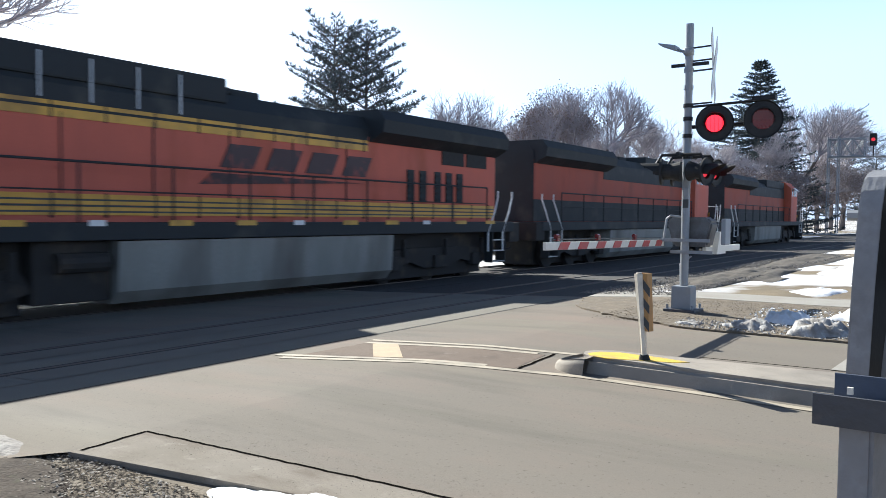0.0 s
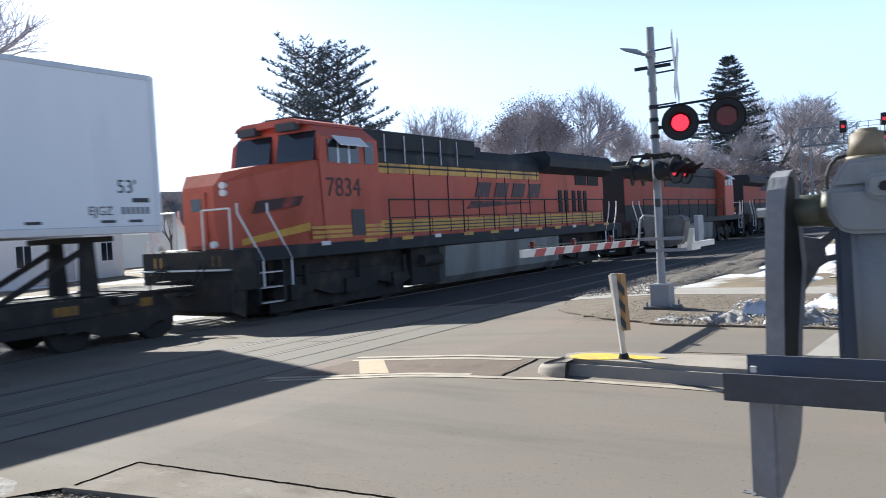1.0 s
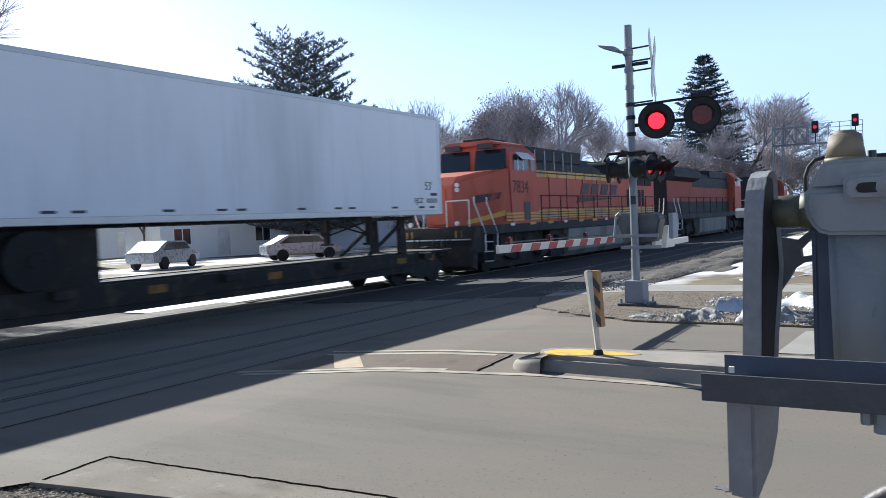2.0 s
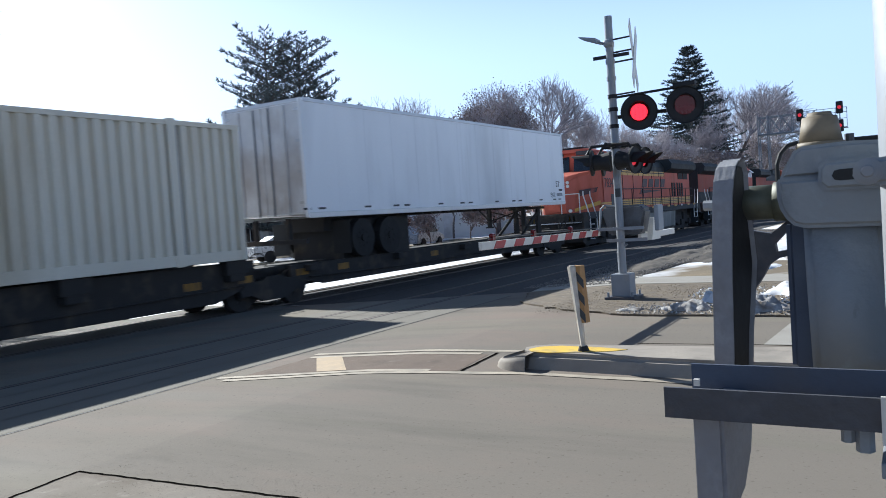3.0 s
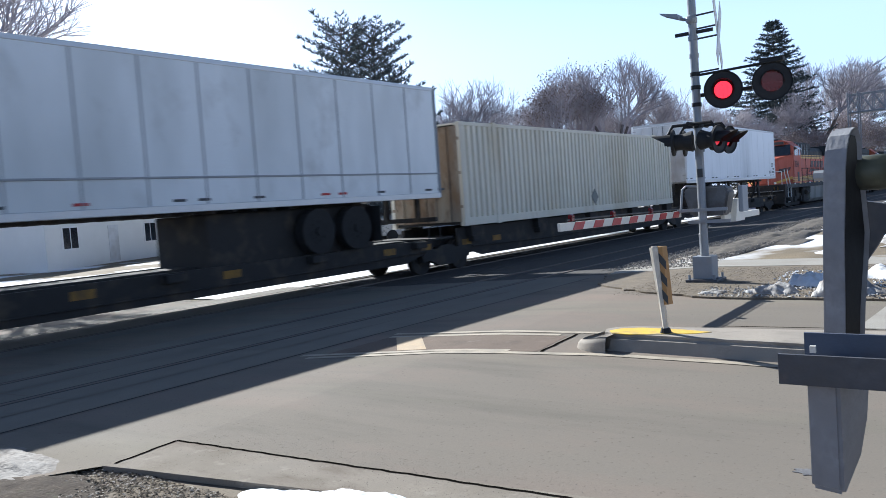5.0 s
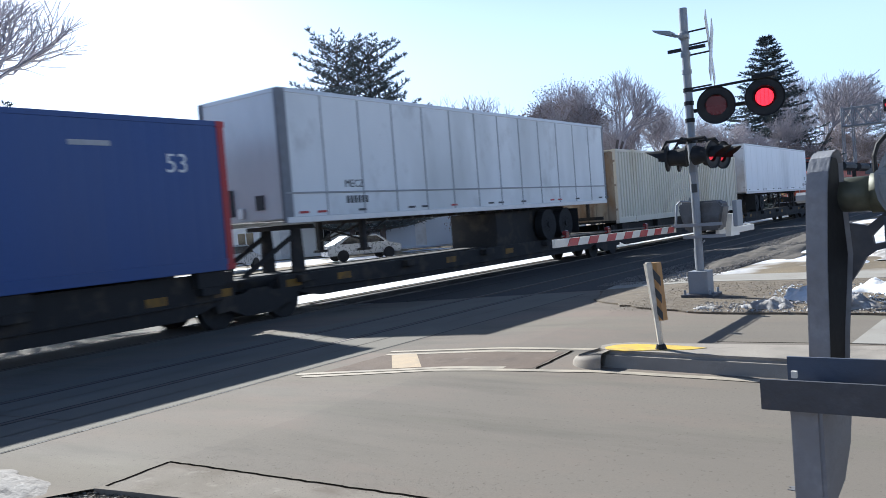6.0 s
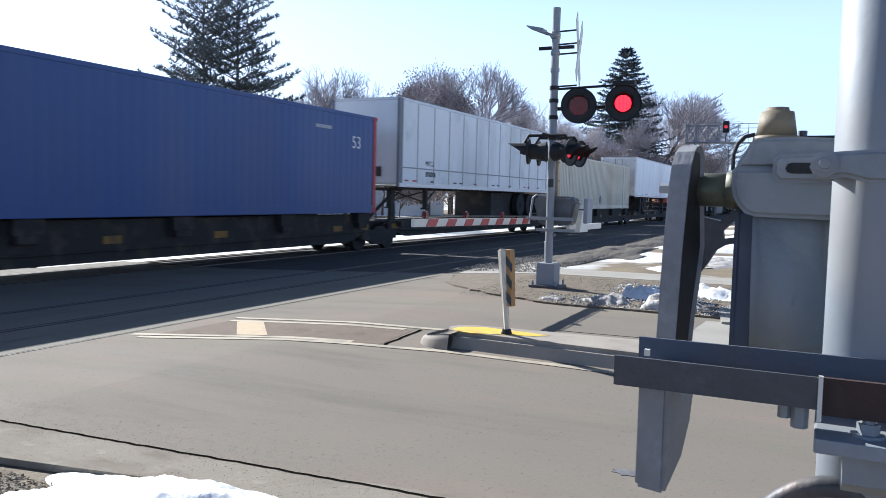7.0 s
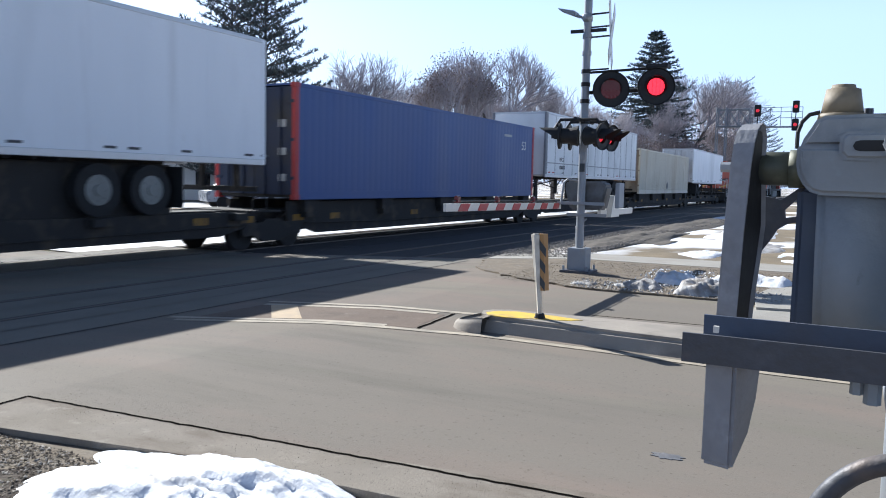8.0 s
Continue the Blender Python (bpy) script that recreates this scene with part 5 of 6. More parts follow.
to_cam = Vector((-0.955, -0.3, -0.06))
heads = [lamp_head((11.965, 3.405, 2.88), to_cam, M_LENSON, hood=0.1), lamp_head((12.14, 2.76, 2.92), to_cam, M_LENSON, hood=0.1)]
VANES = [vanes(*h) for h in heads]
for dx in (-0.25, 0.25):
    lamp_head((SX + dx, SY - 0.38, 2.16), (-0.25, -1, -0.05), M_LENSDIM, 0.21, 0.1)
    lamp_head((SX + dx, SY + 0.3, 2.17), (-0.2, 1, 0), M_LENSOFF, 0.2, 0.11, hood=0.34)
bm = bmesh.new()
rod(bm, (SX - 0.45, SY, 2.42), (SX + 0.45, SY, 2.42), 0.03, 8)
for dx in (-0.25, 0.25):
    pipe(bm, [(SX + dx, SY, 2.42), (SX + dx, SY - 0.28, 2.42), (SX + dx, SY - 0.36, 2.3), (SX + dx, SY - 0.36, 2.17)], 0.025)
    pipe(bm, [(SX + dx, SY, 2.42), (SX + dx, SY + 0.3, 2.42), (SX + dx, SY + 0.38, 2.3), (SX + dx, SY + 0.38, 2.17)], 0.025)
part("lower_crossarm", bm, M_BLACK, sig)
bm = bmesh.new()
rod(bm, (SX + 0.06, SY, 2.86), (12.36, 2.8, 2.9), 0.03, 8)
rod(bm, (SX, SY, 3.16), (12.26, 2.6, 3.22), 0.02, 8)
rod(bm, (12.38, 2.78, 2.88), (12.26, 2.74, 3.24), 0.03, 8)
box(bm, 12.12, 12.28, 2.6, 2.92, 3.2, 3.26)
part("upper_crossarm", bm, M_BLACK, sig)
for z in (2.4, 2.72, 2.98, 3.18, 3.46, 3.72, 3.98):
    part("clamp", one(rod, (SX, SY, z - 0.03), (SX, SY, z + 0.03), 0.075, 12), M_BLACK if z < 3.2 else M_GALV, sig)
# crossbuck, seen nearly edge-on
bk = part("crossbuck_board", one(box, -0.6, 0.6, -0.006, 0.006, -0.115, 0.115, 0.003), M_SIGWHITE, sig, "white reflective crossbuck board")
bk.matrix_basis = pose(SX, SY - 0.37, 3.74, 0, 48, 11)
bk2 = part("crossbuck_board", one(box, -0.6, 0.6, -0.006, 0.006, -0.115, 0.115, 0.003), M_SIGWHITE, sig, "white reflective crossbuck board")
bk2.matrix_basis = pose(SX, SY - 0.385, 3.74, 0, -48, 11)
for z in (3.2, 3.7, 3.85, 4.05):
    part("bracket", one(rod, (SX, SY, z), (SX, SY - 0.36, z + 0.01), 0.014, 6), M_BLACK, sig)
# floodlight and short bars at the top
bm = bmesh.new()
rod(bm, (SX, SY, 3.98), (SX - 0.05, SY + 0.22, 4.06), 0.022, 8)
part("lamp_arm", bm, M_GALV, sig)
bm = bmesh.new()
prism(bm, [(SY + 0.16, 4.02), (SY + 0.43, 4.13), (SY + 0.45, 4.16), (SY + 0.18, 4.1)], "x", SX - 0.14, SX + 0.1)
part("floodlight", bm, M_GALV, sig, "small grey floodlight")
part("short_bar", one(box, SX - 0.02, SX + 0.02, SY - 0.3, SY + 0.27, 3.78, 3.83), M_BLACK, sig)
ball_bm = bmesh.new()
ball(ball_bm, (SX - 0.04, SY, 4.0), 0.09, 12, (1, 1, 0.8))
part("clamp_head", ball_bm, M_GALV, sig)
for k, z in enumerate((1.62, 1.8)):
    part("junction_plate", one(box, SX - 0.085, SX - 0.06, SY - 0.06, SY + 0.02, z, z + 0.13), M_GALV if k else M_INK, sig)
# gate machine on the mast
bm = bmesh.new()
prism(bm, [(3.98 - 0.44, 1.02), (3.98 - 0.52, 1.4), (3.98 - 0.44, 1.48), (3.98 + 0.14, 1.48), (3.98 + 0.18, 1.38), (3.98 + 0.08, 1.02)], "x", SX + 0.08, SX + 0.42)
bmesh.ops.bevel(bm, geom=bm.edges[:], offset=0.03, segments=2, affect="EDGES")
part("machine_case", bm, M_CASEGREY, sig, "grey gate machine case")
part("machine_side", one(box, SX + 0.1, SX + 0.4, SY - 0.58, SY - 0.51, 1.06, 1.46, 0.02), M_GALV, sig)
for z, a, b in ((1.1, -0.4, 0.36), (0.92, -0.44, 0.2)):
    part("mount_bar", one(box, SX - 0.1, SX - 0.06, SY + a, SY + b, z, z + 0.05), M_GALV, sig)
bm = bmesh.new()
pipe(bm, [(SX - 0.1, SY + 0.3, 1.12), (SX - 0.1, SY + 0.26, 1.45), (SX - 0.1, SY + 0.2, 1.5), (SX - 0.1, SY + 0.04, 1.48)], 0.018)
part("handle_loop", bm, M_GALV, sig)
bm = bmesh.new()
pipe(bm, [(SX, SY + 0.05, 0.4), (SX + 0.02, SY + 0.07, 0.75), (SX, SY - 0.1, 0.88)], 0.015)
part("cable", bm, M_GALV, sig)
# gate arm and its counterweight
AY = 4.2
part("gate_arm", one(box, 8.1, 12.1, AY - 0.02, AY + 0.02, 1.075, 1.17, 0.004), M_SIGWHITE, sig, "white gate arm with red stripes")
arm = bpy.data.objects["gate_arm"]
arm.matrix_basis = Matrix.Translation((8.1, AY, 1.12)) @ pose(0, 0, 0, 0, 0.7, 0) @ Matrix.Translation((-8.1, -AY, -1.12))
for k in range(7):
    x = 8.4 + 0.55 * k
    part("stripe", one(prism, [(x, 1.077), (x + 0.26, 1.077), (x + 0.34, 1.168), (x + 0.08, 1.168)], "y", AY - 0.026, AY + 0.026), M_SIGRED, arm)
for x in (8.42, 9.6, 10.9):
    bm = bmesh.new()
    box(bm, x - 0.035, x + 0.035, AY - 0.025, AY + 0.025, 1.18, 1.22)
    rod(bm, (x - 0.035, AY, 1.235), (x + 0.035, AY, 1.235), 0.028, 10)
    part("arm_lamp", bm, M_LENSOFF, arm)
pipe_bm = bmesh.new()
pipe(pipe_bm, [(8.3, AY, 1.2), (9.6, AY, 1.205), (12.0, AY, 1.2)], 0.008)
part("lamp_cable", pipe_bm, M_INK, arm)
part("counterweight_bar", one(box, 12.3, 14.3, 3.58, 3.64, 0.92, 1.02, 0.01), M_SIGWHITE, sig, "white counterweight bar")
part("counterweight", one(prism, [(12.6, 0.9), (13.1, 0.9), (13.0, 1.25), (12.75, 1.25)], "y", 3.5, 3.62), M_SIGWHITE, sig)

# ---- the gate machine beside the camera ----
gm = thing("gate_machine", "weathered grey pedestrian gate machine on a steel post", "gate machine")
PX, PY = 1.475, -0.155
part("post", one(rod, (PX, PY, -0.1), (PX, PY, 2.9), 0.072, 32), M_GALV, gm, "galvanised steel post", smooth=True)
for p in bpy.data.objects[gm.children[-1].name].data.polygons:
    p.use_smooth = abs(p.normal.z) < 0.5
part("post_flange", one(rod, (PX, PY, -0.1), (PX, PY, -0.04), 0.16, 20), M_MECHDARK, gm)
# case: body behind, cover before it, flared foot
# the body behind is the grey casting with its shade coloured in
bm = bmesh.new()
prism(bm, [(0.083, 1.44), (0.083, 1.15), (-0.09, 1.15), (-0.09, 1.44)], "x", 1.69, 1.88)
bmesh.ops.bevel(bm, geom=bm.edges[:], offset=0.012, segments=3, affect="EDGES")
part("case", bm, M_CASEDARK, gm, "case body coloured dark blue-grey for its shade")
bm = bmesh.new()
prism(bm, [(0.046, 1.44), (0.044, 1.3), (0.04, 1.15), (-0.16, 1.15), (-0.125, 1.22), (-0.1, 1.28), (-0.088, 1.36), (-0.085, 1.44)], "x", 1.62, 1.7)
bmesh.ops.bevel(bm, geom=[e for e in bm.edges if all(v.co.x < 1.63 for v in e.verts) or all(v.co.y > 0.03 for v in e.verts)], offset=0.016, segments=4, affect="EDGES")
part("case_cover", bm, M_MECH, gm, smooth=True)
bm = bmesh.new()
prism(bm, [(0.04, 1.424), (0.058, 1.43), (0.07, 1.443), (0.079, 1.46), (0.083, 1.48), (0.083, 1.508), (0.079, 1.513), (-0.2, 1.513), (-0.2, 1.42)], "x", 1.6, 1.87)
bmesh.ops.bevel(bm, geom=[e for e in bm.edges if all(v.co.x < 1.61 for v in e.verts)], offset=0.009, segments=3, affect="EDGES")
part("case_head", bm, M_MECH, gm)
bm = bmesh.new()
prism(bm, [(0.078, 1.512), (0.073, 1.527), (0.062, 1.545), (0.054, 1.56), (0.04, 1.568), (-0.03, 1.57), (-0.2, 1.56), (-0.2, 1.512)], "x", 1.608, 1.86)
bmesh.ops.bevel(bm, geom=[e for e in bm.edges if all(v.co.x < 1.61 for v in e.verts)], offset=0.008, segments=3, affect="EDGES")
part("head_dome", bm, M_MECH, gm, "rounded grey case top")
bm = bmesh.new()
prism(bm, [(0.014, 1.5), (0.013, 1.528), (0.002, 1.538), (-0.2, 1.542), (-0.2, 1.485), (0.002, 1.487)], "x", 1.588, 1.612)
bmesh.ops.bevel(bm, geom=[e for e in bm.edges if all(v.co.x < 1.6 for v in e.verts)], offset=0.008, segments=3, affect="EDGES")
part("slot_boss", bm, M_MECH, gm)
bm = bmesh.new()
rod(bm, (1.67, 0.014, 1.565), (1.67, 0.014, 1.575), 0.042, 32, 0.04)
rod(bm, (1.67, 0.014, 1.572), (1.67, 0.014, 1.628), 0.037, 32, 0.028)
bmesh.ops.bevel(bm, geom=[e for e in bm.edges if all(v.co.z > 1.62 for v in e.verts)], offset=0.008, segments=3, affect="EDGES")
part("cap", bm, M_CAP, gm, "tan plastic cap", smooth=True)
part("cap_screw", one(rod, (1.71, -0.03, 1.56), (1.71, -0.03, 1.588), 0.008, 8), M_MECHDARK, gm)
# no real opening: black plate colours in the slot's shade
bm = bmesh.new()
prism(bm, [(-0.008, 1.512), (-0.012, 1.52), (-0.02, 1.522), (-0.09, 1.522), (-0.09, 1.503), (-0.02, 1.503), (-0.012, 1.505)], "x", 1.5865, 1.6)
part("slot_plate", bm, M_BLACK, gm, "black plate for the shaded slot in the case head")
bm = bmesh.new()
prism(bm, [(-0.05, 1.507), (-0.056, 1.522), (-0.068, 1.53), (-0.085, 1.53), (-0.13, 1.533), (-0.3, 1.536), (-0.3, 1.48), (-0.13, 1.484), (-0.1, 1.492), (-0.07, 1.489), (-0.056, 1.494)], "x", 1.395, 1.425)
bmesh.ops.bevel(bm, geom=[e for e in bm.edges if all(v.co.x < 1.4 for v in e.verts)], offset=0.007, segments=3, affect="EDGES")
part("clamp_strap", bm, M_MECH, gm)
bm = bmesh.new()
rod(bm, (1.386, -0.071, 1.511), (1.42, -0.071, 1.511), 0.0195, 24)
bmesh.ops.bevel(bm, geom=[e for e in bm.edges if all(v.co.x < 1.39 for v in e.verts)], offset=0.003, segments=2, affect="EDGES")
part("washer", bm, M_GALV, gm)
bm = bmesh.new()
rod(bm, (1.377, -0.071, 1.511), (1.6, -0.071, 1.511), 0.0125, 16)
bmesh.ops.bevel(bm, geom=[e for e in bm.edges if all(v.co.x < 1.38 for v in e.verts)], offset=0.005, segments=3, affect="EDGES")
part("clamp_bolt", bm, M_GALV, gm)
part("back_bar", one(box, 1.8, 1.9, -0.6, -0.02, 1.568, 1.586), M_BLACK, gm)
bm = bmesh.new()
pipe(bm, [(1.66, 0.05, 1.578), (1.66, 0.068, 1.574), (1.655, 0.08, 1.56), (1.65, 0.086, 1.54), (1.65, 0.086, 1.51)], 0.004, 8)
part("hose", bm, M_BLACK, gm, "thin black hose over the case top")
# shaft
bm = bmesh.new()
rod(bm, (1.7, 0.19, 1.473), (1.7, 0.07, 1.473), 0.033, 24)
rod(bm, (1.7, 0.1, 1.473), (1.7, 0.07, 1.473), 0.037, 24)
part("shaft", bm, mat("greasy_bronze_shaft", (0.11, 0.115, 0.08), 0.5, metal=0.2, vary=0.35, scale=16, bump=0.1, dirt=(0.05, 0.06, 0.07), dirt_amount=0.5), gm, "greasy olive-brown shaft", smooth=True)
part("shaft_nut", one(rod, (1.66, 0.222, 1.474), (1.66, 0.19, 1.474), 0.01, 6), M_GALV, gm, "worn steel shaft nut")


def slanted(bm, ox, oy, turn=16.0):
    """Lays (depth, width, height) into the place, the depth running off to one side."""
    c, s = math.cos(radians(turn)), math.sin(radians(turn))
    for v in bm.verts:
        d, w = v.co.x, v.co.y
        v.co.x, v.co.y = ox + d * c + w * s, oy - d * s + w * c
    return bm


# counterweight arm, upper limb: a curved channel
bm = bmesh.new()
prism(bm, [(0.002, 1.15), (-0.003, 1.35), (0.0, 1.48), (0.006, 1.52), (0.016, 1.545), (0.032, 1.56), (0.05, 1.556), (0.064, 1.535), (0.07, 1.48), (0.084, 1.43), (0.1, 1.36), (0.094, 1.3), (0.083, 1.22), (0.08, 1.15)], "y", 0.0, 0.05)
side = max((f for f in bm.faces if len(f.verts) > 4), key=lambda f: -f.calc_center_median().y)
bmesh.ops.inset_region(bm, faces=[side], thickness=0.009, depth=-0.022)
rim = [e for e in bm.edges if len(e.link_faces) == 2 and e.calc_face_angle(0) > 0.9 and all(abs(v.co.y - 0.0) < 1e-4 or abs(v.co.y - 0.05) < 1e-4 for v in e.verts)]
bmesh.ops.bevel(bm, geom=rim, offset=0.007, segments=3, affect="EDGES")
for v in bm.verts:
    v.co.y += 0.016 * (1.55 - v.co.z) / 0.37 - 0.002
part("weight_arm", slanted(bm, 1.615, 0.154), M_BLADE, gm, "pitted grey steel counterweight arm")
# black liner: the shade in the arm's hollow is put into its colour
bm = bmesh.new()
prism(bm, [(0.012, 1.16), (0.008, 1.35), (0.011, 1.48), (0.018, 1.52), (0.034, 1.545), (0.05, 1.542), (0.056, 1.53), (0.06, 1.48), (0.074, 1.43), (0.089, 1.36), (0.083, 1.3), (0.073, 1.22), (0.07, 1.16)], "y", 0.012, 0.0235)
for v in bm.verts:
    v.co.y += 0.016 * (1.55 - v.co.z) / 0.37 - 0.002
part("arm_recess", slanted(bm, 1.615, 0.154), M_BLACK, gm, "black liner for the shade inside the arm hollow")
bm = bmesh.new()
prism(bm, [(0.15, 1.3), (0.13, 1.33), (0.118, 1.352), (0.1, 1.364), (0.07, 1.371), (0.07, 1.382), (0.104, 1.376), (0.106, 1.392), (0.07, 1.43), (0.07, 1.446), (0.112, 1.412), (0.15, 1.42)], "x", 1.72, 1.745)
part("arm_web", bm, M_MECHDARK, gm, "dark curved web behind the arm")
# lower limb
bm = bmesh.new()
prism(bm, [(0.0, 1.18), (0.0, 0.994), (0.01, 0.988), (0.066, 1.036), (0.092, 1.09), (0.102, 1.14), (0.105, 1.18)], "y", 0.0, 0.05)
bmesh.ops.bevel(bm, geom=[e for e in bm.edges if e.calc_face_angle(0) > 0.7], offset=0.005, segments=2, affect="EDGES")
part("weight_foot", slanted(bm, 1.295, 0.131), M_BLADE, gm)
# steel angles that carry it
bm = bmesh.new()
prism(bm, [(1.272, 1.161), (1.33, 1.161), (1.33, 1.167), (1.278, 1.167), (1.278, 1.207), (1.272, 1.207)], "y", -0.08, 0.209)
part("front_angle", bm, M_MECHDARK, gm, "dark steel angle bracket")
bm = bmesh.new()
prism(bm, [(1.4, 1.164), (1.46, 1.164), (1.46, 1.17), (1.406, 1.17), (1.406, 1.218), (1.4, 1.218)], "y", -0.9, 0.198)
part("rear_angle", bm, M_CASEDARK, gm, "dark steel angle bracket")
bm = bmesh.new()
box(bm, 1.268, 1.274, -0.085, -0.079, 1.145, 1.21)
part("angle_edge", bm, M_SIGWHITE, gm)
part("web_plate", one(box, 1.29, 1.3, -0.9, -0.081, 1.15, 1.204), M_RUSTDARK, gm, "dark rusted steel plate")
part("angle_clip", one(box, 1.268, 1.275, 0.155, 0.163, 1.212, 1.222), M_SIGWHITE, gm)
for y, z, rad in ((-0.036, 1.138, 0.009), (-0.057, 1.126, 0.012)):
    part("hanging_bolt", one(rod, (1.3, y, 1.166), (1.3, y, z), rad, 6), M_MECH, gm)
bm = bmesh.new()
box(bm, 1.25, 1.55, -0.9, -0.077, 1.105, 1.126, 0.003)
part("base_shelf", bm, M_GALV, gm, "grey steel shelf plate")
bm = bmesh.new()
rod(bm, (1.3, -0.145, 1.126), (1.3, -0.145, 1.13), 0.022, 20)
rod(bm, (1.3, -0.145, 1.13), (1.3, -0.145, 1.145), 0.015, 6)
rod(bm, (1.3, -0.145, 1.145), (1.3, -0.145, 1.158), 0.009, 10)
part("shelf_bolt", bm, M_GALV, gm)
bm = bmesh.new()
prism(bm, [(1.28, 1.105), (1.28, 1.06), (1.31, 1.04), (1.36, 1.04), (1.38, 1.06), (1.38, 1.105)], "y", -0.24, -0.115)
part("lower_casting", bm, M_MECH, gm)
bm = bmesh.new()
arcs = [(1.42, 0.018 - 0.075 * (1 - math.cos(a)) - 0.12 * a / 3, 0.888 + 0.12 * math.sin(a)) for a in [k * math.pi / 28 for k in range(29)]]
pipe(bm, arcs, 0.017, 18)
part("conduit", bm, M_MECHDARK, gm, "dark flexible cable conduit", smooth=True)


# ---- trees ----
def tube(verts, faces, a, b, ra, rb, sides=4):
    d = (b - a)
    if d.length < 1e-6:
        return
    d.normalize()
    u = d.orthogonal().normalized()
    w = d.cross(u)
    k = len(verts)
    for c, r in ((a, ra), (b, rb)):
        for i in range(sides):
            t = 2 * math.pi * i / sides
            verts.append(c + (u * math.cos(t) + w * math.sin(t)) * r)
    for i in range(sides):
        j = (i + 1) % sides
        faces.append((k + i, k + j, k + sides + j, k + sides + i))


def mesh_part(name, verts, faces, material, parent, label=""):
    me = bpy.data.meshes.new(name)
    me.from_pydata([tuple(v) for v in verts], [], faces)
    me.materials.append(material)
    ob = new(name, me)
    ob.parent = parent
    if label:
        tagged(ob, label)
    return ob


def bare_tree(height, spread, seed, leaves=0, label="tall bare deciduous tree with fine grey twigs", levels=5, sparse=1.0):
    r = random.Random(seed)
    t = thing("tree", label, "tree", "trees beyond the railway")
    tv, tf, cv, cf, tips = [], [], [], [], []

    def grow(p, d, length, rad, level):
        n = 3 if level < levels else 2
        for i in range(n):
            q = p + d * (length / n)
            d2 = (d + Vector((r.gauss(0, 0.13), r.gauss(0, 0.13), r.gauss(0.05, 0.07)))).normalized()
            v, f = (tv, tf) if level < 2 else (cv, cf)
            tube(v, f, p, q, rad * (1 - 0.28 * i / n), rad * (1 - 0.28 * (i + 1) / n), 5 if level < 2 else 3)
            if level < levels and i > 0 and level > 0:
                side(q, d2, length, rad, level, 1)
            p, d = q, d2
        if level < levels:
            side(p, d, length, rad, level, 3 if level else 4)
        else:
            tips.append(p)

    def side(p, d, length, rad, level, count):
        for _ in range(count):
            if level > 2 and r.random() > sparse:
                continue
            a = r.uniform(0, 6.283)
            u = d.orthogonal().normalized()
            w = d.cross(u)
            out = (u * math.cos(a) + w * math.sin(a)) * r.uniform(0.45, 0.95) * spread
            nd = (d + out + Vector((0, 0, 0.18))).normalized()
            grow(p, nd, length * r.uniform(0.58, 0.8), max(0.011, rad * 0.56), level + 1)
    grow(Vector((0, 0, 0)), Vector((0, 0, 1)), height * 0.3, height * 0.018, 0)
    k = height / max(v.z for v in cv)
    for v in tv + cv:
        v *= k
    tips = [p * k for p in tips]
    mesh_part("trunk", tv, tf, M_BARK, t)
    mesh_part("crown", cv, cf, M_TWIG, t, "fine bare twigs")
    if leaves:
        lv, lf = [], []
        for p in tips:
            for _ in range(leaves):
                c = p + Vector((r.gauss(0, 0.3), r.gauss(0, 0.3), r.gauss(0, 0.25)))
                e = Euler((r.uniform(0, 6), r.uniform(0, 6), r.uniform(0, 6))).to_matrix()
                k = len(lv)
                s = r.uniform(0.05, 0.13)
                lv += [c + e @ Vector(q) * s for q in ((-1, 0, 0), (0, -0.6, 0.1), (1, 0, 0), (0, 0.6, 0.1))]
                lf.append((k, k + 1, k + 2, k + 3))
        mesh_part("leaves", lv, lf, M_OAKLEAF, t, "clinging brown dead leaves")
    return t


def trunk_of(t, height, r):
    """A tapered, slightly leaning trunk; returns its direction."""
    tv, tf = [], []
    lean = Vector((r.gauss(0, 0.012), r.gauss(0, 0.012), 1))
    for k in range(8):
        a, b = k / 8, (k + 1) / 8
        tube(tv, tf, lean * height * a, lean * height * b, height * 0.015 * (1 - 0.93 * a), height * 0.015 * (1 - 0.93 * b), 7)
    mesh_part("trunk", tv, tf, M_BARK, t)
    return lean


def tuft(nv, nf, r, c, d, size, count, spread, width):
    """A brush of narrow needle blades round the way d."""
    for _ in range(count):
        e = (d + Vector((r.gauss(0, spread), r.gauss(0, spread), r.gauss(0.12, spread)))).normalized()
        w = e.orthogonal().normalized()
        w.rotate(Matrix.Rotation(r.uniform(0, 6.28), 3, e))
        k = len(nv)
        q = size * r.uniform(0.65, 1.25)
        nv.extend([c - w * width, c + w * width, c + e * q + w * width * 0.35, c + e * q - w * width * 0.35])
        nf.append((k, k + 1, k + 2, k + 3))


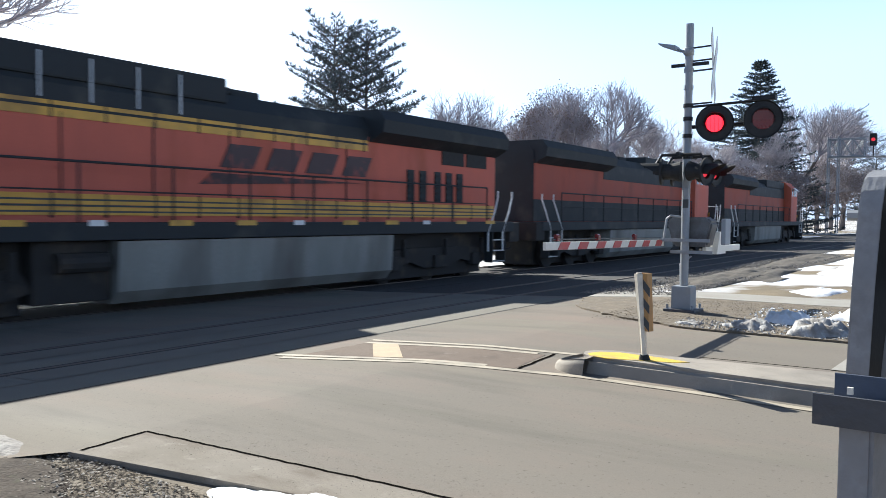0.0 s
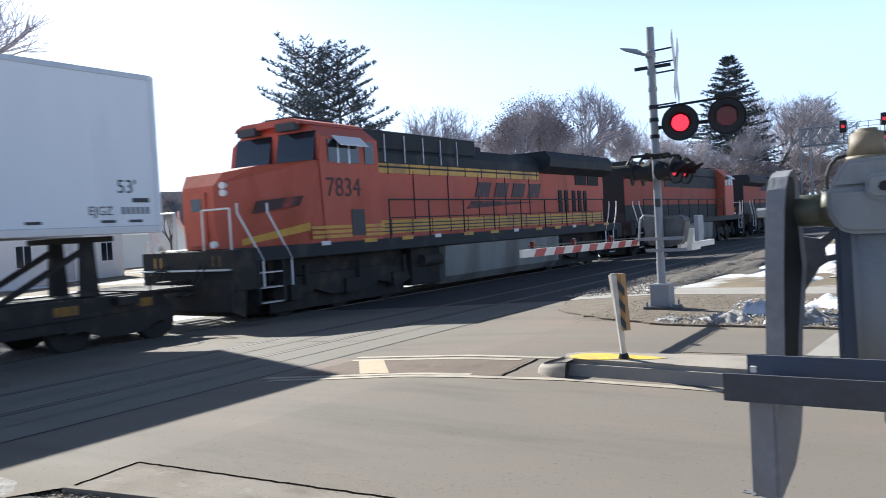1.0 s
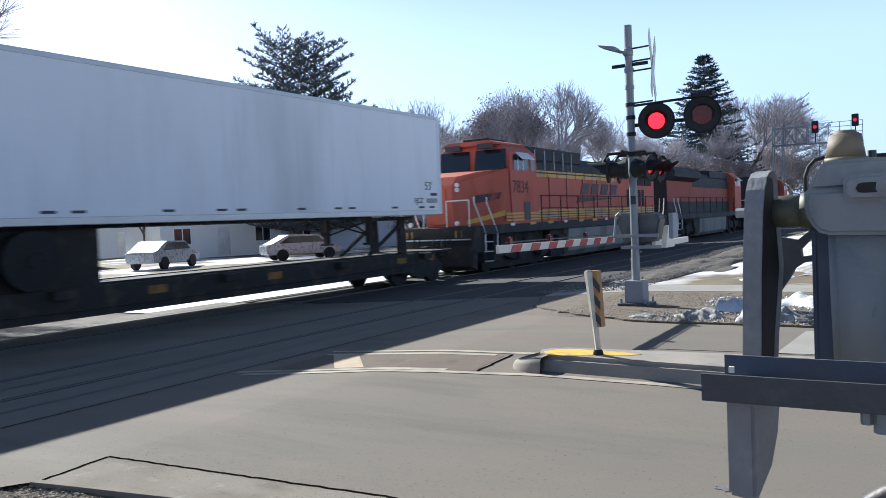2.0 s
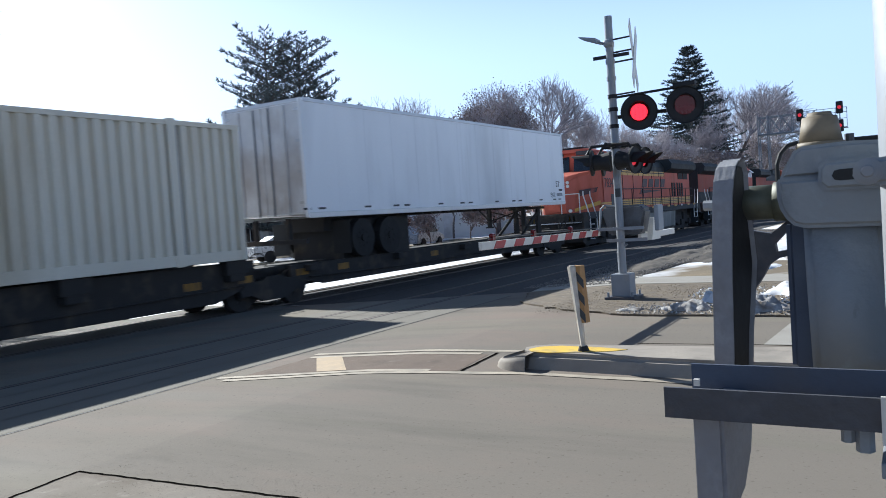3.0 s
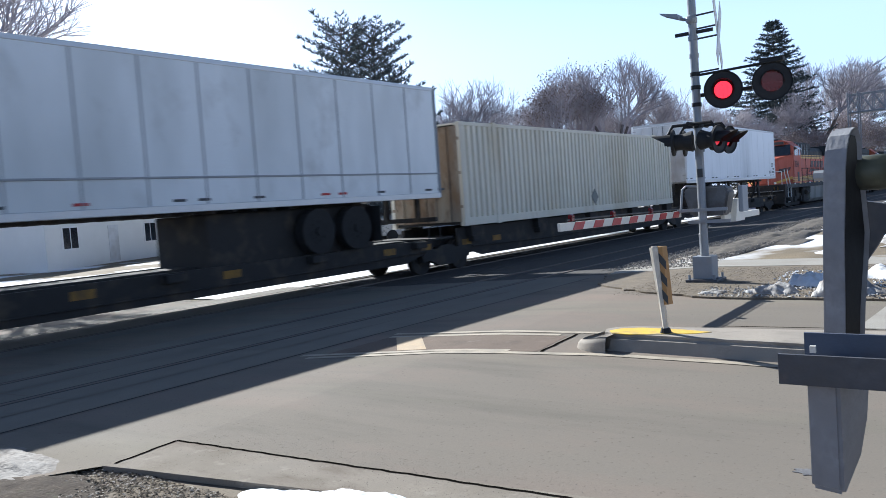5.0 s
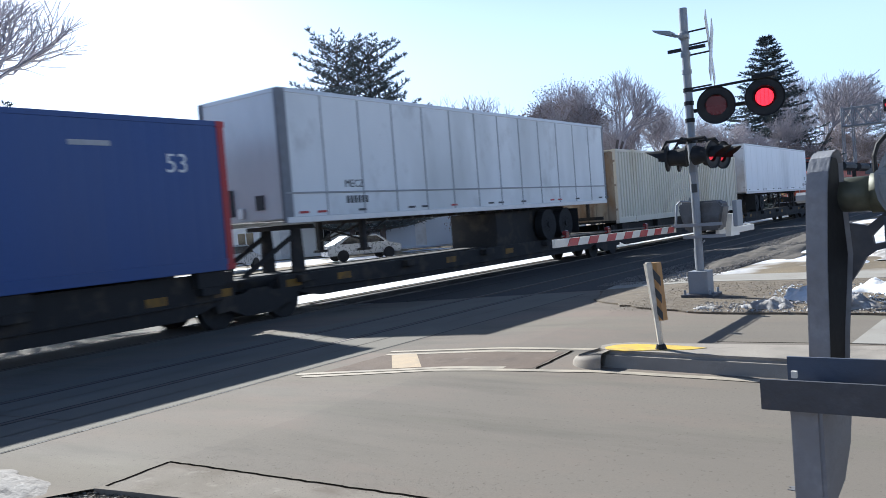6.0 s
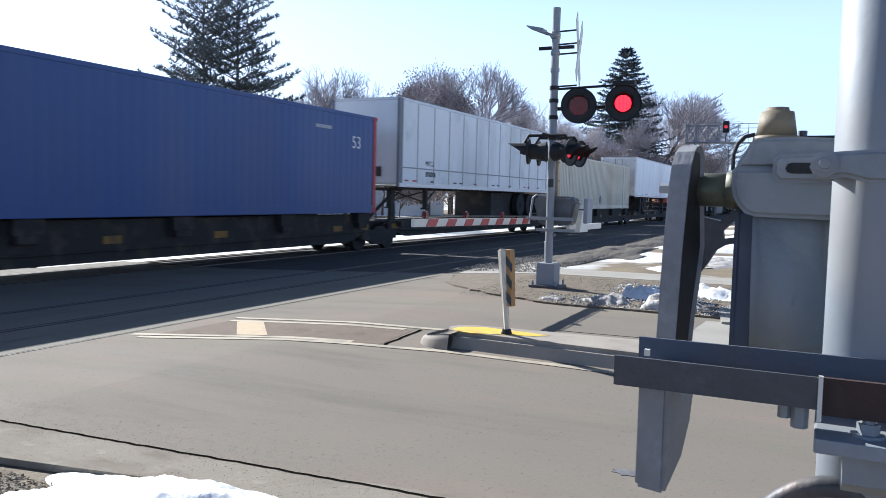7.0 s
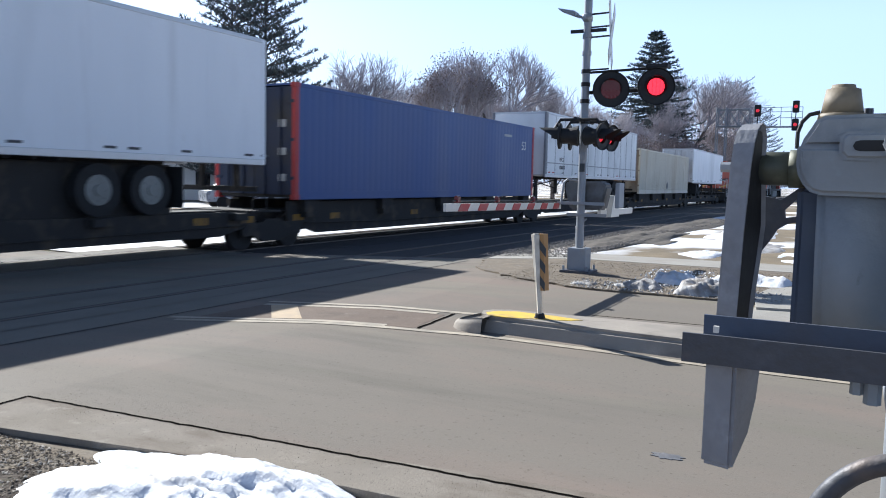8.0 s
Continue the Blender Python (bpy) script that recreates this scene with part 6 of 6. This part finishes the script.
def white_pine(height, radius, seed, low=0.1, label="", layers=15, dense_needles=6):
    """Open whorls of long boughs with upturned tips; flat sprays of side twigs carry the needles."""
    r = random.Random(seed)
    t = thing("tree", label, "tree", "evergreen trees")
    nv, nf, bv, bf = [], [], [], []
    lean = trunk_of(t, height, r)
    for k in range(layers):
        f = low + (0.97 - low) * (k + r.uniform(-0.25, 0.25)) / layers
        turn = r.uniform(0, 6.283)
        for m in range(6):
            a = turn + m * 1.047 + r.uniform(-0.35, 0.35)
            reach = radius * (0.12 + 0.9 * max(0.0, 1 - f) ** 0.5) * r.choice((0.55, 0.75, 0.9, 1.0, 1.0, 1.15))
            p = lean * height * f
            d = Vector((math.cos(a), math.sin(a), r.uniform(-0.05, 0.2) + 0.5 * f)).normalized()
            flat = Vector((-d.y, d.x, 0)).normalized()
            steps = max(3, int(reach / 0.42))
            for i in range(steps):
                g = (i + 1) / steps
                q = p + d * (reach / steps)
                tube(bv, bf, p, q, 0.055 * (1 - i / steps) + 0.012, 0.055 * (1 - g) + 0.012, 3)
                d = (d + Vector((r.gauss(0, 0.05), r.gauss(0, 0.05), 0.13 * (g - 0.35)))).normalized()
                if g > 0.28:
                    for s in (-1, 1):
                        ln = (0.34 * reach * (1.05 - g) + 0.28) * r.uniform(0.7, 1.2)
                        e = (d * r.uniform(0.6, 1.1) + flat * s + Vector((0, 0, r.uniform(0.05, 0.4)))).normalized()
                        n = max(2, int(ln / 0.24))
                        tube(bv, bf, q, q + e * ln, 0.014, 0.008, 3)
                        for h in range(n):
                            tuft(nv, nf, r, q + e * ln * (h + 0.7) / n, e, 0.25, dense_needles, 0.55, 0.026)
                p = q
            tuft(nv, nf, r, p, d, 0.32, 8, 0.5, 0.026)
    tagged(mesh_part("bough", bv, bf, M_BARK, t), kind="stuff")
    mesh_part("crown", nv, nf, M_NEEDLE, t, "blue-green pine needles")
    return t


def spruce(height, radius, seed, low=0.04, label=""):
    """A narrow spire of many short boughs that droop and lift again at their tips."""
    r = random.Random(seed)
    t = thing("tree", label, "tree", "evergreen trees")
    nv, nf, bv, bf = [], [], [], []
    lean = trunk_of(t, height, r)
    layers = 44
    for k in range(layers):
        f = low + (1 - low) * (k + r.uniform(-0.3, 0.3)) / layers
        for _ in range(14):
            a = r.uniform(0, 6.283)
            reach = (radius * max(0.0, 1 - f) ** 0.9 + 0.1) * r.choice((0.6, 0.8, 0.95, 1.0, 1.12))
            p = lean * height * min(f, 0.99)
            d = Vector((math.cos(a), math.sin(a), r.uniform(-0.35, 0.0) + 0.5 * f * f)).normalized()
            flat = Vector((-d.y, d.x, 0)).normalized()
            steps = max(2, int(reach / 0.5))
            for i in range(steps):
                g = (i + 1) / steps
                q = p + d * (reach / steps)
                tube(bv, bf, p, q, 0.03, 0.02, 3)
                d = (d + Vector((0, 0, 0.16 * (g - 0.3)))).normalized()
                for s in (-1, 1):
                    e = (d * 0.9 + flat * s * 0.8 + Vector((0, 0, r.uniform(-0.35, 0.1)))).normalized()
                    for h in range(2):
                        tuft(nv, nf, r, q + e * 0.3 * h, e, 0.32, 5, 0.4, 0.05)
                p = q
            tuft(nv, nf, r, p, d, 0.3, 5, 0.35, 0.04)
    tagged(mesh_part("bough", bv, bf, M_BARK, t), kind="stuff")
    mesh_part("crown", nv, nf, M_SPRUCE, t, "dark green needles")
    return t


def at_bearing(ratio, dist):
    """A place beyond the railway in the direction y / x = ratio from the crossing."""
    c = 1 / math.hypot(1, ratio)
    return dist * c, dist * c * ratio


def plant(t, ratio, dist, turn=0.0, z=RAIL_Z):
    x, y = at_bearing(ratio, dist)
    t.matrix_basis = pose(x, y, z, 0, 0, turn)
    return t


PINE = "large white pine with open layered boughs"
plant(white_pine(15.9, 5.8, 3, 0.1, PINE, 20, 8), 0.917, 58)
plant(white_pine(15.6, 5.4, 4, 0.1, PINE, 22, 10), 0.849, 58.5, 40)
plant(spruce(22.6, 10.0, 5, 0.04, "dark narrow spruce with drooping boughs"), 0.233, 112)
plant(white_pine(22.0, 7.4, 6, 0.1, "wide dark pine behind the signal bridge"), 0.137, 158)
plant(white_pine(20.5, 8.0, 7, 0.1, "wide dark pine behind the signal bridge"), 0.105, 200)
plant(white_pine(11.5, 4.0, 8, 0.1, "dark pine beyond the level crossing"), 2.15, 55)
plant(white_pine(9.5, 4.0, 9, 0.1, "dark pine beyond the level crossing"), 1.82, 58)
big = bare_tree(14.6, 0.9, 11)
plant(big, 0.436, 75)
mid = bare_tree(12.6, 1.0, 12)
plant(mid, 0.685, 68)
oak = bare_tree(12.0, 0.55, 13, leaves=1, label="oak holding brown dead leaves")
plant(oak, 0.505, 70)
plant(bare_tree(14.4, 0.8, 14, leaves=2, label="tall bare tree with a few dead leaves"), 0.47, 76)
for ratio, dist, src, s, turn in ((0.6, 80, big, 0.8, 50), (0.56, 84, mid, 0.85, 120), (0.4, 84, mid, 0.95, 200), (0.36, 78, big, 0.8, 260), (0.335, 86, mid, 0.85, 30), (0.305, 82, big, 0.68, 140), (0.65, 86, big, 0.75, 300), (0.735, 72, big, 0.7, 75), (0.185, 122, big, 1.3, 170), (0.165, 138, mid, 1.6, 10), (0.21, 108, mid, 1.02, 280), (0.15, 150, big, 1.3, 20), (0.27, 92, mid, 0.8, 90), (0.52, 90, big, 0.85, 10), (0.45, 92, mid, 1.0, 310)):
    x, y = at_bearing(ratio, dist)
    c = copy_thing(src, pose(x, y, RAIL_Z, 0, 0, turn))
    c.scale = (s, s, s)
plant(bare_tree(7.9, 1.0, 17, leaves=3, label="bushy brown scrub below the spruce"), 0.2, 105)
plant(bare_tree(7.0, 1.0, 18, leaves=3, label="bushy brown scrub below the spruce"), 0.26, 88)
plant(bare_tree(11.6, 1.0, 19, leaves=3, label="bushy brown scrub beside the line"), 0.165, 130)
plant(bare_tree(11.8, 1.0, 20, leaves=3, label="bushy brown scrub beside the line"), 0.14, 152)
plant(bare_tree(12.5, 1.0, 21, leaves=3, label="bushy brown scrub beside the line"), 0.115, 185)
brush = bare_tree(3.2, 1.1, 27, leaves=3, label="low tangled brown brush beside the line", levels=4)
plant(brush, 0.47, 48)
for ratio, dist, s, turn in ((0.43, 52, 1.1, 40), (0.51, 44, 0.9, 80), (0.395, 56, 1.2, 130), (0.55, 47, 0.8, 200), (0.36, 60, 1.2, 250), (0.33, 64, 1.3, 300), (0.62, 45, 0.7, 20), (0.45, 58, 1.2, 160), (0.68, 50, 0.8, 310), (0.19, 108, 1.9, 15), (0.21, 102, 1.8, 75), (0.23, 96, 1.6, 140), (0.175, 118, 2.1, 220), (0.25, 90, 1.6, 270), (0.155, 132, 2.4, 330), (0.28, 82, 1.5, 190), (0.14, 148, 2.6, 60)):
    c = copy_thing(brush, pose(*at_bearing(ratio, dist), RAIL_Z, 0, 0, turn))
    c.scale = (s, s, s)
# a near bare tree whose branches hang in at the left
near_tree = bare_tree(13.0, 1.0, 23, label="bare tree with long hanging branches", sparse=0.7)
near_tree.matrix_basis = pose(10.1, 31.0, RAIL_Z)

# ---- signal bridge over the line ----
sb = thing("signal_bridge", "grey lattice signal bridge over the railway", "signal bridge")
BX = 116.0
LOW, HIGH = 9.7, 12.1                 # catwalk and upper chord
for dx in (-0.8, 0.8):
    for y in (16.7, 17.9):
        part("leg", one(rod, (BX + dx, y, RAIL_Z), (BX + dx, y, HIGH + 0.3), 0.09, 6), M_GALV, sb)
    for z in (LOW + 0.1, HIGH):
        part("chord", one(rod, (BX + dx, 13.6, z), (BX + dx, 17.9, z), 0.08, 6), M_GALV, sb)
    for k in range(3):
        y = 13.6 + 1.43 * k
        part("lattice_bar", one(rod, (BX + dx, y, LOW + 0.1), (BX + dx, y + 1.43, HIGH), 0.055, 5), M_GALV, sb)
        part("lattice_bar", one(rod, (BX + dx, y, HIGH), (BX + dx, y + 1.43, LOW + 0.1), 0.055, 5), M_GALV, sb)
        part("lattice_post", one(rod, (BX + dx, y, LOW + 0.1), (BX + dx, y, HIGH), 0.055, 5), M_GALV, sb)
part("catwalk", one(box, BX - 1.2, BX + 0.8, 7.0, 17.9, LOW - 0.08, LOW), M_GALV, sb)
bm = bmesh.new()
for z in (LOW + 1.1, LOW + 1.9, LOW + 2.5):
    rod(bm, (BX - 1.2, 7.0, z), (BX - 1.2, 13.6, z), 0.04, 5)
for k in range(6):
    rod(bm, (BX - 1.2, 7.0 + 1.32 * k, LOW), (BX - 1.2, 7.0 + 1.32 * k, LOW + 2.5), 0.04, 5)
part("catwalk_rail", bm, M_GALV, sb)
for y, zs in ((7.8, (12.2, 9.85)), (12.5, (11.75,))):
    for z in zs:
        hd = part("signal_head", one(box, BX - 1.85, BX - 1.45, y - 0.42, y + 0.42, z - 0.8, z + 0.8, 0.16), M_BLACK, sb, "black signal head")
        part("lamp", one(rod, (BX - 1.92, y, z), (BX - 1.84, y, z), 0.23, 14), M_LENSDIM, hd, "red signal lamp")
    part("signal_mast", one(rod, (BX - 1.4, y, LOW), (BX - 1.4, y, max(zs) + 0.7), 0.07, 6), M_BLACK, sb)


# ---- houses beyond the railway ----
M_SIDING = mat("pale_siding", (0.5, 0.54, 0.6), 0.7, vary=0.06, scale=1)
M_SIDINGW = mat("white_siding", (0.72, 0.72, 0.7), 0.7, vary=0.06, scale=1)
M_ROOF = mat("grey_shingles", (0.17, 0.17, 0.175), 0.9, vary=0.2, scale=4)
M_CARPAINT = mat("car_paint", (0.35, 0.37, 0.4), 0.3, metal=0.4, vary=0.05)


def house(w, d, h, wall, label, snowy=True):
    """A low house with a gabled roof, windows and a door towards the railway; its front faces -y."""
    t = thing("house", label, "house", "houses beyond the railway")
    bm = bmesh.new()
    prism(bm, [(-d / 2, 0), (d / 2, 0), (d / 2, h), (0, h + d * 0.28), (-d / 2, h)], "x", -w / 2, w / 2)
    wl = part("wall", bm, wall, t)
    for k in range(int(h / 0.3)):
        part("siding_board", one(box, -w / 2, w / 2, -d / 2 - 0.02, -d / 2 + 0.01, 0.2 + k * 0.3, 0.47 + k * 0.3), wall, wl)
    for s in (-1, 1):
        bm = bmesh.new()
        prism(bm, [(s * (d / 2 + 0.4), h - 0.22), (s * (d / 2 + 0.4), h - 0.08), (0, h + d * 0.28 + 0.15), (0, h + d * 0.28 + 0.01)], "x", -w / 2 - 0.4, w / 2 + 0.4)
        part("roof", bm, M_SNOW if snowy else M_ROOF, t, "snow-covered roof slope" if snowy else "grey shingled roof slope")
    for k in range(3):
        x = -w / 2 + w * (k + 0.5) / 3
        if k == 1:
            part("door", one(box, x - 0.45, x + 0.45, -d / 2 - 0.05, -d / 2, 0.1, 2.1), M_TRAILREAR, t)
            continue
        wd = part("window", one(box, x - 0.65, x + 0.65, -d / 2 - 0.06, -d / 2, 0.95, 2.15), M_WHITEP, t)
        for q in (-0.3, 0.3):
            part("pane", one(box, x + q - 0.26, x + q + 0.26, -d / 2 - 0.07, -d / 2 - 0.055, 1.02, 2.08), M_GLASS, wd)
    part("chimney", one(box, w * 0.2, w * 0.2 + 0.5, 0.2, 0.7, h, h + d * 0.28 + 0.9), M_ROOF, t)
    return t


def parked_car(paint, label):
    t = thing("parked_car", label, "car")
    bm = bmesh.new()
    prism(bm, [(-2.2, 0.35), (2.2, 0.35), (2.25, 0.75), (1.5, 0.92), (0.8, 1.42), (-1.0, 1.45), (-1.9, 0.98), (-2.25, 0.9)], "y", -0.85, 0.85)
    bmesh.ops.bevel(bm, geom=bm.edges[:], offset=0.06, segments=2, affect="EDGES")
    part("body", bm, paint, t)
    part("side_glass", one(prism, [(-1.5, 0.98), (1.2, 0.98), (0.72, 1.34), (-0.95, 1.36)], "y", -0.865, 0.865), M_GLASS, t)
    for x in (-1.35, 1.4):
        for y in (-0.8, 0.8):
            part("wheel", one(rod, (x, y - 0.1, 0.33), (x, y + 0.1, 0.33), 0.33, 16), M_TYRE, t)
    return t


for w, d, h, m, lab, snowy, ratio, dist, turn in ((13, 8, 2.9, M_SIDING, "low pale blue house with a snowy roof", True, 1.5, 74, 12), (9, 8, 3.2, M_SIDINGW, "low white house with a grey roof", False, 1.14, 62, -20), (14, 8, 2.8, M_SIDING, "long pale house behind bare trees", True, 0.8, 66, -35), (12, 8, 3.0, M_SIDINGW, "white house behind bare trees", True, 0.6, 74, -50), (11, 8, 3.0, M_SIDINGW, "low white house with a snowy roof", True, 1.95, 50, 25)):
    x, y = at_bearing(ratio, dist)
    house(w, d, h, m, lab, snowy).matrix_basis = pose(x, y, RAIL_Z - 0.03, 0, 0, turn)
for paint, lab, ratio, dist, turn in ((M_CARPAINT, "grey parked car beyond the railway", 0.64, 50, 10), (M_CARPAINT, "grey parked car beyond the railway", 0.9, 46, -30), (M_CARPAINT, "grey parked car beyond the railway", 1.25, 44, 20)):
    x, y = at_bearing(ratio, dist)
    parked_car(paint, lab).matrix_basis = pose(x, y, RAIL_Z - 0.03, 0, 0, turn)
for k, (ratio, dist) in enumerate(((0.95, 62), (0.7, 64), (1.3, 60), (0.85, 75), (1.05, 70), (0.58, 66))):
    x, y = at_bearing(ratio, dist)
    c = copy_thing(mid if k % 2 else oak, pose(x, y, RAIL_Z, 0, 0, 40 * k))
    c.scale = (0.45, 0.45, 0.45)


# plain low unseen walls, added to close the place behind the camera and block low sky
M_CLOSE = mat("plain_closing_wall", (0.16, 0.145, 0.125), 0.95, vary=0.4, scale=0.6)
tagged(part("wall_south", one(box, -40, 60, -15.4, -15, -0.1, 2.2), M_CLOSE), "plain unseen wall added behind the camera to block low sky", "wall", kind="structure")
tagged(part("wall_west", one(box, -24.4, -24, -15, 4, -0.1, 2.2), M_CLOSE), "plain unseen wall added behind the camera to block low sky", "wall", kind="structure")


def motions():
    """The whole train rolls by at a steady pace; its wheels turn with it."""
    stops = [0.0, 1.0, 2.0, 3.0, 4.0, 5.0, 6.0, 7.0, 8.0]
    for ob, x, turned in TRAIN:
        walk(ob, [(s, pose(x + V0 * s + ACC * s * s / 2, TRACK_Y, RAIL_Z, 0, 0, 180 if turned else 0)) for s in stops])
    turned_things = {o for o, _, k in TRAIN if k}
    ticks = [k * 0.05 for k in range(161)]
    for ob, x, r in WHEELS:
        way = -1 if ob.parent in turned_things else 1
        walk(ob, [(s, pose(x, 0, r, 0, way * math.degrees((V0 * s + ACC * s * s / 2) / r), 0)) for s in ticks])
    # the two lamps towards the street flash in turn: added vanes before each swing open and shut
    swaps = [0.05, 0.65, 1.17, 1.72, 2.25, 2.77, 3.35, 3.87, 4.45, 4.98, 5.5, 6.06, 6.57, 7.1, 7.67]
    for i, slats in enumerate(VANES):
        lit, times = i == 0, [(0.0, i == 0)]
        for s in swaps:
            if s > 0.06:
                times.append((s - 0.034, lit))
            lit = not lit
            times.append((s + 0.034, lit))
        times.append((8.0, lit))
        for ob, m in slats:
            walk(ob, [(s, m @ pose(0, 0, 0, 0, 89 if on else 0, 0)) for s, on in times])


motions()
